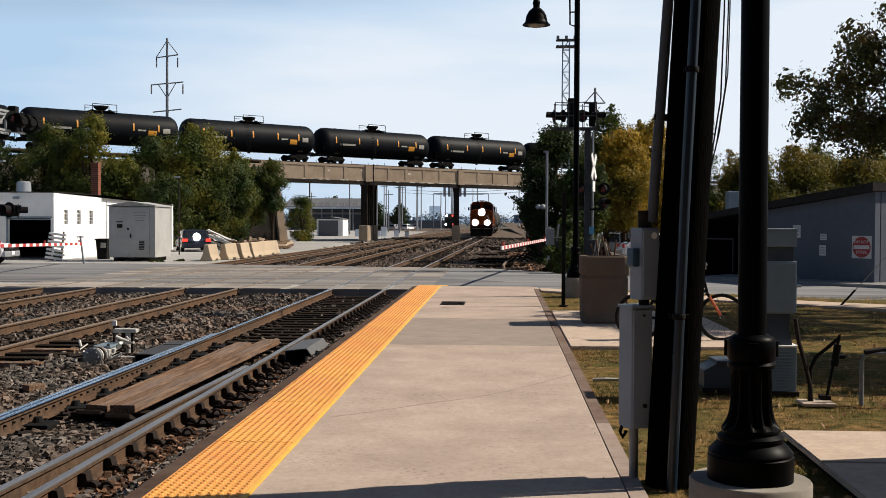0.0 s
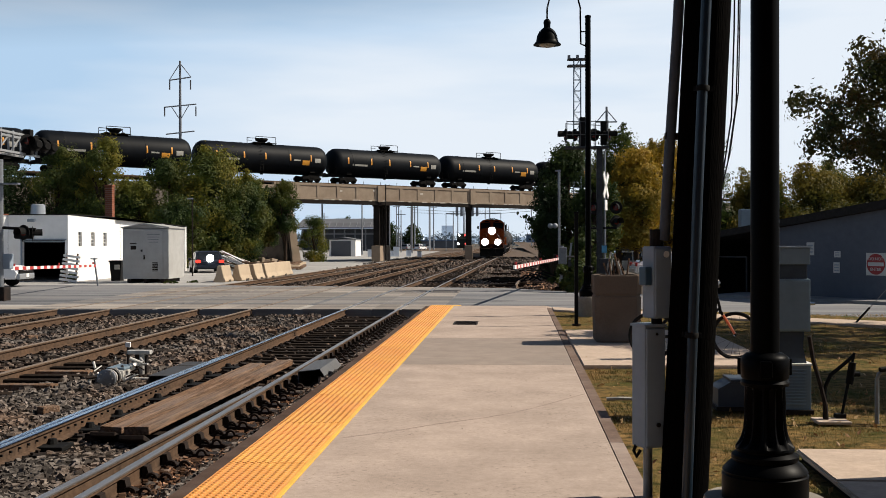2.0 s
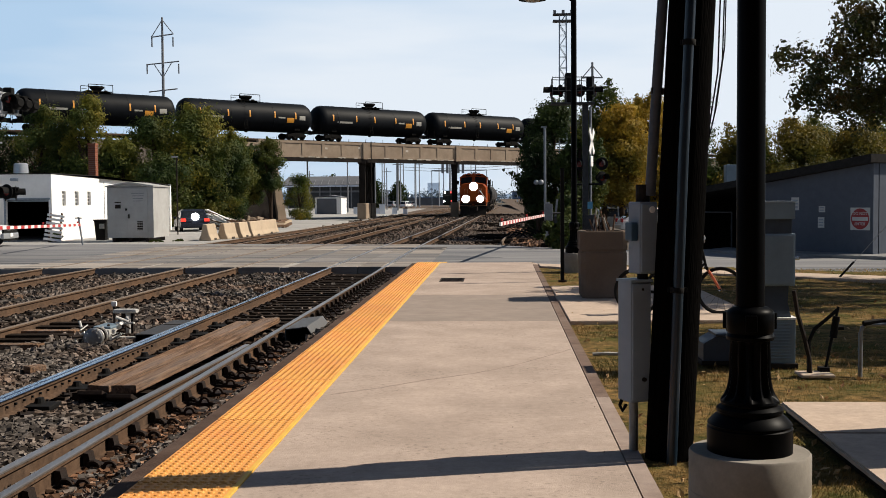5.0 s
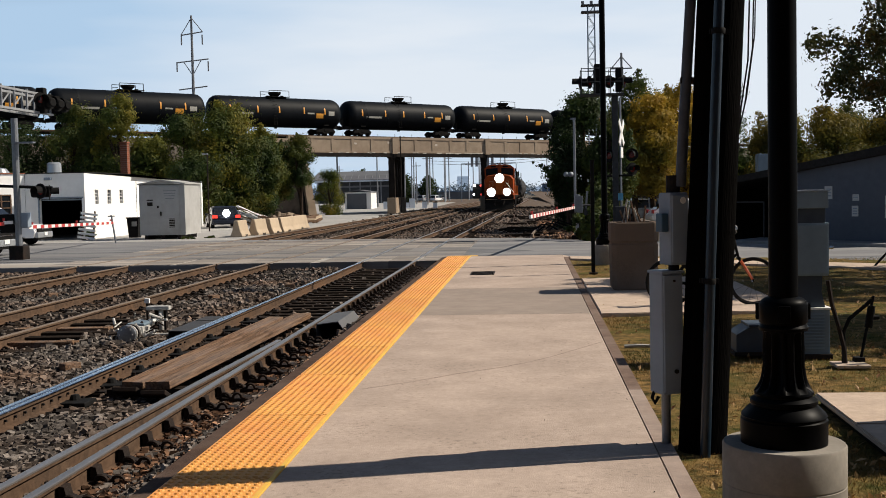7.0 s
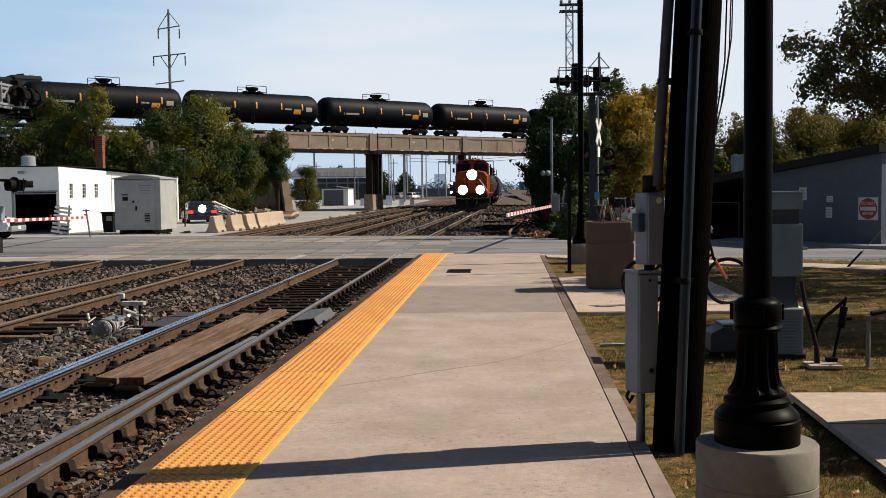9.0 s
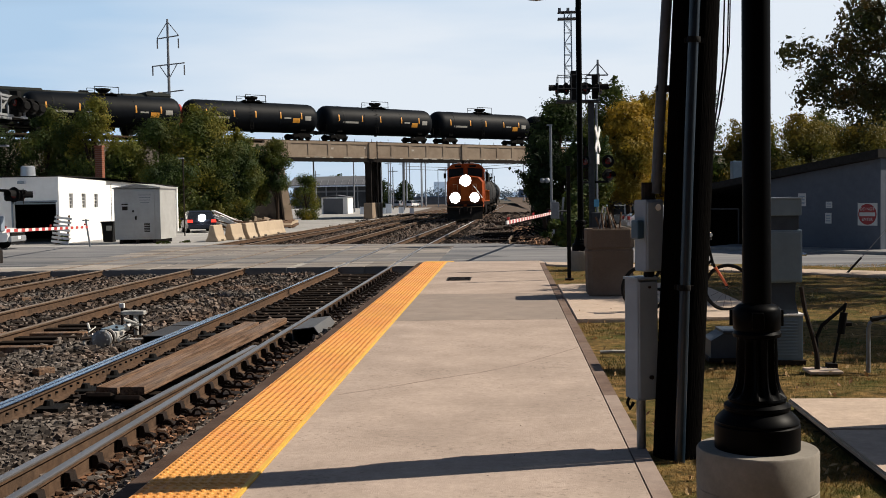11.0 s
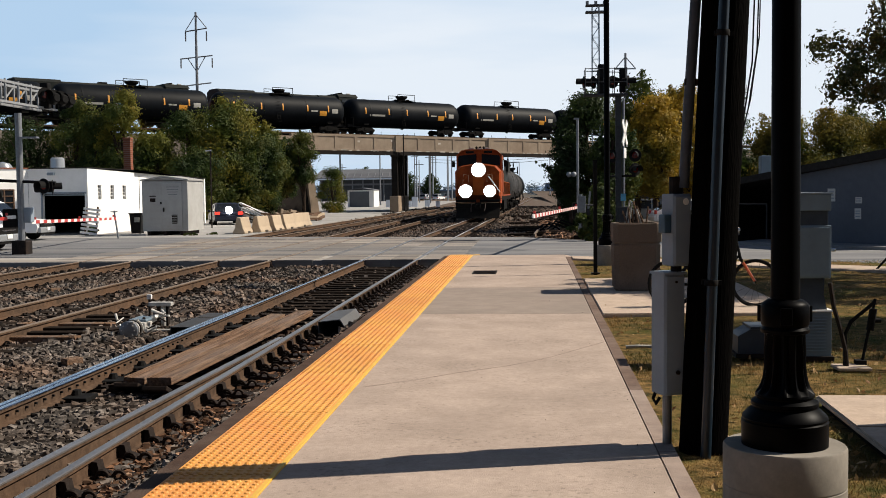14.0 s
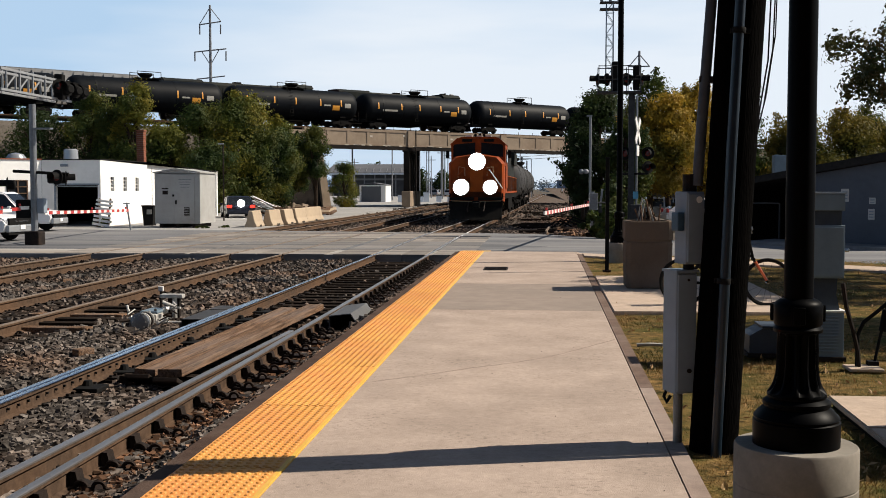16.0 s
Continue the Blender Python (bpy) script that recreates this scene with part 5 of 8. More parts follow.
M_boxblue = mat("blue_enamel", (0.045, 0.10, 0.16), (0.03, 0.075, 0.12), 8, 0.4)
ubox = thing("meter_box", pose(0.86, 7.05, 0.06, 0, 0, 25), "grey steel meter box on a short pipe beside the utility pole", "electrical box")
part("body", box(B(), (0.055, 0.06, 0.66), (0.15, 0.16, 0.78), bevel=0.012), M_boxgrey, ubox)
part("door", box(B(), (0.055, -0.026, 0.66), (0.135, 0.012, 0.75), bevel=0.004), M_boxgrey, ubox)
part("hood", box(B(), (0.055, 0.055, 1.055), (0.165, 0.18, 0.016)), M_boxgrey, ubox)
part("latch", cyl(B(), (0.07, -0.045, 0.42), (0.07, -0.03, 0.42), 0.014), M_iron, ubox)
part("screw", cyl(B(), (0.06, -0.04, 1.0), (0.06, -0.03, 1.0), 0.008), M_iron, ubox)
part("pipe", cyl(B(), (0.05, 0.06, -0.1), (0.05, 0.06, 0.28), 0.03), M_steelgrey, ubox)
g = B()
tube(g, [(-0.0, 0.1, 0.30), (-0.03, 0.1, 0.24), (-0.01, 0.1, 0.2), (0.02, 0.1, 0.24)], 0.012, 6)
part("cable_tail", g, M_blackmatt, ubox)
ubox2 = thing("switch_box", pose(0.935, 7.05, 1.11, 0, 0, 25), "small grey steel switch box above the meter box", "electrical box")
part("body", box(B(), (0.03, 0.06, 0.28), (0.13, 0.14, 0.46), bevel=0.01), M_boxgrey, ubox2)
part("cover", box(B(), (0.03, -0.016, 0.28), (0.115, 0.012, 0.43), bevel=0.004), M_boxgrey, ubox2)
part("badge", lathe(B(), [(0.022, 0), (0.02, 0.004)], 16, pose(0.05, -0.023, 0.46, 90, 0, 0)), M_whitep, ubox2, "pale oval badge")
part("side_knob", box(B(), (-0.06, 0.05, 0.32), (0.05, 0.08, 0.12), bevel=0.01), M_boxblue, ubox2, "small dark blue side box")
part("nipple", cyl(B(), (0.03, 0.06, -0.03), (0.03, 0.06, 0.06), 0.035), M_iron, ubox2)
part("stub", cyl(B(), (0.03, 0.06, 0.5), (0.03, 0.06, 0.62), 0.045), M_iron, ubox2)

# concrete planter with canes
planter = thing("planter", pose(1.73, 18.25, 0.016), "square exposed-aggregate concrete planter holding dry canes", "planter")
g = B()
prof = [(0.34, 0), (0.36, 0.03), (0.375, 0.74), (0.36, 0.76), (0.36, 0.78), (0.38, 0.80), (0.385, 1.08), (0.375, 1.10), (0.30, 1.10), (0.29, 1.0)]
rings = []
for r, z in prof:
    rings.append([g.verts.new((sx * r, sy * r, z)) for sx, sy in ((-0.8, -1), (0.8, -1), (1, -0.8), (1, 0.8), (0.8, 1), (-0.8, 1), (-1, 0.8), (-1, -0.8))])
for u, v in zip(rings, rings[1:]):
    for k in range(8):
        g.faces.new((u[k], u[(k + 1) % 8], v[(k + 1) % 8], v[k]))
g.faces.new(rings[0][::-1])
g.faces.new(rings[-1])
part("tub", g, M_aggregate, planter)
for k in range(9):
    a, b = random.uniform(-0.2, 0.2), random.uniform(-0.15, 0.15)
    part("cane", cyl(B(), (a, b, 0.98), (a + random.uniform(-0.16, 0.1), b, 1.28 + random.random() * 0.22), 0.014, seg=6), M_plank if k % 3 else M_markw, planter)

post = thing("thin_post", pose(1.29, 21.9, 0), "thin dark steel post at the platform's edge", "post")
part("shaft", box(B(), (0, 0, 1.1), (0.075, 0.075, 2.25), bevel=0.008), M_blackmatt, post)
part("cap", box(B(), (0, 0, 2.24), (0.09, 0.09, 0.03), bevel=0.006), M_blackmatt, post)
part("foot", box(B(), (0, 0, 0.01), (0.16, 0.16, 0.03)), M_iron, post)

# bicycle leaning behind the pole
bike = thing("bicycle", pose(1.98, 15.55, 0.0), "dark bicycle with an orange fork band standing on the pad", "bicycle")
for x in (0.0, 1.15):
    g = B()
    tube(g, arc((x, 0, 0.336), 0.318, 0, 360, 32), 0.021, 8)
    w = part("wheel", g, M_tyre, bike, "black tyred wheel", smooth=True)
    g = B()
    tube(g, arc((x, 0, 0.336), 0.295, 0, 360, 32), 0.008, 6)
    part("rim", g, M_iron, w)
    g = B()
    for k in range(14):
        a = k * 2 * math.pi / 14
        cyl(g, (x, 0, 0.336), (x + 0.295 * math.cos(a), 0, 0.336 + 0.295 * math.sin(a)), 0.0018, seg=4)
    part("spokes", g, M_iron, w)
    part("hub", cyl(B(), (x, -0.05, 0.336), (x, 0.05, 0.336), 0.02), M_chrome, w)
g = B()
for a, b in (((0.48, 0, 0.30), (0.36, 0, 0.78)), ((0.48, 0, 0.30), (0.93, 0, 0.72)), ((0.38, 0, 0.72), (0.90, 0, 0.80)), ((0.48, 0.03, 0.30), (0, 0.05, 0.336)), ((0.36, 0.03, 0.74), (0, 0.05, 0.336)), ((0.48, -0.03, 0.30), (0, -0.05, 0.336)), ((0.36, -0.03, 0.74), (0, -0.05, 0.336))):
    cyl(g, a, b, 0.018, seg=8)
part("frame", g, M_blackmatt, bike)
g = B()
for sy in (-0.05, 0.05):
    cyl(g, (0.95, sy, 0.66), (1.15, sy, 0.336), 0.010, seg=8)
cyl(g, (0.95, -0.06, 0.66), (0.95, 0.06, 0.66), 0.022, seg=8)
fork = part("fork", g, M_blackmatt, bike)
part("fork_band", cyl(B(), (0.97, -0.055, 0.628), (1.13, -0.055, 0.368), 0.019, seg=8), M_bikeorange, fork, "orange band on the fork")
part("stem", cyl(B(), (0.95, 0, 0.66), (0.87, 0, 1.0), 0.02), M_blackmatt, bike)
g = B()
tube(g, [(0.86, -0.28, 1.08), (0.90, -0.12, 1.03), (0.87, 0.0, 1.0), (0.92, 0.12, 1.03), (0.97, 0.28, 1.08)], 0.016, 8)
part("handlebar", g, M_chrome, bike, "bright metal handlebar")
for sy in (-0.28, 0.28):
    part("grip", cyl(B(), (0.915 + 0.2 * sy, sy, 1.08), (0.915 + 0.2 * sy, sy * 1.3, 1.09), 0.02, seg=8), M_whitep, bike, "pale grip")
part("saddle", box(B(), (0.32, 0, 0.88), (0.26, 0.14, 0.05), bevel=0.02), M_blackmatt, bike)
part("crank", lathe(B(), [(0.09, -0.01), (0.09, 0.01)], 18, pose(0.48, -0.05, 0.30, 90, 0, 0)), M_chrome, bike)

# roadside signal cabinet
cab = thing("signal_cabinet", pose(2.66, 10.75, 0), "tall blue-grey steel equipment cabinet with a louvred base unit", "electrical cabinet")
part("base_unit", box(B(), (0.035, 0.2, 0.235), (0.40, 0.36, 0.44), bevel=0.012), M_cabblue, cab)
for k in range(12):
    part("louvre", box(B(), (0.06, 0.014, 0.08 + k * 0.03), (0.24, 0.012, 0.012), rx=-25), M_cabblue, cab)
# No plinth here: this dark strip stands for the cabinet's foot shadow.
part("plinth", box(B(), (0.035, 0.2, 0.0), (0.44, 0.42, 0.05), bevel=0.008), M_iron, cab, "dark strip standing for the shadow at the cabinet foot")
part("base_lid", box(B(), (0.035, 0.2, 0.463), (0.42, 0.39, 0.018)), M_whitep, cab, "pale rim of the base unit")
g = B()
extrude_y(g, [(-0.16, 0.47), (0.20, 0.47), (0.165, 0.62), (0.175, 0.80), (-0.16, 0.80)], 0.06, 0.36)
part("neck", g, M_cabdark, cab)
part("middle_box", box(B(), (0.025, 0.2, 1.035), (0.40, 0.38, 0.51), bevel=0.012), M_cabblue, cab)
part("middle_door", box(B(), (0.025, 0.005, 1.035), (0.36, 0.014, 0.47), bevel=0.004), M_cabblue, cab)
part("handle", box(B(), (0.245, 0.05, 1.05), (0.06, 0.03, 0.03), bevel=0.008), M_chrome, cab, "chrome door handle")
part("top_box", box(B(), (0.045, 0.2, 1.36), (0.30, 0.36, 0.16), bevel=0.01), M_cabdark, cab)
part("top_hood", box(B(), (0.045, 0.2, 1.51), (0.34, 0.42, 0.16), bevel=0.008), M_cabblue, cab)
part("hood_rim", box(B(), (0.045, 0.2, 1.598), (0.36, 0.44, 0.016), bevel=0.003), M_boxgrey, cab, "pale metal rim")
low = thing("low_cabinet", pose(2.2, 10.9, 0), "low blue-grey steel box beside the tall cabinet", "electrical cabinet")
g = B()
extrude_y(g, [(-0.17, 0.03), (-0.17, 0.2), (-0.05, 0.27), (0.2, 0.27), (0.2, 0.03)], 0, 0.4)
part("body", g, M_cabdark, low)
part("lid", box(B(), (0.075, 0.2, 0.285), (0.25, 0.42, 0.025), bevel=0.006), M_cabdark, low)
part("skid", box(B(), (0.02, 0.2, 0.01), (0.42, 0.44, 0.04)), M_iron, low)

hose = thing("standpipe", pose(2.95, 10.25, 0), "bent dark cable pipe rising from a concrete foot", "pipe")
part("foot", box(B(), (-0.02, 0, 0.0), (0.30, 0.28, 0.03), bevel=0.01), M_slab, hose, "pale concrete foot")
g = B()
tube(g, [(-0.06, 0, 0), (-0.07, 0, 0.15), (-0.12, 0, 0.36), (-0.18, 0, 0.56), (-0.215, 0, 0.78)], 0.021, 8)
part("pipe", g, M_iron, hose, smooth=True)
g = B()
tube(g, [(-0.07, 0.02, 0.0), (-0.07, 0.02, 0.3), (-0.02, 0.02, 0.42), (0.1, 0.02, 0.52), (0.19, 0.02, 0.60)], 0.018, 8)
part("lever", g, M_blackmatt, hose, smooth=True)
valve = thing("pump_handle", pose(3.05, 10.35, 0), "black iron hand pump standing in the lawn", "pump")
part("rod", cyl(B(), (0, 0, 0), (0.12, 0, 0.62), 0.014), M_blackmatt, valve)
part("body", cyl(B(), (0.075, 0, 0.33), (0.105, 0, 0.53), 0.035), M_blackmatt, valve)
part("spout", cyl(B(), (0.09, 0, 0.42), (0.17, 0, 0.42), 0.022), M_blackmatt, valve)
part("foot", box(B(), (-0.01, 0, 0.03), (0.09, 0.09, 0.05)), M_blackmatt, valve)
rack = thing("bike_rack", pose(3.36, 10.3, 0), "bent galvanised steel hoop rack in the lawn", "bike rack")
g = B()
tube(g, [(0, 0, -0.05), (0, 0, 0.38), (0.015, 0, 0.43), (0.05, 0, 0.455), (0.4, 0, 0.46), (0.8, 0, 0.46), (1.0, 0, 0.455), (1.03, 0, 0.43), (1.045, 0, 0.38), (1.045, 0, -0.05)], 0.02, 10)
part("hoop", g, M_steelgrey, rack, smooth=True)
g = B()
tube(g, [(0.02, -0.02, 0.47), (0.2, 0.02, 0.49), (0.4, -0.01, 0.48), (0.6, 0.02, 0.49)], 0.025, 8)
part("chain", g, M_blackmatt, rack, "dark chain lying on the hoop")
stick = thing("white_stake", pose(1.27, 11.45, 0.01), "splintered white stake lying in the lawn", "stake")
g = B()
tube(g, [(-0.28, 0.02, 0.006), (-0.16, 0.0, 0.016), (-0.03, 0.025, 0.01), (0.1, -0.01, 0.02), (0.2, 0.012, 0.008), (0.28, -0.02, 0.012)], 0.02, 7)
part("stake", g, M_markw, stick)

# Unseen block, sized and placed to cast the shadow band on slab and lawn.
kiosk = thing("information_kiosk", pose(3.72, 7.36, 0.05), "plain steel block out of view, placed to cast the shadow on the walk slab", "kiosk")
part("body", box(B(), (0, 0, 1.05), (0.46, 0.92, 2.0), bevel=0.02), M_cabblue, kiosk)
part("plinth", box(B(), (0, 0, 0.03), (0.5, 0.96, 0.07), bevel=0.008), M_basecon, kiosk)
part("hood", box(B(), (0, 0, 2.07), (0.54, 0.98, 0.05), bevel=0.012), M_iron, kiosk)
part("panel", box(B(), (-0.235, 0, 1.25), (0.012, 0.6, 0.9), bevel=0.003), M_boxgrey, kiosk)

# ---- things by the track ----
sm = thing("switch_machine", pose(-5.74, 15.5, -0.45) @ Matrix.Diagonal((0.9, 0.9, 0.88, 1)), "silver-painted switch machine on long dark ties", "switch machine")
g = B()
box(g, (-0.05, 0.4, 0.20), (0.34, 0.62, 0.16), bevel=0.03)
part("gear_case", g, M_silver, sm)
part("motor", cyl(B(), (0.0, -0.30, 0.2), (-0.02, 0.0, 0.2), 0.13, seg=20), M_silver, sm, smooth=True)
part("motor_end", lathe(B(), [(0.15, 0), (0.15, 0.05), (0.11, 0.07), (0.02, 0.075)], 20, pose(0.0, -0.28, 0.2, 90, 0, 0)), M_steelgrey, sm, smooth=True)
for k in range(3):
    part("motor_band", cyl(B(), (0.0, -0.22 + 0.085 * k, 0.2), (0.0, -0.195 + 0.085 * k, 0.2), 0.142, seg=20), M_iron if k == 1 else M_silver, sm)
for k in range(8):
    part("bolt", cyl(B(), (0.105 * math.cos(k * 0.785), -0.36, 0.2 + 0.105 * math.sin(k * 0.785)), (0.105 * math.cos(k * 0.785), -0.33, 0.2 + 0.105 * math.sin(k * 0.785)), 0.012, seg=6), M_silver, sm)
# Blue-grey paints the sky's reflection on the cover.
part("cover", box(B(), (-0.03, 0.40, 0.30), (0.30, 0.5, 0.05), bevel=0.02), M_cabblue, sm, "top cover coloured blue-grey for its sky reflection")
part("lever_post", cyl(B(), (0.14, 0.95, 0.1), (0.14, 0.95, 0.48), 0.045), M_silver, sm)
part("stand", box(B(), (0.12, 1.0, 0.28), (0.2, 0.1, 0.36)), M_iron, sm)
part("lever_head", box(B(), (0.1, 0.95, 0.50), (0.40, 0.16, 0.07), bevel=0.02), M_silver, sm)
part("throw_rod", cyl(B(), (-0.05, 0.3, 0.12), (1.1, 0.3, 0.12), 0.025), M_silver, sm)
part("throw_rod", cyl(B(), (-0.05, 0.7, 0.12), (1.1, 0.7, 0.12), 0.025), M_iron, sm)
g = B()
tube(g, [(-0.25, 0.0, 0.25), (-0.4, 0.1, 0.15), (-0.5, 0.3, 0.08), (-0.3, 0.5, 0.1)], 0.02, 6)
part("cable", g, M_silver, sm)
rq = random.Random(4)
for k in range(46):
    a = (rq.uniform(-0.35, 0.3), rq.uniform(-0.3, 0.9), rq.uniform(0.12, 0.36))
    b = (a[0] + rq.uniform(-0.2, 0.2), a[1] + rq.uniform(-0.15, 0.15), a[2] + rq.uniform(-0.08, 0.1))
    part("linkage", cyl(B(), a, b, rq.uniform(0.008, 0.03), seg=8), M_silver if k % 4 else M_iron, sm)
part("bed_timber", box(B(), (0.1, -0.1, 0.03), (2.2, 0.24, 0.12)), M_tie, sm)
part("bed_timber", box(B(), (0.1, 0.6, 0.03), (2.2, 0.24, 0.12)), M_tie, sm)
pl = thing("cover_plate", pose(-4.985, 16.4, -0.41), "raised dark steel cover plate beside the rail, open at its end", "cover plate")
part("plate", box(B(), (0, 0, 0.145), (0.47, 1.86, 0.015), bevel=0.004), M_cover, pl)
for x in (-0.228, 0.228):
    part("side_flange", box(B(), (x, 0, 0.065), (0.012, 1.84, 0.145)), M_cover, pl)
for yy in (-0.45, 0.85):
    part("bearer", box(B(), (0, yy, 0.035), (0.43, 0.16, 0.20)), M_tie, pl)
part("rib", box(B(), (0.0, 0.3, 0.157), (0.40, 0.03, 0.008)), M_cover, pl)
wb = thing("rail_heater_box", pose(-2.70, 15.92, -0.37), "dark grey folded steel hood beside the rail, open at its end", "track equipment")
M_hood = mat("dark_grey_steel", (0.115, 0.118, 0.122), (0.08, 0.082, 0.086), 6, 0.55, bump=0.1, bscale=30, c3=(0.10, 0.085, 0.07), scale3=3, amount3=0.4)
HOOD = [(-0.29, -0.02), (-0.29, 0.215), (0.02, 0.25), (0.135, 0.085), (0.02, -0.04)]
for nm, (p, q), lab in zip(("side_panel", "top_panel", "sloped_panel", "lower_panel"), zip(HOOD, HOOD[1:]), ("", "", "lighter sloped panel", "")):
    d = Vector((q[0] - p[0], q[1] - p[1])).normalized() * 0.012
    part(nm, extrude_y(B(), [p, q, (q[0] + d.y, q[1] - d.x), (p[0] + d.y, p[1] - d.x)], -0.72, 0.72), M_hood, wb, lab)
part("end_panel", extrude_y(B(), [(-0.28, -0.02), (-0.28, 0.20), (0.015, 0.235), (0.12, 0.085), (0.015, -0.03)], 0.70, 0.715), M_hood, wb)
part("liner", extrude_y(B(), [(-0.275, -0.03), (0.005, -0.03), (0.005, 0.0), (-0.275, 0.0)], -0.6, 0.69), M_blackmatt, wb)
for yy in (-0.3, 0.3):
    part("heater_pipe", cyl(B(), (-0.27, yy, 0.06), (0.02, yy, 0.06), 0.03, seg=8), M_iron, wb)
for (x, yy) in ((-9.7, 18.3), (-5.3, 24.0), (-10.1, 22.5), (-5.5, 12.7), (-6.3, 21.5)):
    tb = thing("tie_block", pose(x, yy, -0.40, 0, 0, random.uniform(0, 90)), "short brown timber block lying on the ballast", "timber block", "blocks")
    part("block", box(B(), (0, 0, 0.06), (0.22, 0.15, 0.11), bevel=0.015), M_plank, tb)
mk = thing("track_marker", pose(-6.13, 17.2, -0.43), "small white-topped marker on the ballast", "marker")
part("stake", cyl(B(), (0, 0, 0), (0, 0, 0.42), 0.02), M_iron, mk)
part("cap", box(B(), (0, 0, 0.45), (0.08, 0.05, 0.08), bevel=0.01), M_whitep, mk, "white cap")


# ---- the yard across the tracks ----
wb_ = thing("white_garage", pose(-0.42, 0, 0), "low white-painted garage with a dark open door and small windows", "building", kind="structure")
H0, H1 = -0.24, 3.04
# front wall in pieces round the door and the window
for x0, x1, z0, z1 in ((-24.2, -23.5, H0, H1), (-23.5, -21.35, 1.80, H1), (-21.35, -21.2, H0, H1)):
    part("front_wall", box(B(), ((x0 + x1) / 2, 52.42, (z0 + z1) / 2), (x1 - x0, 0.24, z1 - z0)), M_white, wb_)
WY = [(53.55, 54.05), (55.2, 55.75), (56.9, 57.45)]
ys = [52.3] + [v for p in WY for v in p] + [58.7]
for k in range(0, len(ys) - 1, 2):
    part("side_wall", box(B(), (-21.32, (ys[k] + ys[k + 1]) / 2 + (0.12 if k == 0 else 0), (H0 + H1) / 2), (0.24, ys[k + 1] - ys[k] - (0.24 if k == 0 else 0), H1 - H0)), M_white, wb_)
for a, b in WY:
    part("side_wall", box(B(), (-21.32, (a + b) / 2, (H0 + 1.5) / 2), (0.24, b - a, 1.5 - H0)), M_white, wb_)
    part("side_wall", box(B(), (-21.32, (a + b) / 2, (2.22 + H1) / 2), (0.24, b - a, H1 - 2.22)), M_white, wb_)
    w = part("window", box(B(), (-21.34, (a + b) / 2, 1.86), (0.04, b - a, 0.72)), M_window, wb_, "small dark window")
    g = B()
    box(g, (-21.30, (a + b) / 2, 1.86), (0.05, 0.04, 0.72))
    for z in (1.68, 1.86, 2.04):
        box(g, (-21.30, (a + b) / 2, z), (0.05, b - a, 0.03))
    part("glazing_bar", g, M_whitep, w)
part("side_wall", extrude_x(B(), [(58.72, H0), (58.72, 3.0), (72, 2.72), (72, H0)], -21.62, -21.40), M_white, wb_)
part("rear_wall", box(B(), (-31, 72.1, 1.3), (19.4, 0.2, 3.0)), M_white, wb_)
part("roof", extrude_x(B(), [(52.32, 2.9), (52.32, 2.98), (72.1, 2.7), (72.1, 2.62)], -40, -21.45), M_rooftar, wb_, "dark tarred roof")
part("coping", box(B(), (-22.8, 52.42, 3.06), (3.2, 0.32, 0.05)), M_rooftar, wb_, "dark roof edge")
part("coping", extrude_x(B(), [(52.3, 3.04), (52.3, 3.09), (58.7, 3.09), (58.7, 3.0), (72, 2.72), (72, 2.77), (58.75, 3.06)], -21.66, -21.18), M_rooftar, wb_, "dark roof edge")
part("door_frame", box(box(B(), (-22.42, 52.27, 1.84), (2.3, 0.06, 0.08)), (-23.52, 52.27, 0.8), (0.07, 0.06, 2.1)), M_boxgrey, wb_, "grey door frame")
part("door_leaf", box(B(), (-22.42, 53.6, 1.74), (2.1, 2.4, 0.06)), M_boxgrey, wb_, "raised overhead door")
part("inner_floor", box(B(), (-24, 56, -0.21), (5, 7, 0.05)), M_asphalt, wb_)
# Matt black inner walls put the shade behind the door into colour.
part("inner_wall", box(B(), (-24, 60, 1.3), (5.2, 0.1, 3.0)), M_blackmatt, wb_, "garage back wall in black, for the shade inside")
part("inner_wall", box(B(), (-26.5, 56, 1.3), (0.1, 8, 3.0)), M_blackmatt, wb_, "garage side wall in black, for the shade inside")
# lower wing turned towards the sun
wing = part("wing", prism(B(), [(-24.2, 52.28), (-27.72, 48.4), (-40, 48.4), (-40, 52.28)], H0, H1), M_white, wb_, "sunlit white wing")
part("wing_coping", prism(B(), [(-24.14, 52.28), (-27.68, 48.33), (-40, 48.33), (-40, 52.28)], H1 + 0.002, H1 + 0.06), M_brick, wing, "red roof edge")
mwg = pose(-24.2, 52.28, 0, 0, 0, math.degrees(math.atan2(3.88, 3.52)))
w = part("window", box(B(), (-1.2, -0.01, 1.55), (0.95, 0.05, 1.0)), M_window, wing, "brown-framed window", m=mwg)
g = B()
for x in (-1.66, -1.2, -0.74):
    box(g, (x, -0.05, 1.55), (0.06, 0.05, 1.0))
for z in (1.08, 1.4, 1.72, 2.02):
    box(g, (-1.2, -0.05, z), (0.95, 0.05, 0.05))
part("window_frame", g, M_plank, w)
part("wall_lamp", box(B(), (-23.0, 52.22, 2.78), (0.35, 0.18, 0.14), bevel=0.03), M_boxgrey, wb_, "small grey wall lamp")
chim = thing("chimney", pose(-23.3, 62.4, 2.6), "square red brick chimney on the garage roof", "chimney")
for k in range(20):
    part("brick_course", box(B(), (0, 0, 0.06 + k * 0.117), (0.42, 0.42, 0.105)), M_brick, chim)
part("mortar_core", box(B(), (0, 0, 1.15), (0.40, 0.40, 2.35)), M_mortar, chim)
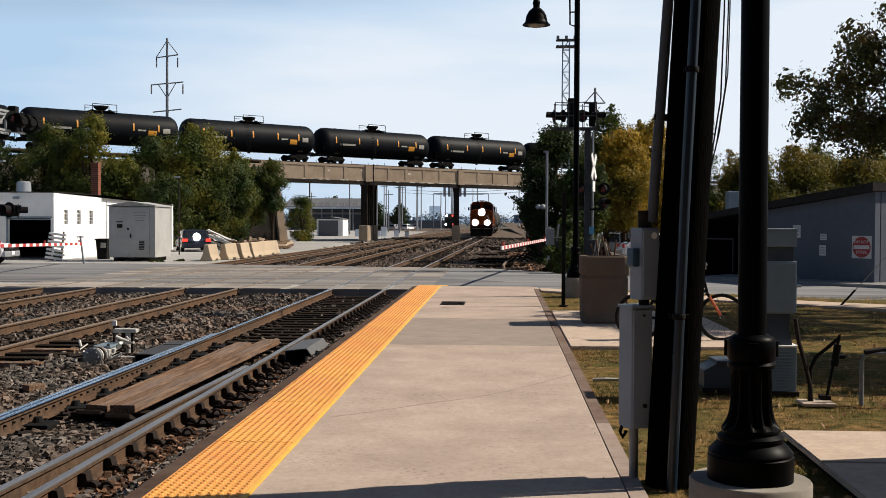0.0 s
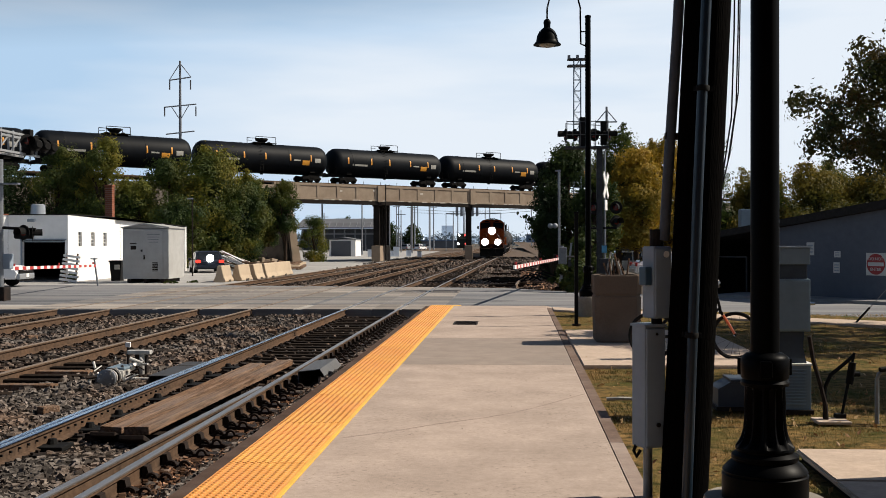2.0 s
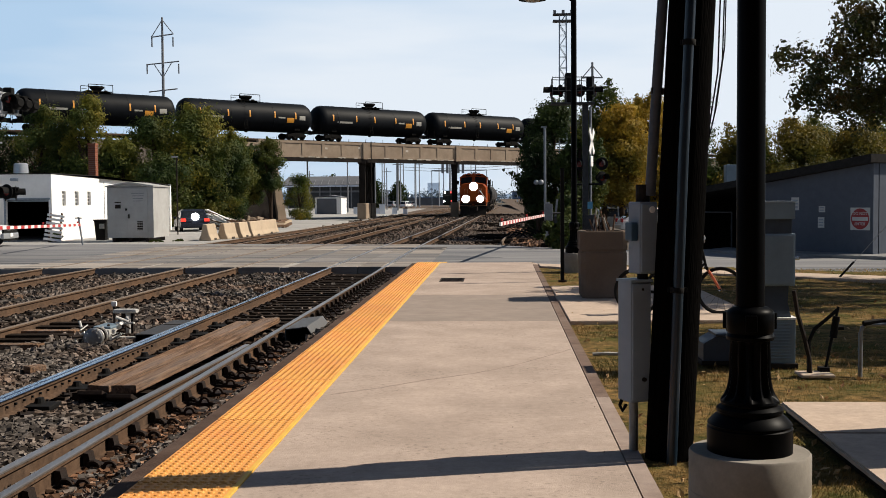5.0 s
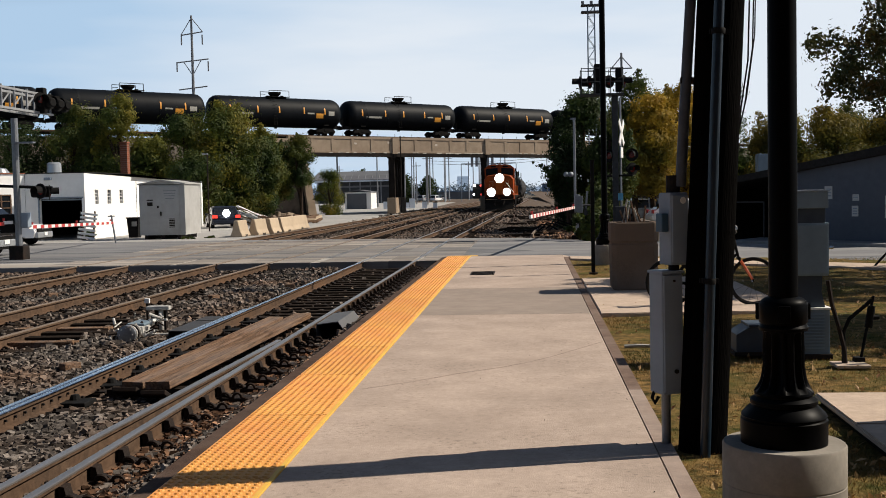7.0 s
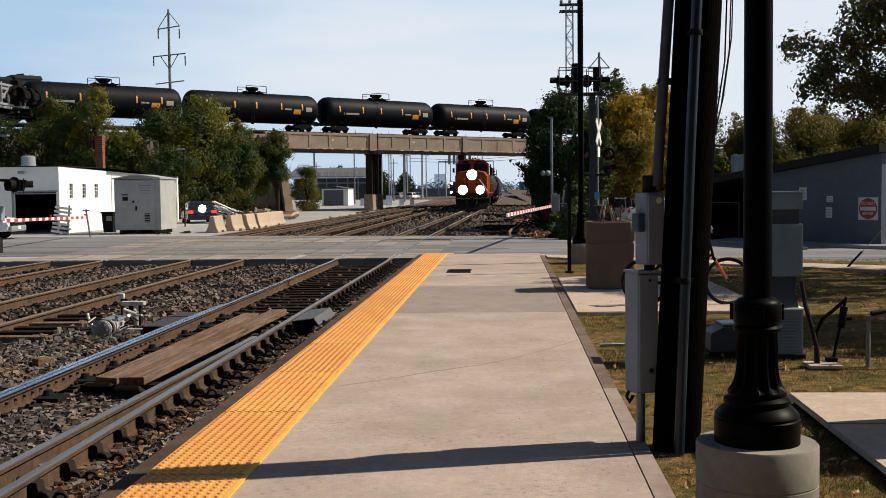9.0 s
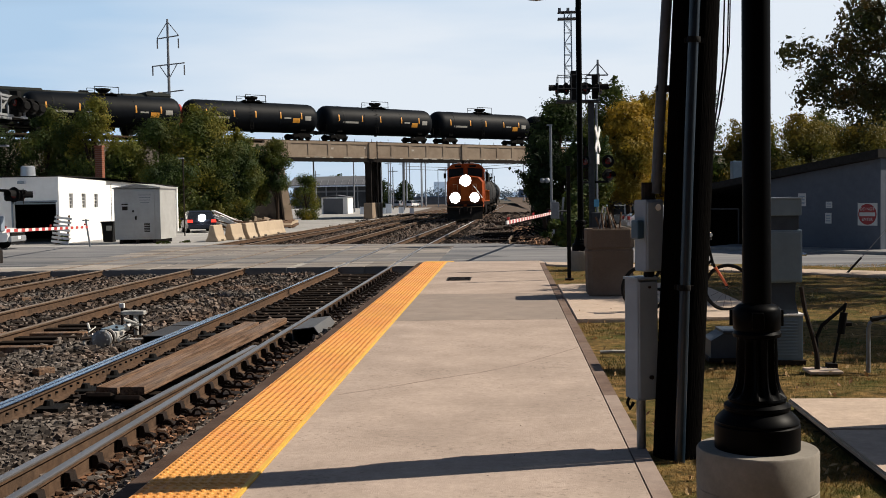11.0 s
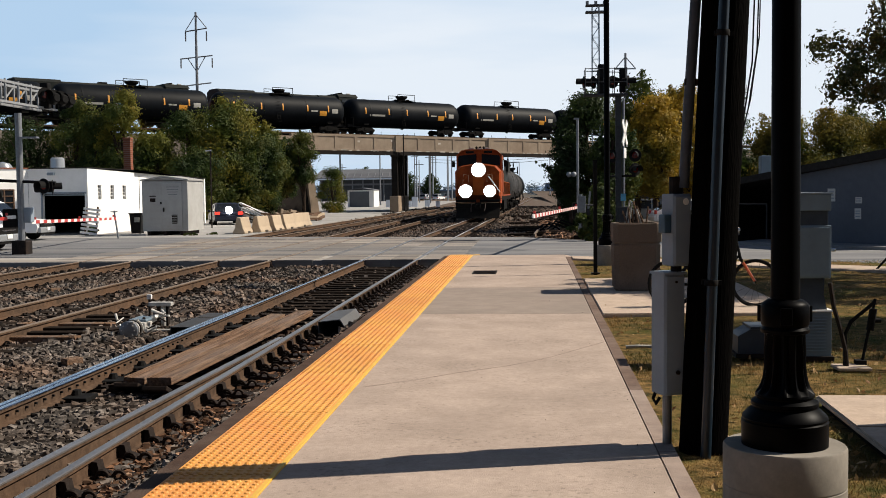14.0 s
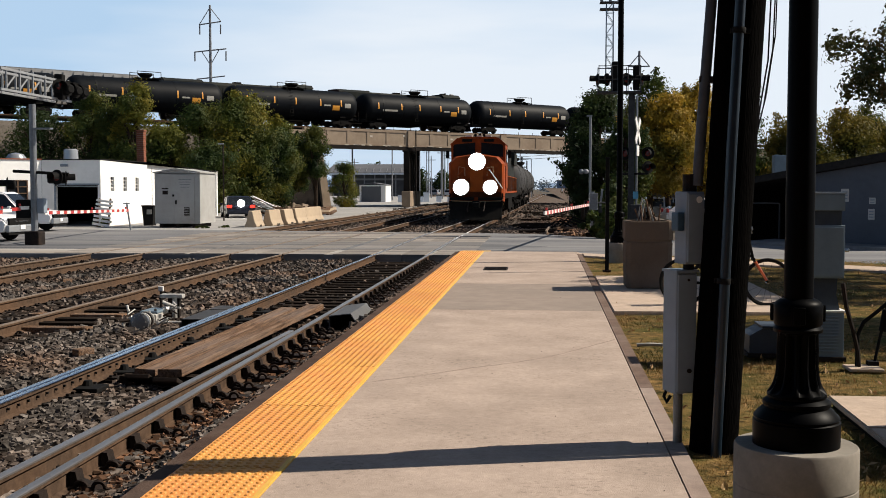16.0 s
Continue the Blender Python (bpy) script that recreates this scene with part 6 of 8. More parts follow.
part("cap", box(B(), (0, 0, 2.40), (0.48, 0.48, 0.08)), M_brick, chim)
vent = thing("roof_vent", pose(-25.4, 57.5, 2.85), "round galvanised roof vent on the garage", "roof vent")
part("drum", lathe(B(), [(0.36, 0), (0.36, 0.25), (0.40, 0.3), (0.37, 0.85), (0.3, 0.92), (0.02, 0.93)], 20), M_carsilver, vent, smooth=True)
part("skirt", box(B(), (0, 0, 0.05), (0.9, 0.9, 0.1)), M_steelgrey, vent)
vent2 = thing("roof_vent", pose(-28.0, 56.5, 2.85), "domed galvanised roof vent on the garage", "roof vent")
part("dome", lathe(B(), [(0.25, 0), (0.25, 0.2), (0.55, 0.22), (0.53, 0.42), (0.38, 0.62), (0.02, 0.7)], 20), M_carsilver, vent2, smooth=True)

hut = thing("relay_hut", pose(-18.42, 51.0, -0.22), "beige steel railway relay hut with a low peaked roof", "equipment hut")
W, Dp, Hh = 2.2, 2.5, 2.42
part("wall_shell", box(B(), (W / 2, Dp / 2, 0.18 + Hh / 2), (W, Dp, Hh)), M_hut, hut)
part("roof", extrude_y(B(), [(-0.06, 2.58), (W / 2, 2.74), (W + 0.06, 2.58), (W + 0.06, 2.64), (W / 2, 2.82), (-0.06, 2.64)], -0.08, Dp + 0.08), M_hut, hut)
part("gable", extrude_y(B(), [(0, 2.56), (W / 2, 2.735), (W, 2.56)], 0.0, 0.05), M_hut, hut)
d = part("door", box(B(), (1.46, -0.02, 1.38), (0.98, 0.05, 2.2), bevel=0.008), M_hut, hut)
part("handle", box(B(), (1.06, -0.07, 1.2), (0.06, 0.06, 0.2), bevel=0.01), M_iron, d, "dark door handle")
part("vent_grille", box(B(), (1.58, -0.055, 0.75), (0.26, 0.02, 0.42)), M_iron, d, "dark vent grille")
for k in range(5):
    part("louvre", box(B(), (1.58, -0.07, 0.59 + k * 0.08), (0.25, 0.02, 0.02), rx=25), M_hut, d)
part("sign_plate", box(B(), (0.52, -0.012, 1.85), (0.3, 0.02, 0.05)), M_iron, hut)
part("sign_plate", box(B(), (0.52, -0.012, 1.66), (0.26, 0.02, 0.18)), M_iron, hut)
for k in range(4):
    part("sign_bar", box(B(), (1.5, -0.05, 2.28 - k * 0.12), (0.62 - 0.06 * k, 0.012, 0.030)), M_steelgrey, d)
part("sign_plate", box(B(), (0.92, -0.012, 1.52), (0.1, 0.02, 0.1)), M_iron, hut)
for x in (0.3, 1.1, 1.9):
    part("skid", box(B(), (x, Dp / 2, 0.08), (0.16, Dp, 0.2)), M_iron, hut)
part("corner_trim", box(B(), (W, 0, 1.4), (0.05, 0.05, 2.4)), M_hut, hut)

BARRIERS = [(-14.02, 52.75, 2.0, 93.0), (-13.62, 54.75, 1.9, 87.0), (-13.42, 56.95, 2.2, 92.0), (-13.33, 59.35, 2.2, 88.0), (-13.42, 63.2, 4.6, 90.5)]
for x, y, length, turn in BARRIERS:
    jb = thing("jersey_barrier", pose(x, y, -0.24, 0, 0, turn), "tan concrete jersey barrier in a row beside the track", "barrier", "row of barriers")
    g = B()
    extrude_x(g, [(-0.30, 0), (-0.30, 0.08), (-0.20, 0.28), (-0.09, 0.80), (0.09, 0.80), (0.20, 0.28), (0.30, 0.08), (0.30, 0)], -length / 2, length / 2)
    for v in g.verts:
        v.co += Vector((0.03 * noise.noise((v.co.x + x, v.co.z * 3, y)), 0, 0.02 * noise.noise((v.co.x * 2 + y, v.co.y * 5, 1))))
    bmesh.ops.bevel(g, geom=list(g.edges), offset=0.025, segments=1, affect="EDGES")
    part("barrier_body", g, M_barrier, jb)
    part("lifting_slot", box(B(), (0, -0.27, 0.05), (0.5, 0.09, 0.11), bevel=0.01), M_joint, jb, "dark slot at the foot")

pal = thing("pallet_stack", pose(-21.2, 51.5, -0.24, 0, 0, 0), "white wooden pallets leaning against the garage corner", "pallets")
for k in range(7):
    part("slat", box(B(), (-0.1 + 0.02 * k, 0.08 * k * 0.5, 0.12 + k * 0.19), (0.85, 0.08, 0.11), ry=8), M_whitep, pal)
for x in (-0.35, 0.2):
    part("stringer", box(B(), (x + 0.05, 0.2, 0.7), (0.06, 0.1, 1.4), rx=-14), M_plank, pal)
tbin = thing("wheelie_bin", pose(-19.78, 54.0, -0.24), "dark plastic refuse bin with a pale label beside the hut", "bin")
part("tub", lathe(B(), [(0.33, 0), (0.42, 0.95), (0.45, 0.97)], 4, pose(0, 0, 0, 0, 0, 45)), M_blackmatt, tbin)
part("lid", box(B(), (0, 0, 1.0), (0.68, 0.7, 0.06), bevel=0.02), M_blackmatt, tbin)
part("label_patch", box(B(), (0.1, -0.33, 0.7), (0.26, 0.02, 0.24), rx=-6), M_markw, tbin, "pale label patch")
lum = thing("yard_lamp", pose(-18.3, 62.0, -0.24), "thin dark yard lamp pole behind the hut", "lamp pole")
part("pole", cyl(B(), (0, 0, 0), (0, 0, 4.45), 0.04), M_iron, lum)
part("head", box(B(), (-0.12, 0, 4.45), (0.34, 0.12, 0.08), bevel=0.02), M_galv, lum)
for k in range(5):
    db = thing("timber_pile", pose(-17.1 + 0.45 * k, 72.5 + 1.3 * k, -0.24, 0, 0, 5 + 17 * k), "heap of brown weathered timbers", "timber", "timber heap")
    for j in range(4):
        part("timber", box(B(), (random.uniform(-0.4, 0.4), 0.3 * j - 0.5, 0.15 + 0.17 * (j % 3)), (1.9, 0.2, 0.15), rz=random.uniform(-12, 12), ry=random.uniform(-9, 9)), M_barrier if j % 3 == 1 else M_plank, db)


def car(m, label, paint, suv=True, lights="", group="parked cars"):
    """A parked car, front towards +x: body, glasshouse, four wheels, lamps, bumpers."""
    c = thing("car", m, label, "car", group)
    L, Wd, zb = (4.7, 1.86, 0.98) if suv else (4.5, 1.78, 0.86)
    zt = 1.72 if suv else 1.45
    g = B()
    side = [(-L / 2, 0.42), (-L / 2 - 0.03, 0.7), (-L / 2 + 0.08, zb), (L * 0.18, zb), (L / 2 - 0.35, zb - 0.08), (L / 2 - 0.04, zb - 0.22), (L / 2 + 0.04, 0.62), (L / 2 - 0.05, 0.34), (-L / 2 + 0.1, 0.30)]
    extrude_y(g, side, -Wd / 2, Wd / 2)
    bmesh.ops.bevel(g, geom=list(g.edges), offset=0.06, segments=3, affect="EDGES")
    body = part("body", g, paint, c, smooth=True)
    g = B()
    lo = [(-L / 2 + 0.12, zb - 0.03), (L * 0.22, zb - 0.03)]
    top = [(-L / 2 + (0.38 if suv else 0.95), zt), (L * 0.04, zt)]
    vs = []
    for (x, z), wy in ((lo[0], 0.475), (lo[1], 0.475), (top[1], 0.40), (top[0], 0.40)):
        vs.append((g.verts.new((x, -Wd * wy, z)), g.verts.new((x, Wd * wy, z))))
    for k in range(4):
        a, b = vs[k], vs[(k + 1) % 4]
        g.faces.new((a[0], b[0], b[1], a[1]))
    g.faces.new([v[0] for v in vs])
    g.faces.new([v[1] for v in vs][::-1])
    bmesh.ops.recalc_face_normals(g, faces=g.faces)
    bmesh.ops.bevel(g, geom=list(g.edges), offset=0.07, segments=3, affect="EDGES")
    gh = part("upper_body", g, paint, c, smooth=True)

    def pane(name, ends, label, inset=0.012):
        """A dark pane with rounded outline lying just proud of the upper body."""
        gp_ = B()
        gp_.faces.new([gp_.verts.new(p) for p in ends])
        r_ = bmesh.ops.extrude_face_region(gp_, geom=gp_.faces[:])
        n_ = (Vector(ends[1]) - Vector(ends[0])).cross(Vector(ends[2]) - Vector(ends[0])).normalized()
        bmesh.ops.translate(gp_, vec=n_ * inset, verts=[v for v in r_["geom"] if isinstance(v, bmesh.types.BMVert)])
        bmesh.ops.recalc_face_normals(gp_, faces=gp_.faces)
        part(name, gp_, M_window, gh, label)

    def on_side(x, f, sy):
        return (x, sy * Wd * (0.475 - 0.075 * f + 0.004), zb - 0.03 + f * (zt - zb + 0.03))
    xs_ = [lo[0][0] + 0.25, -L * 0.20, -L * 0.02, L * 0.17] if suv else [lo[0][0] + 0.5, -L * 0.10, L * 0.02, L * 0.16]
    for sy in (-1, 1):
        for q0, q1, sl0, sl1 in ((xs_[0], xs_[1] - 0.04, 0.16 if suv else 0.42, 0.0), (xs_[1] + 0.04, xs_[2] - 0.04, 0.0, 0.0), (xs_[2] + 0.04, xs_[3], 0.0, -0.55)):
            e_ = [on_side(q0, 0.12, sy), on_side(q1, 0.12, sy), on_side(q1 + sl1, 0.86, sy), on_side(q0 + sl0, 0.86, sy)]
            pane("side_window", e_ if sy < 0 else e_[::-1], "dark side window")
    for nm, p0, p1, dx in (("windscreen", lo[1], top[1], 0.004), ("rear_window", lo[0], top[0], -0.004)):
        ws_ = []
        for f, wy in ((0.12, 0.42), (0.88, 0.36)):
            x_ = p0[0] + (p1[0] - p0[0]) * f + dx
            z_ = p0[1] + (p1[1] - p0[1]) * f
            ws_.append(((x_, -Wd * wy, z_), (x_, Wd * wy, z_)))
        e_ = [ws_[0][0], ws_[0][1], ws_[1][1], ws_[1][0]]
        pane(nm, e_ if dx > 0 else e_[::-1], "dark sloping glass")
    for x in (-L * 0.29, L * 0.31):
        for sy in (-1, 1):
            w = part("wheel", lathe(B(), [(0.2, -0.11), (0.32, -0.11), (0.345, -0.07), (0.345, 0.07), (0.32, 0.11), (0.2, 0.11)], 20, pose(x, sy * (Wd / 2 - 0.1), 0.345, 90, 0, 0)), M_tyre, c, "black tyre", smooth=True)
            part("rim", lathe(B(), [(0.21, -0.112), (0.19, -0.118), (0.03, -0.10)], 14, pose(x, sy * (Wd / 2 - 0.1), 0.345, 90 if sy > 0 else -90, 0, 0)), M_carsilver, w)
    part("front_bumper", box(B(), (L / 2 + 0.02, 0, 0.46), (0.16, Wd - 0.1, 0.26), bevel=0.05), M_carsilver if suv else paint, c)
    gr = part("grille", box(B(), (L / 2 + 0.035, 0, 0.70), (0.08, Wd - 0.25, 0.26), bevel=0.02), M_blackmatt, c, "black grille")
    part("grille_bar", box(B(), (L / 2 + 0.085, 0, 0.72), (0.02, 0.9, 0.05)), M_chrome, gr, "chrome bar")
    part("skirt", box(B(), (L / 2 - 0.05, 0, 0.30), (0.2, Wd - 0.2, 0.12)), M_blackmatt, c)
    part("rear_bumper", box(B(), (-L / 2 - 0.02, 0, 0.48), (0.14, Wd - 0.1, 0.24), bevel=0.05), paint, c)
    for sy in (-1, 1):
        part("headlamp", box(B(), (L / 2 + 0.0, sy * (Wd / 2 - 0.3), 0.74), (0.1, 0.34, 0.17), bevel=0.03), M_chrome, c, "clear headlamp")
        part("tail_lamp", box(B(), (-L / 2 + 0.0, sy * (Wd / 2 - 0.17), 0.80), (0.1, 0.32, 0.19), bevel=0.03), G_tail if lights == "tail" else M_red, c, "red tail lamp")
        part("mirror", box(B(), (L * 0.12, sy * (Wd / 2 + 0.08), zb + 0.06), (0.12, 0.2, 0.14), bevel=0.03), paint, c)
    part("number_plate", box(B(), (L / 2 + 0.11, 0, 0.5), (0.02, 0.32, 0.15)), M_whitep, c, "blank white plate")
    return c


car(pose(-20.85, 37.7, -0.232, 0, 0, -4), "white and silver pickup-like suv waiting at the crossing gate", M_carwhite, True, group="waiting cars")
car(pose(-23.6, 46.6, -0.236, 0, 0, 4), "white van-like car parked by the garage", M_carwhite, True)
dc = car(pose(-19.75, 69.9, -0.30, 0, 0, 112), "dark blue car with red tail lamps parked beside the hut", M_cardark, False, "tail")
# Glint on the car's rear, added as a glowing disc; no lamp there.
part("rear_glint", lathe(B(), [(0.24, 0), (0.16, 0.05), (0.02, 0.07)], 18, pose(-2.30, 0.0, 1.0, 0, -90, 0)), G_white, dc, "glowing disc standing for a glint on the car rear", smooth=True)
car(pose(7.3, 64.5, -0.3, 0, 0, 8), "silver car parked behind the trees", M_carsilver, False)
car(pose(8.6, 58, -0.3, 0, 0, 5), "white car parked behind the trees", M_carwhite, False)


# ---- crossing signals ----
M_lens = mat("unlit_red_lens", (0.12, 0.008, 0.006), (0.09, 0.006, 0.005), 9, 0.25)


def flasher(parent, c, face):
    """A round black flasher with its backing disc, visor and dark red lens; face is the turn about z."""
    m = pose(*c, 0, 0, face)
    disc = part("backing_disc", lathe(B(), [(0.25, 0), (0.25, 0.02)], 24, m @ pose(0, 0, 0, 0, 90, 0)), M_blackmatt, parent)
    part("lamp_housing", lathe(B(), [(0.12, -0.25), (0.16, -0.2), (0.16, 0.03)], 16, m @ pose(0, 0, 0, 0, 90, 0)), M_blackmatt, disc)
    part("lens", lathe(B(), [(0.14, 0.02), (0.1, 0.05), (0.01, 0.06)], 16, m @ pose(0, 0, 0, 0, 90, 0)), M_lens, disc, "dark red flasher lens")
    g = B()
    n = 10
    a = [radians(-20 + 220 * k / n) for k in range(n + 1)]
    for k in range(n):
        q = [(0.02, 0.16 * math.cos(a[k]), 0.16 * math.sin(a[k])), (0.30, 0.16 * math.cos(a[k]), 0.16 * math.sin(a[k])), (0.30, 0.16 * math.cos(a[k + 1]), 0.16 * math.sin(a[k + 1])), (0.02, 0.16 * math.cos(a[k + 1]), 0.16 * math.sin(a[k + 1]))]
        g.faces.new([g.verts.new(m @ Vector(p)) for p in q])
    part("visor", g, M_blackmatt, disc)


def gate_arm(name, a, b, label):
    """A striped red and white crossing gate arm from a to b."""
    a, b = Vector(a), Vector(b)
    arm = thing(name, Matrix(), label, "crossing gate")
    n = int((b - a).length / 0.42)
    d = (b - a) / n
    turn = math.degrees(math.atan2(d.y, d.x))
    for k in range(n):
        c = a + d * (k + 0.5)
        part("stripe", box(B(), c, (d.length + 0.002, 0.05, 0.11), rz=turn), M_red if k % 2 else M_whitep, arm)
    for k in (1, n // 2, n - 1):
        c = a + d * k
        part("arm_lamp", cyl(B(), c + Vector((0, 0, 0.08)), c + Vector((0, 0, 0.16)), 0.04, seg=8), M_red, arm)
    return arm


ms = thing("crossing_signal", pose(3.6, 43.6, -0.24), "grey crossing signal mast with white crossbuck and dark flashers", "crossing signal", "crossing signals")
M_mast = mat("dark_grey_mast", (0.055, 0.058, 0.064), (0.033, 0.035, 0.039), 6, 0.75, spec=0.15)
part("mast", box(B(), (-0.12, 0.0, 2.8), (0.23, 0.20, 5.7), bevel=0.02), M_mast, ms, "dark grey box mast")
part("inner_pipe", cyl(B(), (0.08, -0.02, 0), (0.08, -0.02, 5.5), 0.05), M_steelgrey, ms)
for sg in (-1, 1):
    part("crossbuck_blade", box(B(), (0.12, -0.12, 4.13), (0.03, 1.22, 0.23), rx=sg * 48, rz=-17), M_whitep, ms, "white crossbuck blade")
part("tracks_plate", box(B(), (0.12, -0.12, 3.35), (0.03, 0.4, 0.4), rz=-17), M_whitep, ms, "small white plate")
part("crossarm", cyl(B(), (-0.5, 0.5, 2.45), (0.5, -0.5, 2.45), 0.04), M_blackmatt, ms)
for (x, yy) in ((-0.35, 0.1), (0.5, -0.3)):
    flasher(ms, (x, yy, 3.25), 250)
flasher(ms, (0.5, -0.3, 2.7), 300)
part("blue_plate", box(B(), (0.05, -0.13, 1.62), (0.2, 0.02, 0.28)), M_blue, ms, "small blue plate")
part("gate_gear", box(B(), (0.05, 0.1, 0.9), (0.45, 0.5, 0.7), bevel=0.04), M_mast, ms)
# railed service platform on top of the mast
part("service_deck", box(B(), (-0.62, 0, 5.62), (1.7, 0.9, 0.06)), M_mast, ms)
for yy in (-0.42, 0.42):
    for x in (-1.42, -0.9, -0.3, 0.18):
        part("stanchion", cyl(B(), (x, yy, 5.62), (x, yy, 6.65), 0.018, seg=6), M_mast, ms)
    for z in (6.1, 6.62):
        part("guard_rail", cyl(B(), (-1.42, yy, z), (0.18, yy, z - (0.0 if yy < 0 else 0.08)), 0.016, seg=6), M_mast, ms)
part("signal_head", box(B(), (-0.78, 0.0, 6.25), (0.26, 0.3, 1.15), bevel=0.05), M_blackmatt, ms)
part("signal_head", box(B(), (0.05, 0.1, 6.2), (0.24, 0.3, 0.95), bevel=0.05), M_blackmatt, ms)
for x, f in ((-1.45, 190), (-1.1, 330), (-0.35, 300), (0.25, 340)):
    flasher(ms, (x, -0.1, 6.12), f)
gate = gate_arm("crossing_gate", (2.05, 48.6, 0.92), (0.08, 33.0, 0.90), "red and white striped gate arm lowered over the road")
part("gate_stand", cyl(B(), (2.25, 49.3, -0.3), (2.25, 49.3, 1.5), 0.08), M_steelgrey, gate, "grey pipe stand")
part("gear_case", box(B(), (2.28, 49.2, 1.05), (0.36, 0.5, 0.75), bevel=0.03), M_steelgrey, gate, "grey gear case")
for x in (2.66, 2.92):
    part("counterweight_arm", box(B(), (x, 49.9, 1.15), (0.09, 0.05, 0.95), ry=6), M_galv, gate, "pale counterweight arm")
part("counterweight", box(B(), (2.8, 49.9, 0.7), (0.5, 0.16, 0.3), bevel=0.02), M_mast, gate)
part("pivot_shaft", cyl(B(), (2.05, 49.6, 1.0), (3.0, 49.9, 1.0), 0.04, seg=8), M_mast, gate)

# second lamp-like grey post among the trees
gp = thing("grey_post", pose(2.25, 52.0, -0.3), "slim grey steel post with a small top plate", "post")
part("pole", cyl(B(), (0, 0, 0), (0, 0, 5.35), 0.06), M_steelgrey, gp)
part("plate", box(B(), (-0.05, 0, 5.33), (0.26, 0.12, 0.08)), M_steelgrey, gp)
part("clamp", box(B(), (0, 0, 1.0), (0.5, 0.3, 0.8), bevel=0.05), M_iron, gp)
for x in (-0.42, -0.2):
    part("round_lamp", lathe(B(), [(0.12, 0), (0.13, 0.05), (0.10, 0.08), (0.02, 0.09)], 18, pose(x, -0.1, 2.72, 80, 0, 12)), M_steelgrey, gp, "grey round lamp", smooth=True)
crow = thing("cable_bundle", pose(0.2, 55.0, -0.43), "tangle of black cables by the track", "cables")
for k in range(4):
    g = B()
    tube(g, [(0.3 * k, 0.6 * k, 0.05), (0.3 * k + 0.15, 0.6 * k, 0.2), (0.3 * k + 0.5, 0.6 * k, 0.45 + 0.05 * k), (0.35 * k + 0.9, 0.6 * k, 0.4), (0.4 * k + 1.3, 0.6 * k, 0.15), (0.4 * k + 1.6, 0.6 * k, 0.05)], 0.04, 6)
    part("cable", g, M_blackmatt, crow)

ml = thing("crossing_signal", pose(-16.75, 35.0, -0.24), "grey crossing signal mast with dark flashers by the waiting car", "crossing signal", "crossing signals")
part("mast", cyl(B(), (0, 0, 0), (0, 0, 4.65), 0.11), M_steelgrey, ml)
part("foot", box(B(), (0, 0, 0.22), (0.5, 0.5, 0.5), bevel=0.05), M_iron, ml)
part("cap_plate", box(B(), (0.3, 0, 3.85), (0.7, 0.2, 0.05)), M_steelgrey, ml)
part("gate_gear", box(B(), (0.22, 0.1, 1.3), (0.26, 0.3, 0.5), bevel=0.05), M_boxgrey, ml)
part("gate_gear", box(B(), (-0.38, 0.15, 1.2), (0.5, 0.4, 0.62), bevel=0.05), M_blackmatt, ml)
part("crossarm", cyl(B(), (-0.7, 0, 2.45), (1.2, 0, 2.35), 0.05), M_blackmatt, ml)
for x in (0.7, 1.05):
    flasher(ml, (x, 0.1, 2.2), 20)
flasher(ml, (0.85, -0.1, 2.25), 250)
flasher(ml, (-0.9, 0, 2.0), 200)
gate_arm("crossing_gate", (-16.6, 35.4, 0.82), (-18.35, 47.4, 0.66), "red and white striped gate arm lowered across the yard side")
gate_arm("crossing_gate", (-16.9, 34.9, 1.02), (-17.35, 32.2, 0.80), "short red and white gate arm beside the waiting car")
st = thing("gate_rest", pose(-18.4, 47.5, -0.24), "slanted grey rest at the gate arm's tip", "gate rest")
part("leg", cyl(B(), (0.12, 0, 0), (-0.05, 0, 1.25), 0.04), M_steelgrey, st)
part("fork", box(B(), (-0.05, 0, 1.2), (0.3, 0.08, 0.05)), M_steelgrey, st)
can = thing("signal_cantilever", pose(-17.72, 33.6, -0.24), "grey lattice signal cantilever reaching over the road", "signal gantry")
part("mast", cyl(B(), (0, 0, 0), (0, 0, 5.7), 0.08), M_galv, can)
g = B()
for k in range(9):
    box(g, (0, 0, 1.2 + 0.4 * k), (0.42, 0.05, 0.035))
part("rungs", g, M_galv, can)
for z in (5.02, 5.68):
    part("chord", box(B(), (0.1, 2.4, z), (0.075, 5.2, 0.075)), M_galv, can)
    part("chord", box(B(), (0.7, 2.4, z), (0.075, 5.2, 0.075)), M_galv, can)
for k in range(6):
    part("upright", box(B(), (0.1, 0.2 + k * 0.92, 5.37), (0.055, 0.055, 0.80)), M_galv, can)
    part("upright", box(B(), (0.7, 0.2 + k * 0.92, 5.37), (0.055, 0.055, 0.80)), M_galv, can)
    if k < 5:
        part("diagonal", cyl(B(), (0.1, 0.2 + k * 0.92, 5.02), (0.1, 1.12 + k * 0.92, 5.68), 0.03, seg=6), M_galv, can)
for yy in (3.6, 4.3, 4.9):
    flasher(can, (0.9, yy, 5.45), 320)
    flasher(can, (1.1, yy + 0.2, 5.35), 150)
part("signal_head", box(B(), (0.75, 4.0, 5.45), (0.3, 0.3, 0.9), bevel=0.05), M_blackmatt, can)


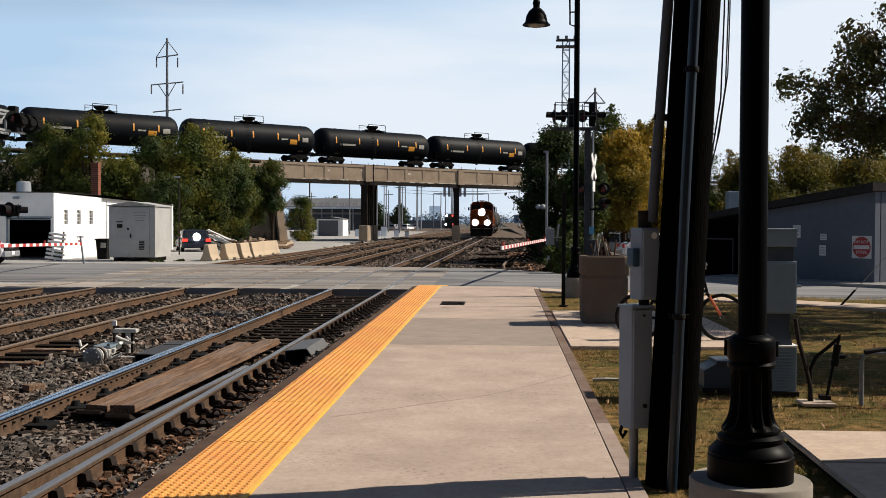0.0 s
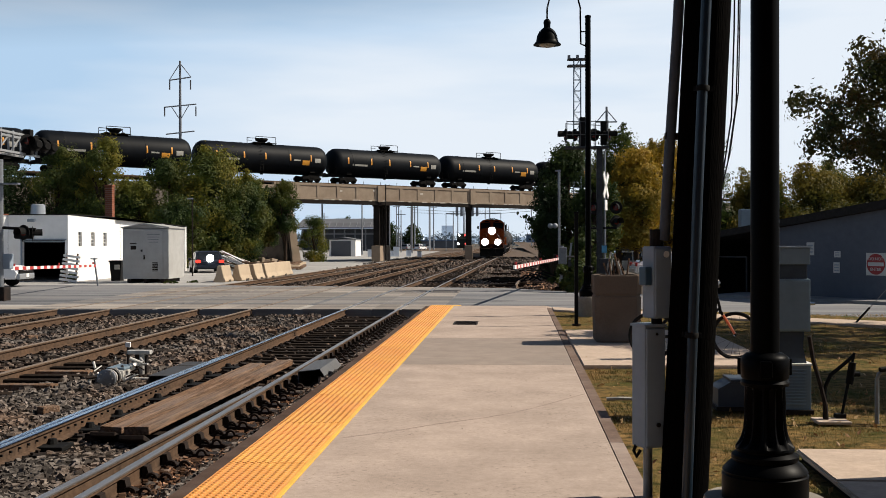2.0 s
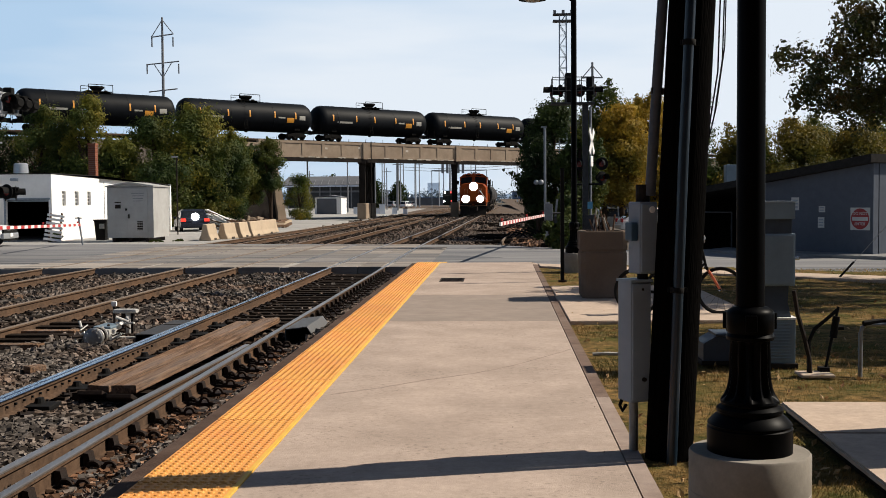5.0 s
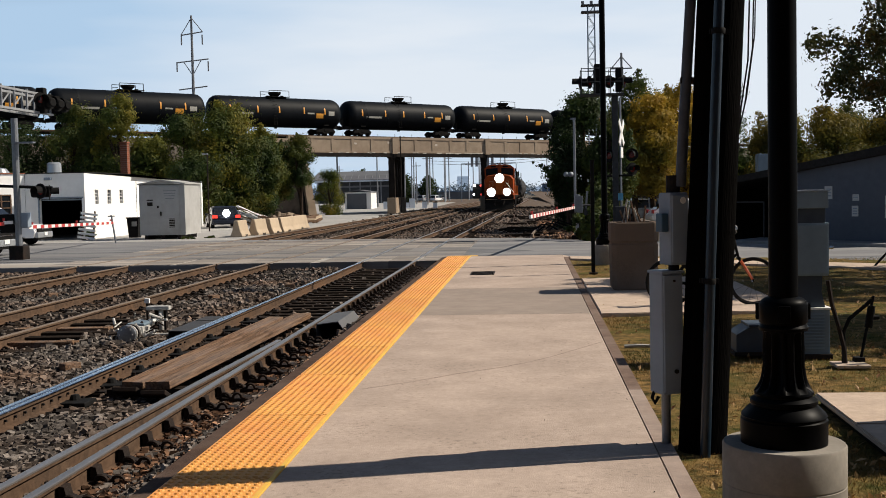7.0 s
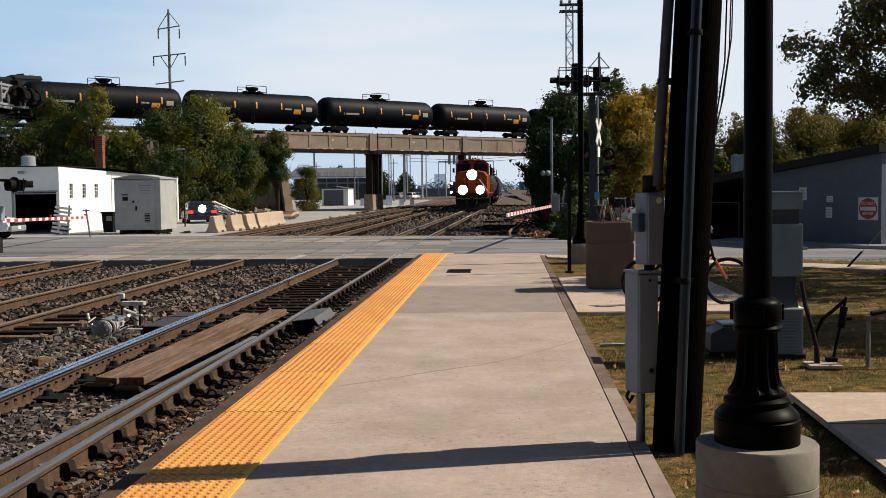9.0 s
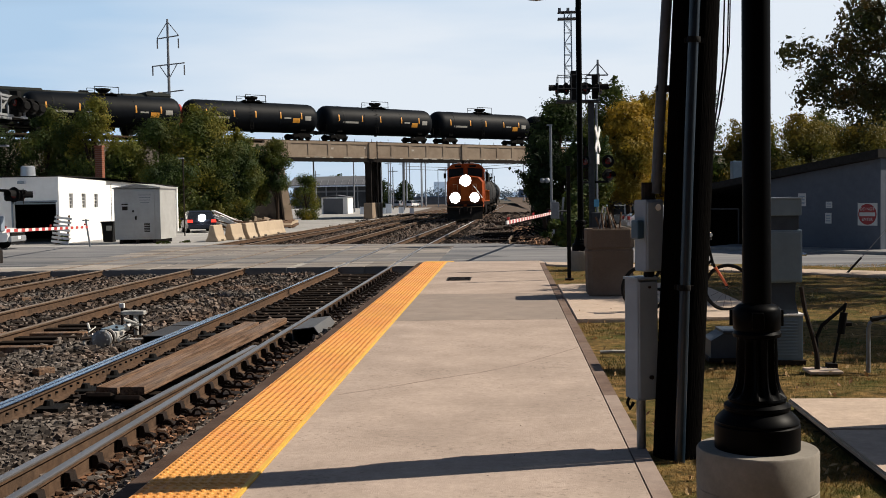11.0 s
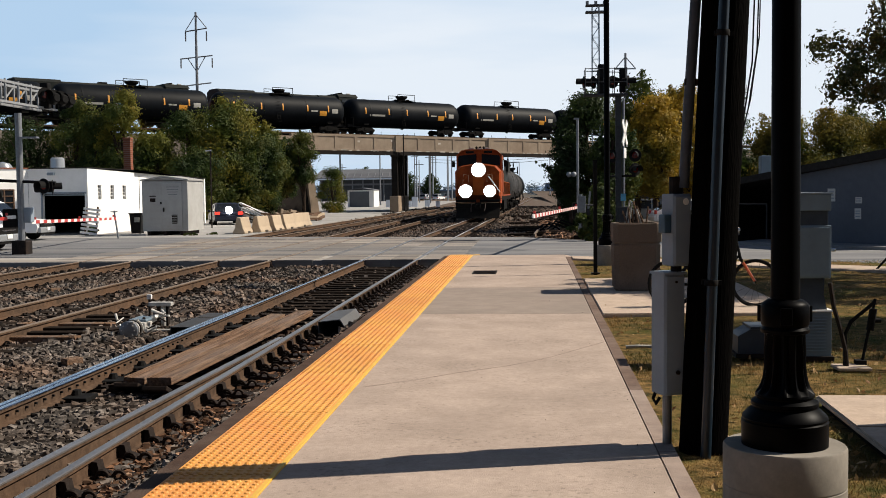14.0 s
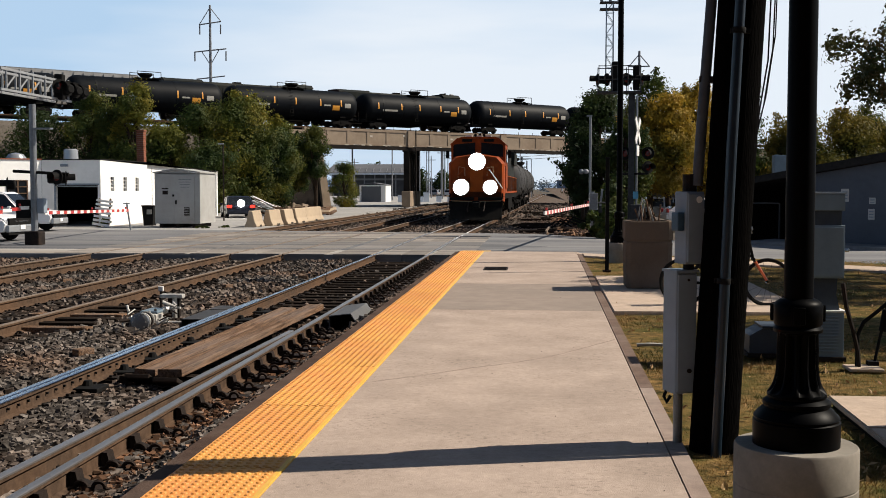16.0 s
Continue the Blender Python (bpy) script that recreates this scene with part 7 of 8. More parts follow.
# ---- right-hand building ----
# Near-black colour deepens the shade inside the open carport.
M_carport = mat("carport_shade", (0.016, 0.015, 0.015), (0.009, 0.0085, 0.0085), 3, 0.9, stretch=(6, 6, 0.5))
gb_ = thing("grey_building", Matrix(), "low grey-painted building with a dark sloping roof edge", "building", kind="structure")
WA, WB = Vector((8.4, 38.6)), Vector((11.75, 34.0))
d = (WB - WA)
ang = math.degrees(math.atan2(d.y, d.x))
mw = pose(WA.x, WA.y, -0.3, 0, 0, ang)
Lw = d.length
Lv = Lw * 0.935
wall = part("front_wall", extrude_y(B(), [(0, 0), (0, 2.45), (Lv, 3.01), (Lv, 0)], 0, 0.25), M_greybldg, gb_, m=mw)
part("end_wall", box(B(), (Lv - 0.1, 4.0, 1.5), (0.2, 7.4, 3.0)), M_greybldg, gb_, m=mw)
part("roof", extrude_y(B(), [(-3.0, 1.9), (-3.0, 2.12), (Lv + 0.15, 3.24), (Lv + 0.15, 2.98)], -0.35, 8.0), M_rooftar, gb_, "dark roof slab", m=mw)
part("carport_back", box(B(), (-1.5, 5.2, 0.95), (3.0, 0.2, 2.1)), M_carport, gb_, "carport back wall, coloured near-black for the shade inside", m=mw)
part("carport_side", box(B(), (-2.93, 2.6, 0.95), (0.12, 5.0, 1.9)), M_carport, gb_, "carport side wall, coloured near-black for the shade inside", m=mw)
part("carport_side", box(B(), (0.1, 2.75, 1.1), (0.2, 4.9, 2.2)), M_carport, gb_, "carport side wall, coloured near-black for the shade inside", m=mw)
part("carport_beam", box(B(), (-1.75, 0.35, 1.42), (2.2, 0.05, 0.05)), M_mast, gb_, m=mw)
part("carport_post", box(B(), (-0.65, 0.35, 0.7), (0.05, 0.05, 1.42)), M_mast, gb_, m=mw)
part("carport_post", box(B(), (-2.9, 0.0, 1.0), (0.12, 0.12, 2.0)), M_blackmatt, gb_, m=mw)
for k in range(7):
    part("siding_line", box(B(), (Lv / 2, -0.003, 0.3 + k * 0.32), (Lv - 0.02, 0.008, 0.012)), M_greybldg, gb_, m=mw)


# Raised strip added so the wall's foot fits the camera's view.
slab("wall_foot_strip", [(WA.x - 1.6, WA.y - 0.9), (WB.x + 0.6, WB.y - 2.2), (WB.x + 1.4, WB.y - 0.3), (WA.x - 0.2, WA.y + 1.0)], -0.4, -0.13, M_asphalt, "grey asphalt strip added along the grey wall to fit the view", "footway")
guy = thing("guy_wire", Matrix(), "thin steel guy wire with a dark guard anchored in the lawn", "guy wire")
part("wire", cyl(B(), (6.85, 22.6, -0.1), (9.25, 22.6, 2.6), 0.008, seg=5), M_steelgrey, guy)
part("guard", cyl(B(), (6.87, 22.6, -0.07), (7.22, 22.6, 0.32), 0.022, seg=8), M_blackmatt, guy, "dark plastic guard")
part("upper_wire", cyl(B(), (9.25, 22.6, 2.6), (13.6, 22.6, 7.5), 0.008, seg=5), M_steelgrey, guy)


def wall_sign(name, u, z, w, h, material, label):
    s = thing(name, mw @ pose(u, -0.012, z), label, "sign", "wall signs")
    part("plate", box(B(), (0, 0, 0), (w, 0.012, h)), material, s)
    return s


def text(body, size, m, material, parent, name="lettering"):
    cu = bpy.data.curves.new(name, "FONT")
    cu.body, cu.size, cu.align_x, cu.align_y, cu.extrude = body, size, "CENTER", "CENTER", 0.002
    cu.materials.append(material)
    o = new(name, cu)
    o.parent = parent
    o.matrix_basis = m
    return o


dne = wall_sign("do_not_enter_sign", Lw * 0.855, 1.25, 0.70, 0.70, M_signwhite, "red and white do not enter sign on the grey wall")
part("disc", lathe(B(), [(0.325, 0), (0.325, 0.006)], 36, pose(0, -0.006, 0, 90, 0, 0)), M_signred, dne, "red disc")
part("bar", box(B(), (0, -0.014, 0), (0.56, 0.008, 0.115)), M_signwhite, dne, "white bar")
text("DO NOT", 0.13, pose(0, -0.016, 0.16, 90, 0, 0), M_signwhite, dne)
text("ENTER", 0.13, pose(0, -0.016, -0.16, 90, 0, 0), M_signwhite, dne)
for u, z, w, h in ((0.42, 1.72, 0.30, 0.42), (0.605, 1.55, 0.24, 0.20), (0.60, 1.12, 0.24, 0.34)):
    sg = wall_sign("notice_sign", Lw * u, z, w, h, M_signwhite, "small white notice on the grey wall")
    for k in range(3):
        part("text_bar", box(B(), (0, -0.01, h * 0.25 - k * h * 0.25), (w * 0.7, 0.006, h * 0.1)), M_boxgrey, sg)

tfb = thing("pole_transformer_box", pose(11.2, 52, 0), "pale blue-grey equipment box on a frame behind the roof", "equipment box")
part("leg", box(box(B(), (-0.4, 0, 1.5), (0.12, 0.12, 3.4)), (0.4, 0, 1.5), (0.12, 0.12, 3.4)), M_boxgrey, tfb)
part("box", box(B(), (-0.25, 0, 2.7), (0.62, 0.6, 0.95), bevel=0.04), M_cabblue, tfb)
# White upright panels beside the box, of unknown use.
for x, z, h in ((0.22, 2.35, 1.5), (0.42, 2.2, 1.1), (0.62, 2.55, 1.0), (0.80, 2.6, 0.7)):
    part("insulator", box(B(), (x, 0, z), (0.13, 0.13, h), bevel=0.03), M_whitep, tfb, "white upright panel")


# ---- trees ----
def crown_mesh(name, blobs, n, leaf, material, parent, seed, droop=0.0, wide=0.5):
    """Leaves scattered over many overlapping clumps, each leaf a folded four-cornered blade."""
    r = np.random.default_rng(seed)
    b = np.array(blobs)
    w = b[:, 3] ** 2
    idx = r.choice(len(b), n, p=w / w.sum())
    dirs = r.normal(size=(n, 3))
    dirs /= np.linalg.norm(dirs, axis=1)[:, None]
    rad = b[idx, 3] * (0.40 + 0.66 * r.random(n) ** 0.6 + 0.75 * r.random(n) ** 5)
    c = b[idx, :3] + dirs * rad[:, None] * np.array([1, 1, 0.85])
    c[:, 2] -= droop * r.random(n) ** 3
    out = dirs + 0.22 * r.normal(size=(n, 3))
    out /= np.linalg.norm(out, axis=1)[:, None]
    a = np.cross(out, r.normal(size=(n, 3)))
    a /= np.linalg.norm(a, axis=1)[:, None]
    k = np.cross(out, a)
    s = leaf * (0.6 + 0.8 * r.random(n))[:, None]
    nrm = np.cross(a, k)
    v = np.stack([c - a * s, c - k * s * wide + nrm * s * 0.15, c + a * s, c + k * s * wide + nrm * s * 0.15], 1).reshape(-1, 3)
    i = np.arange(n) * 4
    f = np.stack([np.stack([i, i + 1, i + 2], 1), np.stack([i, i + 2, i + 3], 1)], 1).reshape(-1, 3)
    return raw(name, v.tolist(), f.tolist(), material, parent)


def tree(x, y, z, h, w, label, leaves, n, leaf, seed, trunk_h=0.3, cat="tree", squash=1.0, low=0.15, clumps=38, dep=None):
    """A tapered trunk with limbs under a crown of clumps; h the height, w the crown's width."""
    r = random.Random(seed)
    t = thing(cat.replace(" ", "_"), pose(x, y, z), label, cat, "trees")
    dep = dep or w
    g = B()
    top = h * 0.8
    tube(g, [(0, 0, -0.3), (0.05 * w * r.uniform(-1, 1), 0, h * 0.25), (0.06 * w * r.uniform(-1, 1), 0.04 * w, h * 0.5), (0, 0, top)], 0.035 * h * 0.6, 8)
    tr = part("trunk", g, M_bark, t, smooth=True)
    blobs = []
    for k in range(clumps):
        u = r.uniform(0, 1)
        zz = h * (low + (0.97 - low) * u)
        prof = math.sin(math.pi * min(1, 0.16 + 0.80 * u)) ** 0.7 if squash == 1 else 1.0 - 0.55 * u ** 2
        a = r.uniform(0, 2 * math.pi)
        q = math.sqrt(r.random()) * 0.92
        br = r.uniform(0.06, 0.20) * min(w, h * 1.2)
        blobs.append((q * prof * (w / 2 - br * 0.5) * math.cos(a), q * prof * (dep / 2 - br * 0.5) * math.sin(a), min(zz, h - br * 0.8), br))
    # leafy shoots that stand out of the crown
    for k in range(11):
        bx, by, bz, br = blobs[r.randrange(len(blobs))]
        q = Vector((bx * 1.15, by * 1.15, max(0.3, bz - 0.35 * h))).normalized()
        q = (q + Vector((r.uniform(-0.3, 0.3), r.uniform(-0.3, 0.3), r.uniform(0.1, 0.7)))).normalized()
        for j in range(1, 4):
            c = Vector((bx, by, bz)) + q * (br * 0.7 + 0.055 * min(w, h) * j)
            blobs.append((c.x, c.y, min(c.z, h * 1.03), br * (0.55 - 0.12 * j)))
    for bl in blobs[:9]:
        part("limb", tube(B(), [(0, 0, max(0.2 * h, bl[2] * 0.45)), (bl[0] * 0.5, bl[1] * 0.5, bl[2] * 0.75), bl[:3]], 0.012 * h * 0.7, 6), M_bark, tr)
    crown_mesh("crown", blobs, n, leaf, leaves, t, seed)
    return t


tree_seed = itertools.count(100)


def plant(x, y, z, h, w, label, leaves, n, leaf, low=0.02):
    cat = "shrub" if "shrub" in label or "bush" in label else "tree"
    return tree(x, y, z, h, w, label, leaves, int(n * 2.9), leaf * 0.51, next(tree_seed), cat=cat, low=low, clumps=58)


# along the raised line and round the abutment
plant(-40.5, 86.4, 0.6, 7.4, 8.1, "dark green tree on the embankment", L_dark, 5200, 0.22)
plant(-36.5, 86.4, 0.6, 8.9, 5.8, "dark green tree with yellowing top", L_green, 5600, 0.22)
plant(-32.4, 85.5, 0.6, 9.5, 4.1, "feathery yellow-green tree on the embankment", L_olive, 4200, 0.2)
plant(-34.6, 86.4, 0.6, 7.7, 5.4, "leafy green tree on the embankment", L_green, 4200, 0.22)
plant(-29.2, 83.7, 0.5, 6.2, 5.4, "olive-green tree behind the garage", L_olive, 5000, 0.22)
plant(-30.5, 88, 0.0, 5.2, 6.5, "green shrub behind the garage", L_green, 4200, 0.20)
plant(-27.6, 87, -0.2, 8.7, 6.4, "dense olive-green tree beside the hut", L_green, 6500, 0.22)
plant(-23.6, 85, -0.2, 8.9, 7.2, "dense yellow-green tree beside the hut", L_olive, 8500, 0.22)
plant(-24.8, 81, -0.2, 5.4, 5.5, "green bush at the foot of the trees", L_green, 4200, 0.20)
plant(-21.0, 86, 0.6, 6.1, 4.2, "green tree beside the parked car", L_green, 5600, 0.21)
plant(-22.2, 90.5, -0.0, 7.3, 3.4, "green tree in front of the abutment", L_olive, 4200, 0.22)
plant(-20.7, 92.5, 1.6, 4.8, 3.0, "green tree leaning on the abutment", L_green, 4600, 0.17)
plant(-19.0, 91.4, -0.2, 7.0, 2.9, "green tree hanging over the end of the girder", L_green, 4200, 0.17, 0.42)
plant(-45.2, 84.5, 0.4, 5.9, 6.4, "green bush on the embankment slope", L_green, 4600, 0.2)
plant(-49.5, 86.5, 0.4, 6.2, 5.4, "olive bush on the embankment slope", L_olive, 3600, 0.2)
plant(-22.7, 84.6, -0.0, 7.4, 4.5, "olive tree before the raised line", L_green, 5200, 0.21)
plant(-21.7, 89.6, 0.9, 6.6, 3.8, "bronze-green tree over the girder end", L_olive, 5200, 0.19)
plant(-21.2, 85.5, -0.0, 4.5, 3.6, "dark shrub below the abutment", L_dark, 3000, 0.20)
plant(-19.7, 108.5, -0.3, 4.7, 3.2, "thin olive tree under the bridge", L_olive, 2200, 0.17)
# behind the crossing signal and the grey building
plant(3.0, 58, -0.3, 7.0, 4.0, "dark green tree behind the crossing signal", L_dark, 7000, 0.17)
plant(2.1, 57, -0.3, 5.2, 2.6, "dark green shrub beside the grey post", L_dark, 3000, 0.16, 0.22)
plant(4.2, 56, -0.3, 5.6, 3.0, "olive-green tree behind the signal mast", L_green, 3600, 0.17, 0.12)
plant(6.0, 62, -0.3, 8.3, 4.0, "green tree with a thin airy top", L_green, 4200, 0.17, 0.24)
plant(6.9, 60, -0.3, 7.0, 3.8, "golden yellow autumn tree", L_yellow, 8200, 0.16, 0.26)
plant(8.6, 63, -0.3, 7.8, 3.8, "yellow-green tree with a bronze top", L_yellow, 6000, 0.17, 0.24)
plant(12.6, 70, -0.3, 8.8, 4.0, "dark green tree far behind the poles", L_dark, 4200, 0.2)
plant(13.8, 62, -0.3, 6.0, 4.0, "olive tree behind the grey building", L_hedge, 5200, 0.18)
plant(17.0, 62, -0.3, 5.9, 5.2, "olive and yellow tree behind the grey building", L_hedge, 6200, 0.18)
plant(20.5, 64, -0.3, 5.9, 5.2, "yellow-green tree behind the grey building", L_hedge, 6200, 0.18)
plant(24.0, 66, -0.3, 6.0, 5.4, "green tree behind the grey building", L_green, 5200, 0.2)

for sx, sy, sh, sw, lv in ((11.6, 66.0, 6.4, 4.4, L_green), (15.4, 66.5, 6.1, 5.4, L_olive), (18.8, 67.0, 6.3, 5.6, L_green), (22.6, 68.0, 6.4, 6.0, L_olive), (26.5, 69.0, 6.6, 6.0, L_green)):
    plant(sx, sy, -0.3, sh, sw, "leafy tree in the row behind the grey building", lv, 4200, 0.19)
for sx, sy, sh, sw in ((12.6, 58.5, 3.4, 3.6), (15.4, 59.0, 3.6, 4.0), (18.6, 60.0, 3.8, 4.4), (22.0, 61.0, 3.8, 4.6)):
    plant(sx, sy, -0.3, sh, sw, "olive bush behind the grey building", L_hedge, 2600, 0.18)

# weeds at the track's edge by the signal
for k, (x, y, h, w) in enumerate(((2.55, 41.6, 1.3, 1.2), (3.1, 44.6, 1.5, 1.4), (2.2, 47.0, 0.9, 1.3), (3.2, 51.5, 2.2, 1.8), (-22.5, 59, 0.5, 1.2), (-21.3, 51.9, 0.45, 0.9), (-16.0, 50.6, 0.16, 0.8), (-15.2, 51.6, 0.14, 0.6))):
    tree(x, y, -0.3, h, w, "green weeds at the roadside", L_green, 1500, 0.09 if x > 0 else 0.05, 300 + k, cat="shrub", low=0.02, clumps=16)

# near tree over the lawn
nt = thing("tree", pose(8.65, 20.5, 0), "near tree with small bronze-green leaves over the lawn", "tree", "trees")
rr = random.Random(5)
part("trunk", lathe(B(), [(0.26, -0.2), (0.21, 0.4), (0.18, 1.8), (0.15, 3.4), (0.09, 5.0), (0.03, 6.6)], 14), M_bark, nt, smooth=True)
blobs = []
lobes = [rr.uniform(0.92, 1.03) for k in range(9)]
for k in range(430):
    u = rr.random()
    a = rr.uniform(0, 2 * math.pi)
    zz = 3.3 + 3.7 * u
    wid = (3.5 + 1.8 * u) if u < 0.22 else 3.9 * (1 - ((u - 0.22) / 0.92) ** 1.3)
    wid *= lobes[int(a / (2 * math.pi) * 9) % 9] * rr.uniform(0.92, 1.06)
    q = math.sqrt(rr.uniform(0.05, 1.0))
    blobs.append((q * wid * math.cos(a) + 0.45 * max(0, zz - 3.6), q * wid * math.sin(a), zz, rr.uniform(0.10, 0.36)))
for bl in blobs[:70]:
    part("limb", tube(B(), [(0, 0, max(2.2, bl[2] - 1.2)), (bl[0] * 0.55, bl[1] * 0.55, bl[2] - 0.35), bl[:3]], 0.02, 5), M_bark, nt)
crown_mesh("crown", blobs, 72000, 0.040, L_near, nt, 77, 0.3, 0.72)


# a second tree of the lawn, out of view, placed to cast dappled shade
tree(10.6, 14.5, 0, 7.2, 4.2, "bronze-green tree out of view, placed to shade the lawn", L_near, 26000, 0.075, 412, low=0.45, clumps=46)

# white boards and pale rubble behind the barriers
lp = thing("lumber_pile", pose(-18.6, 73.5, -0.236), "heap of whitewashed boards behind the concrete barriers", "lumber")
rl = random.Random(9)
for k in range(24):
    part("board", box(B(), (0, 0, 0), (2.4, 0.2, 0.06)), M_whitep if k % 4 else M_plank, lp, m=pose(rl.uniform(-0.5, 0.5), rl.uniform(-0.6, 0.6), 0.10 + 0.036 * k, 0, rl.uniform(16, 24), rl.uniform(-25, 5)))
for k in range(18):
    rk = thing("rubble_block", pose(-20.9 + 0.11 * k + rl.uniform(-0.3, 0.3), 87.6 + rl.uniform(-1.5, 1.5), -0.236, rl.uniform(-12, 12), rl.uniform(-12, 12), rl.uniform(0, 90)), "pale tan broken concrete block at the foot of the trees", "rubble", "rubble")
    h = rl.uniform(0.25, 1.1) * (1.0 - 0.03 * k)
    part("block", box(B(), (0, 0, h / 2 - 0.05), (rl.uniform(0.25, 0.7), rl.uniform(0.3, 0.7), h), bevel=0.07), M_bridge if k % 3 else M_barrier, rk)


# ---- unseen building behind the camera, added to block sky light ----
sb = thing("station_building", Matrix(), "unseen dark building behind the camera, added to block sky light", "building", kind="structure")
M_stbrick = mat("dark_brick", (0.10, 0.055, 0.042), (0.07, 0.04, 0.03), 14, 0.9, bump=0.2, bscale=40)
part("wall", box(B(), (3, -6.6, 4.2), (46, 0.4, 9.4)), M_stbrick, sb)
part("wall", box(B(), (3, -16.0, 4.2), (46, 0.4, 9.4)), M_stbrick, sb)
for x in (-20.2, 26.2):
    part("end_wall", box(B(), (x, -11.3, 4.2), (0.4, 9.0, 9.4)), M_stbrick, sb)
part("roof", extrude_x(B(), [(-16.8, 8.9), (-11.3, 11.5), (-5.2, 8.9), (-5.2, 9.2), (-11.3, 11.9), (-16.8, 9.2)], -20.6, 26.6), M_rooftar, sb, "dark pitched roof")


# ---- distance ----
py = thing("power_pylon", pose(-68.6, 224, 1.0), "tall grey power line pole with crossarms", "pylon")
part("mast", cyl(B(), (0, 0, -2.0), (0, 0, 38.5), 0.45, 0.22, seg=8), M_farpole, py)
for z, w, q in ((34.8, 2.3, 1.5), (29.2, 3.4, 1.8), (23.6, 3.0, 0)):
    g = B()
    cyl(g, (-w, 0, z - 0.3), (w, 0, z + 0.3), 0.13, seg=6)
    if q:
        f = 1.0 if z > 30 else 0.55
        cyl(g, (-w * f, 0, z - 0.3 * f), (0, 0, z + (3.2 if z > 30 else -3.0)), 0.09, seg=6)
        cyl(g, (w * f, 0, z + 0.3 * f), (0, 0, z + (3.2 if z > 30 else -3.0)), 0.09, seg=6)
    part("crossarm", g, M_farpole, py)
for z, w in ((34.5, 2.2), (29.0, 3.3)):
    for s in (-1, 1):
        part("insulator", cyl(B(), (s * w, 0, z), (s * w, 0, z - 2.0), 0.14, seg=6), M_fargrey, py)

lt = thing("lattice_tower", pose(7.05, 118, -0.4), "slim grey lattice floodlight tower", "tower")
g = B()
for sx, sy in ((-1, -1), (1, -1), (1, 1), (-1, 1)):
    cyl(g, (sx * 0.42, sy * 0.42, 0), (sx * 0.36, sy * 0.36, 21.5), 0.055, seg=5)
for k in range(18):
    z = 1.0 + k * 1.15
    s = 1 if k % 2 else -1
    for yy in (-0.39, 0.39):
        cyl(g, (-0.39 * s, yy, z), (0.39 * s, yy, z + 1.15), 0.035, seg=5)
        cyl(g, (-0.39, yy, z), (0.39, yy, z), 0.03, seg=5)
part("lattice", g, M_boxgrey, lt)
part("platform", box(box(B(), (0, 0, 20.9), (2.1, 1.4, 0.12)), (0, 0, 21.6), (2.1, 1.4, 0.08)), M_fargrey, lt)
for sx in (-0.9, 0, 0.9):
    part("floodlight", box(B(), (sx, -0.6, 21.8), (0.3, 0.2, 0.35)), M_farpole, lt)
wp = thing("power_pole", pose(11.2, 130, -0.4), "distant pole with a braced crossarm", "utility pole")
part("mast", cyl(B(), (0, 0, 0), (0, 0, 18.0), 0.2, 0.13, seg=8), M_farpole, wp)
g = B()
cyl(g, (-1.2, 0, 16.2), (1.2, 0, 16.2), 0.08, seg=6)
cyl(g, (-1.2, 0, 16.2), (0, 0, 17.6), 0.06, seg=6)
cyl(g, (1.2, 0, 16.2), (0, 0, 17.6), 0.06, seg=6)
part("crossarm", g, M_farpole, wp)

NEARER_POLES = [(-26, 190, 11, 0.14), (-24, 200, 12, 0.2), (-31, 250, 14, 0.2), (-27, 235, 13, 0.18), (-29, 260, 16, 0.2), (-24, 262, 13, 0.18), (-26.5, 300, 17, 0.2), (-34, 330, 15, 0.22), (-22, 310, 13, 0.2), (-27, 360, 18, 0.22), (-18, 340, 12, 0.2), (-13, 300, 14, 0.2)]
FARTHER_POLES = [(-19.5, 215, 10, 0.15), (-21, 280, 13, 0.16), (-24.5, 330, 16, 0.2), (-29.5, 345, 17, 0.2), (-31.5, 300, 13, 0.18), (-16.5, 390, 17, 0.2), (-20.5, 420, 19, 0.22), (-36, 400, 17, 0.2), (-10, 420, 17, 0.2), (-23.2, 230, 9, 0.13), (-6.5, 330, 16, 0.22), (6, 330, 15, 0.2), (-43, 250, 9, 0.16)]
for x, y, h, r in itertools.chain(NEARER_POLES, FARTHER_POLES):
    fp = thing("utility_pole", pose(x, y, -0.5), "distant grey pole beyond the bridge", "utility pole", "far poles")
    # Farther poles get the paler colour, as painted haze.
    pm = M_hazepole if y > 270 else M_farpole
    part("shaft", cyl(B(), (0, 0, 0), (0, 0, h), r, r * 0.7, seg=7), pm, fp)
    part("crossarm", box(B(), (0, 0, h - 0.9), (2.0, 0.12, 0.14)), pm, fp)
nearp = thing("utility_pole", pose(-21.2, 122, -0.5), "thin dark pole in front of the bridge opening", "utility pole", "far poles")
part("shaft", cyl(B(), (0, 0, 0), (0, 0, 7.2), 0.09, seg=8), M_farpole, nearp)
for k, (x, y) in enumerate(((-25.0, 300), (-30.0, 310), (-31.5, 330), (-27.0, 345))):
    car(pose(x, y, -0.45, 0, 0, 70 + 15 * k), "pale car parked far beyond the bridge", M_carwhite if k % 2 == 0 else M_carsilver, True, group="far cars")
ow = thing("overhead_wires", Matrix(), "thin dark wires hung between far poles", "wires")
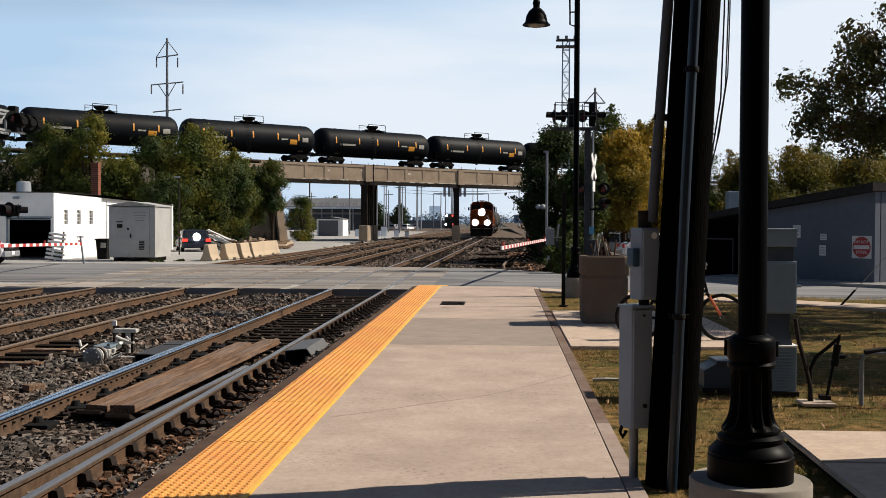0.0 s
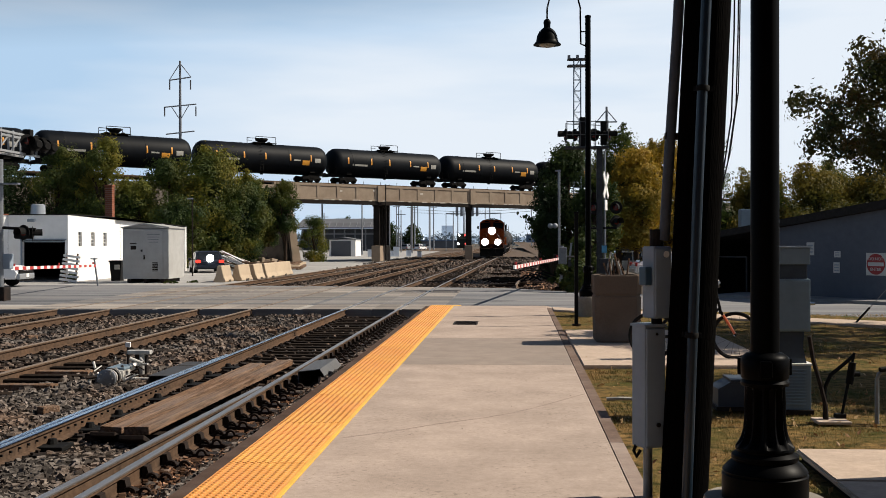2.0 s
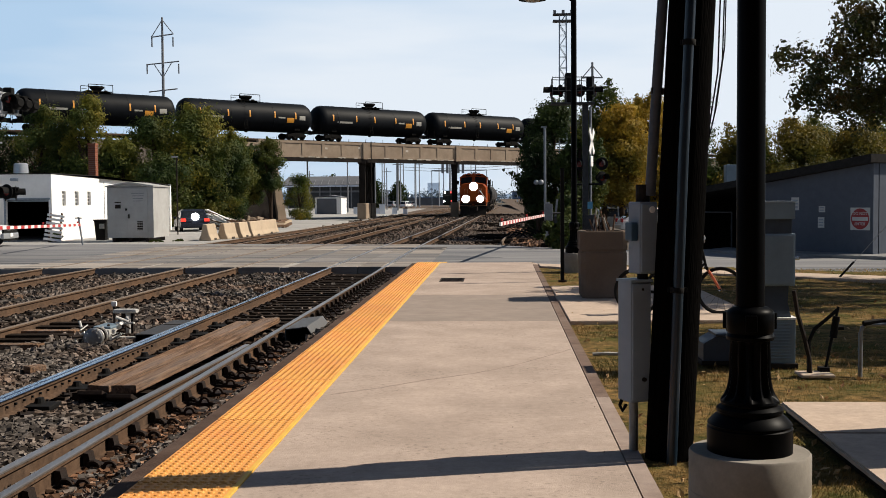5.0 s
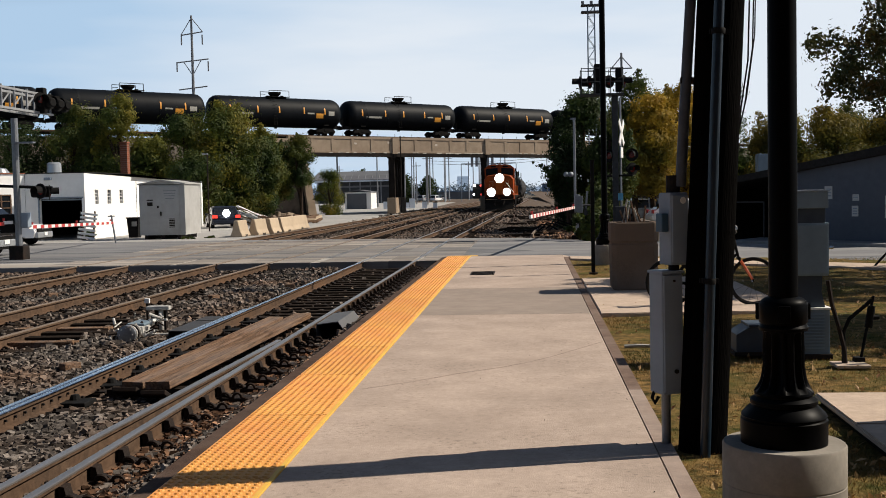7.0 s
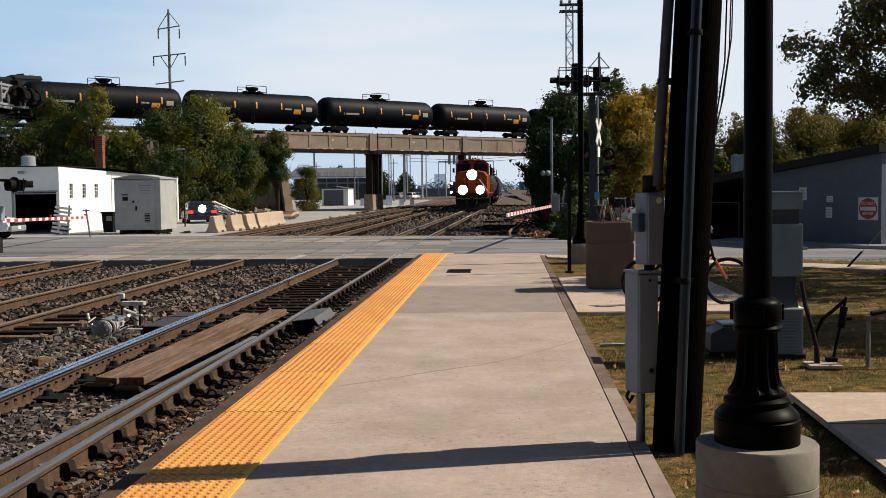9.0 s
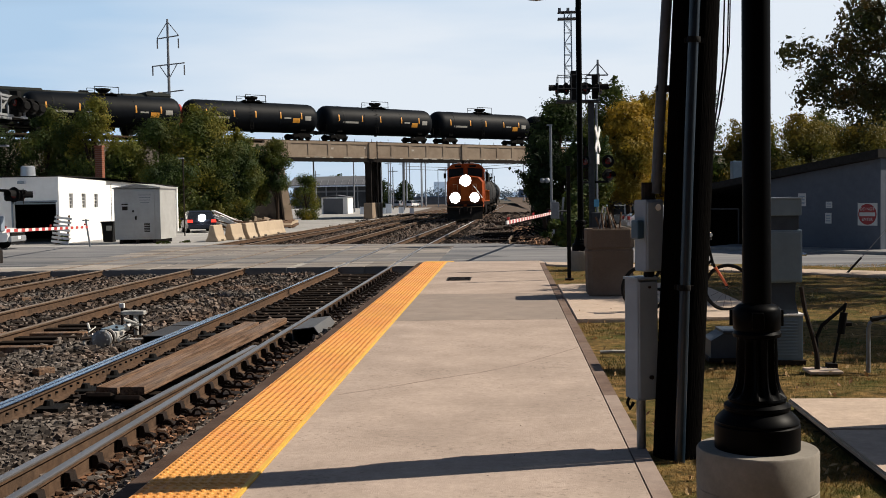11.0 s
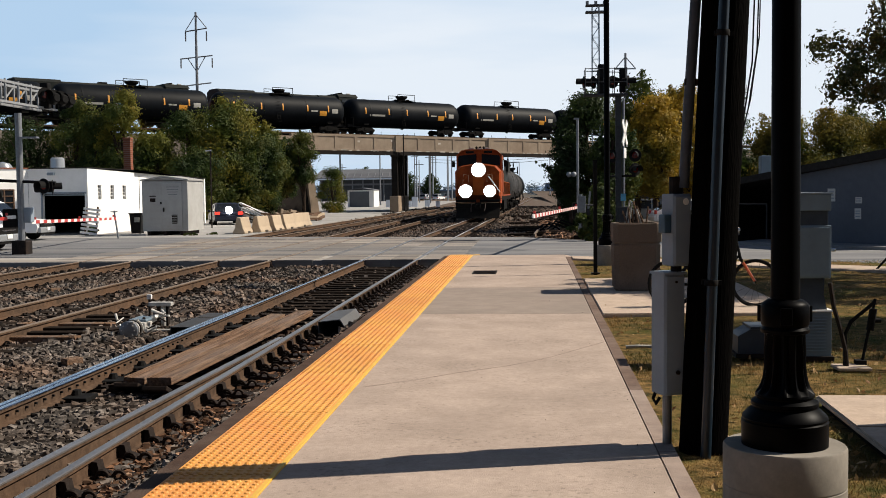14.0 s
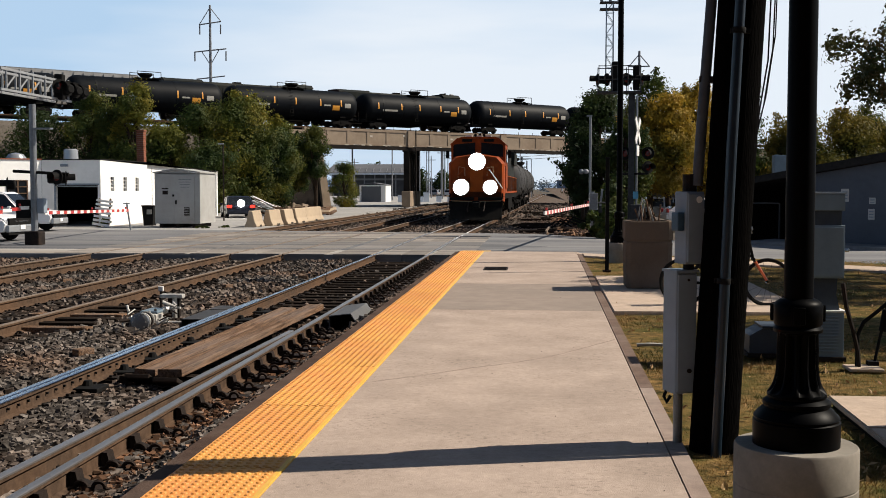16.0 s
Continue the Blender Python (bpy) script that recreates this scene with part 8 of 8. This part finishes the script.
for k, (z0, z1) in enumerate(((9.6, 11.2), (8.9, 10.4))):
    part("wire", tube(B(), [(-24.0, 262, z0), (-14, 262, z0 - 0.5), (-4, 262, z0 - 0.4), (6, 262, z0 + 0.3), (20, 262, z1)], 0.05, 5), M_farpole, ow)
gan = thing("signal_gantry", pose(-13.5, 260, -0.4), "distant signal gantry over the tracks", "signal gantry")
part("beam", box(B(), (4.5, 0, 9.0), (13, 0.2, 0.22)), M_hazepole, gan)
for x in (-2, 11):
    part("leg", box(B(), (x, 0, 4.5), (0.16, 0.16, 9.0)), M_hazepole, gan)
for x in (0.6, 1.7, 4.3, 5.4):
    part("signal_head", box(B(), (x, -0.2, 9.4), (0.6, 0.3, 2.2)), M_farpole, gan)
fe = thing("far_engine", pose(-12.9, 290, -0.3), "distant dark engine with lit lamps on the far track", "locomotive")
part("body", box(B(), (0, 8, 2.4), (3.0, 16, 3.8), bevel=0.2), M_engdark, fe)
part("nose", box(B(), (0, -0.4, 1.9), (2.4, 1.2, 2.4), bevel=0.2), M_engdark, fe)
for x, z in ((-0.9, 3.9), (0.7, 3.9), (-1.1, 1.6), (0.9, 1.6)):
    part("lamp", lathe(B(), [(0.28, 0), (0.2, 0.08), (0.02, 0.1)], 14, pose(x, -1.05, z, 90, 0, 0)), G_red if x > 0 else G_white, fe, "lit lamp")

M_shedwall = mat("shed_wall", (0.085, 0.09, 0.10), (0.06, 0.064, 0.072), 0.4, 0.9)
fs = thing("long_shed", pose(-46, 300, -0.5), "long grey shed with a low curved roof beyond the bridge", "building")
g = B()
extrude_x(g, [(-6, 5.9), (-6, 6.4), (-3, 7.6), (4, 8.9), (12, 7.6), (15, 6.4), (15, 5.9)], -12, 11)
part("roof", g, M_fargrey, fs)
part("wall", box(B(), (-0.5, 5, 2.95), (21, 18, 5.9)), M_shedwall, fs)
part("fascia", box(B(), (-0.5, -6.1, 6.05), (23, 0.3, 0.35)), M_haze, fs, "pale roof edge")
part("wall_band", box(B(), (-0.5, -4.06, 4.6), (21, 0.1, 0.5)), M_farpole, fs, "paler band along the wall")
for k in range(12):
    part("roof_seam", box(B(), (-11 + 1.9 * k, -4.5, 7.08), (0.12, 3.4, 0.12), rx=22), M_farpole, fs)
for k in range(8):
    part("column", box(B(), (-10.5 + 2.85 * k, -5.2, 2.95), (0.3, 0.3, 5.9)), M_farpole, fs)
ws = thing("white_shed", pose(-25.6, 165, -0.9), "small pale box building beyond the bridge", "building")
part("wall", box(B(), (0, 3, 1.5), (4.0, 6, 3.1)), M_whitep, ws)
part("front_panel", box(B(), (-0.2, -0.03, 1.5), (3.0, 0.06, 2.7)), M_fargrey, ws, "grey front panel")
part("roof", extrude_y(B(), [(-2.1, 3.0), (0, 3.3), (2.1, 3.0), (2.1, 3.1), (0, 3.42), (-2.1, 3.1)], -0.3, 6.3), M_fargrey, ws)
part("door", box(B(), (0.4, -0.08, 1.0), (1.2, 0.06, 2.0)), M_fargrey, ws)
for x, w, h in ((-19.0, 0.9, 1.3), (-17.9, 0.7, 0.9), (-17.1, 0.8, 1.5), (-21.0, 0.6, 1.1), (-15.2, 0.7, 1.0), (-13.6, 0.6, 0.8)):
    cr_ = thing("crate", pose(x, 160 + 3 * w, -0.45, 0, 0, 20 * w), "pale crate standing on the yard beyond the bridge", "crate", "far crates")
    part("box", box(B(), (0, 0, h / 2), (w, w * 0.8, h), bevel=0.04), M_haze, cr_)
    part("lid", box(B(), (0, 0, h + 0.03), (w + 0.08, w * 0.88, 0.06), bevel=0.01), M_fargrey, cr_)
for x, h, w in ((-62, 9.0, 11), (-53, 9.8, 10), (-45, 9.2, 9), (-38, 8.4, 8), (-31, 7.4, 7)):
    plant(x, 342, -0.5, h, w, "dark hazy tree behind the long shed", L_dark, 900, 0.6)
g = B()
v = [g.verts.new(p) for p in ((4.5, 150, -0.6), (60, 150, -0.6), (220, 460, 1.9), (0.5, 460, 1.9), (3.4, 240, -0.1))]
g.faces.new(v)
tagged(part("far_yard", g, M_farballast), "rising brown gravel yard beyond the bridge", "ground", kind="structure")
for k in range(6):
    sr = thing("spare_rail", pose(0.2 + 0.55 * k, 49.5 + 3.2 * k, -0.42, 0, 0, 88 - 3 * (k % 3)), "rusty spare rail lying beside the track", "rail", "spare rails")
    part("foot", box(B(), (4, 0, 0.02), (9, 0.14, 0.03)), M_rail, sr)
    part("head", box(B(), (4, 0, 0.11), (9, 0.07, 0.16)), M_rail if k % 2 else M_rail_dull, sr)
for k in range(22):
    q = random.Random(600 + k)
    sc = thing("scrap_tie", pose(q.uniform(-0.6, 3.4), 48.5 + 2.6 * k + q.uniform(-1, 1), -0.44, 0, 0, q.uniform(-25, 25)), "old dark timber tie lying on the ground", "timber tie", "scrap ties")
    part("timber", box(B(), (0, 0, 0.06), (2.5, 0.24, 0.18), bevel=0.02), M_tie, sc)
bs = thing("blue_shed", pose(24, 440, 1.6), "long low blue-grey warehouse on the horizon", "building")
part("wall", box(B(), (0, 0, 1.5), (36, 14, 3.0)), M_farblue, bs)
part("roof", box(B(), (0, 0, 3.1), (37, 15, 0.3)), M_fargrey, bs)
part("bay", box(B(), (-6, -2, 2.0), (9, 12, 4.4)), M_farblue, bs)
bs2 = thing("blue_shed", pose(-48, 430, -0.5), "long low grey warehouse behind the poles", "building")
part("wall", box(B(), (0, 0, 1.4), (60, 14, 2.8)), M_fargrey, bs2)
part("roof", box(B(), (0, 0, 3.0), (61, 15, 0.4)), M_farblue, bs2)
sky_b = thing("skyline", pose(0, 2600, 0), "city towers on the horizon, coloured pale for haze", "skyline", kind="structure")
rs = random.Random(3)
for k in range(26):
    x = -420 + 30 * k + rs.uniform(-12, 12)
    hgt = rs.uniform(8, 26) * (2.0 if abs(x + 330) < 40 or abs(x + 180) < 30 else 1.0)
    part("tower", box(B(), (x, 0, hgt / 2), (rs.uniform(14, 30), 20, hgt)), M_haze, sky_b)
# low distant tree belt on the horizon, distance haze mixed into its leaf colour
rs2 = np.random.default_rng(12)
bl = [(x, 640 + 60 * rs2.random(), 1.5 + 2.5 * rs2.random(), 3 + 3 * rs2.random()) for x in np.arange(-520, 560, 5.0)]
tagged(crown_mesh("tree_belt", bl, 30000, 0.75, leaf_mat("haze_tinted_leaf", [(0.09, 0.125, 0.155), (0.11, 0.145, 0.175), (0.13, 0.165, 0.19)], 0.2), None, 9), "far belt of trees on the horizon", "woods", kind="stuff")


# ---- scattered stuff ----
def stones(name, n, x_of, y0, y1, z, size, seed, label, keep=None, material=M_stone):
    """Loose ballast stones, one joined mesh of squashed eight-cornered lumps."""
    r = np.random.default_rng(seed)
    base = np.array([[-1, -1, -1], [1, -1, -1], [1, 1, -1], [-1, 1, -1], [-1, -1, 1], [1, -1, 1], [1, 1, 1], [-1, 1, 1]], float) * 0.62
    quads = np.array([[4, 5, 6, 7], [0, 1, 5, 4], [1, 2, 6, 5], [2, 3, 7, 6], [3, 0, 4, 7]])
    y = y0 + (y1 - y0) * r.random(n)
    lo, hi = x_of(y)
    x = lo + (hi - lo) * r.random(n)
    s = size * (0.45 + 0.9 * r.random(n))
    c = np.stack([x, y, z + s * (1.25 * r.random(n) - 0.3)], 1)
    for cx in (-3.92, -8.07, -12.1):
        c[:, 2] -= 0.04 * ((np.abs(x - cx) < 1.35) & (y > 10) & (y < 31))
    c[:, 2] += 0.225 * np.clip((x + 2.82) / 0.45, 0, 1) * (y < 28.5)
    if keep is not None:
        k = keep(x, y)
        c, s = c[k], s[k]
        n = len(s)
    v = base[None] * (1 + 0.42 * (r.random((n, 8, 3)) - 0.5)) * (0.75 + 0.5 * r.random((n, 1, 3)))
    a = r.random(n) * 6.283
    b = (r.random(n) - 0.5) * 1.6
    ca, sa, cb, sb = np.cos(a), np.sin(a), np.cos(b), np.sin(b)
    R1 = np.stack([np.stack([ca, -sa, 0 * a], 1), np.stack([sa, ca, 0 * a], 1), np.stack([0 * a, 0 * a, 1 + 0 * a], 1)], 1)
    R2 = np.stack([np.stack([1 + 0 * b, 0 * b, 0 * b], 1), np.stack([0 * b, cb, -sb], 1), np.stack([0 * b, sb, cb], 1)], 1)
    v = np.einsum("nij,njk,nvk->nvi", R1, R2, v) * s[:, None, None] + c[:, None, :]
    f = (np.arange(n)[:, None, None] * 8 + quads[None]).reshape(-1, 4)
    return tagged(raw(name, v.reshape(-1, 3).tolist(), f.tolist(), material), label, "ballast", kind="stuff")


def off_rails(x, y):
    k = np.ones(len(x), bool)
    for cx in (-3.92, -8.07, -12.1):
        for s in (-0.755, 0.755):
            k &= np.abs(x - cx - s) > 0.10
    k &= ~((np.abs(x + 4.0) < 0.34) & (y > 11) & (y < 18.2))
    k &= ~((np.abs(x + 4.985) < 0.26) & (y > 15.3) & (y < 17.4))
    # few stones on the ties, and the far half of the near track lies bare
    for cx, s0 in ((-3.92, -5.8), (-8.07, -5.8), (-12.1, -5.8)):
        dy = np.abs((y - s0 + 0.2675) % 0.535 - 0.2675)
        k &= ~((np.abs(x - cx) < 1.28) & (dy < 0.13) & ((y > 11) | (np.abs(x - cx) > 0.75)))
    k &= ~((np.abs(x + 3.92) < 0.72) & (y > 16.5) & ((x * 7919.0) % 1.0 < 0.93))
    return k


stones("ballast_stones", 66000, lambda y: (-0.56 * y - 0.6, -2.26 + 0 * y), 4.5, 14.5, -0.415, 0.036, 21, "grey-brown crushed ballast stones between the near rails", off_rails)
stones("ballast_stones", 52000, lambda y: (-0.56 * y - 0.6, -2.26 + 0 * y), 14.5, 30.3, -0.415, 0.047, 22, "grey-brown crushed ballast stones between the tracks", off_rails)
stones("ballast_stones", 12000, lambda y: (-14.0 + 0 * y, -2.26 + 0 * y), -6.0, 4.5, -0.415, 0.05, 24, "grey-brown crushed ballast stones along the platform", off_rails)
stones("ballast_stones", 11000, lambda y: (-2.9 + 0 * y, -2.26 + 0 * y), 4.5, 24.0, -0.41, 0.03, 25, "tan and rusty ballast stones heaped along the platform edge", lambda x, y: ~((y > 14.9) & (y < 16.8)), M_tanstone)
stones("ballast_stones", 5200, lambda y: (-3.1 + 0 * y, -2.74 + 0 * y), 4.5, 14.9, -0.395, 0.03, 27, "rusty brown stones round the rail braces", None, M_ruststone)
stones("ballast_stones", 6000, lambda y: (-14.5 + 0 * y, 3.0 + 0.01 * y), 75, 150, -0.47, 0.11, 29, "brown lumps of ballast and dirt far down the line")
stones("ballast_stones", 2600, lambda y: (0.6 + 0 * y, 2.1 + 0 * y), 48.6, 75, -0.42, 0.07, 31, "pale broken stones beside the far track", None, M_tanstone)
stones("ballast_stones", 7000, lambda y: (-13.4 + 0 * y, 0.6 + 0.01 * y), 48.6, 75, -0.43, 0.05, 23, "brown ballast stones beyond the level crossing")


def blades(name, n, seed):
    r = np.random.default_rng(seed)
    y = 5.0 + 21 * r.random(n) ** 1.5
    x = 0.85 + 0.0095 * y + (0.40 * y) * r.random(n)
    near = r.random(n) < 0.3
    y = np.where(near, -6 + 11 * r.random(n), y)
    x = np.where(near, 0.85 + 0.0095 * y + 6 * r.random(n), x)
    k = ~((x > 0.95) & (x < 3.63) & (y > 14.7) & (y < 20.9)) & ~((x > 2.15) & (y < 8.6) & (y > 5.5) & (x < 4.9))
    x, y = x[k], y[k]
    n = len(x)
    h = 0.005 + 0.020 * r.random(n) ** 1.3
    a = r.random(n) * 6.283
    w = 0.002 + 0.003 * r.random(n)
    z = np.full(n, -0.045)
    lean = (r.random((n, 2)) - 0.5) * 0.06
    v = np.stack([np.stack([x - w * np.cos(a), y - w * np.sin(a), z], 1), np.stack([x + w * np.cos(a), y + w * np.sin(a), z], 1), np.stack([x + lean[:, 0], y + lean[:, 1], z + h + 0.02], 1)], 1).reshape(-1, 3)
    f = np.arange(3 * n).reshape(-1, 3)
    return tagged(raw(name, v.tolist(), f.tolist(), M_blade), "short dry grass blades of the lawn", "grass", kind="stuff")


blades("grass", 230000, 31)
r = np.random.default_rng(8)
n = 1500
yy = 5.5 + 20 * r.random(n) ** 1.4
xx = 0.95 + 0.4 * yy * r.random(n)
bl = [(a, b, 0.0, 0.012) for a, b in zip(xx, yy)]
tagged(crown_mesh("fallen_leaves", bl, 1500, 0.026, M_litter, None, 41), "scattered fallen brown leaves on the lawn", "leaves", kind="stuff")


# few dark crumbs of dirt on the slabs
r = np.random.default_rng(17)
n = 150
yy = 4.5 + 12 * r.random(n)
xx = -1.3 + 2.1 * r.random(n) ** 0.5
bl = [(a, b, 0.004, 0.004) for a, b in zip(xx, yy)]
tagged(crown_mesh("dirt_crumbs", bl[:50], 50, 0.005, M_tie, None, 43), "few dark crumbs of dirt on the platform", "dirt", kind="stuff")


# ---- what moves ----
def line_rows(s0, speed, off, z):
    """Rows along the raised line for a coupling or nose that is at s0 at 0 s."""
    return [(t, line_pose(s0 + speed * t, off, z)) for t in (0.0, 4.0, 8.0, 12.0, 16.0)]


def engine_y(t):
    return 148.0 - 4.6 * t - 0.0545 * t * t


def motions():
    times = [0.0, 2.0, 4.0, 6.0, 8.0, 10.0, 12.0, 14.0, 16.0]

    def at(t, back):
        y = engine_y(t) + back
        return y, t1x(y)
    walk(engine, [(t, pose(at(t, 0)[1], at(t, 0)[0], RAIL_Z, 0, 0, ENG_TURN + 180)) for t in times])
    for k, gc in enumerate(grey_cars):
        walk(gc, [(t, pose(at(t, 22.3 + 17.5 * k)[1], at(t, 22.3 + 17.5 * k)[0], RAIL_Z, 0, 0, ENG_TURN)) for t in times])
    V, S = 7.1, -75.9
    walk(red_lead, line_rows(S, V, -4.0, TOP_Z + 0.3))
    walk(red_second, line_rows(S - 22.4, V, -4.0, TOP_Z + 0.3))
    for k, hc in enumerate(hoppers):
        walk(hc, line_rows(S - 44.9 - 17.5 * (k + 1), V, -4.0, TOP_Z + 0.3))


motions()
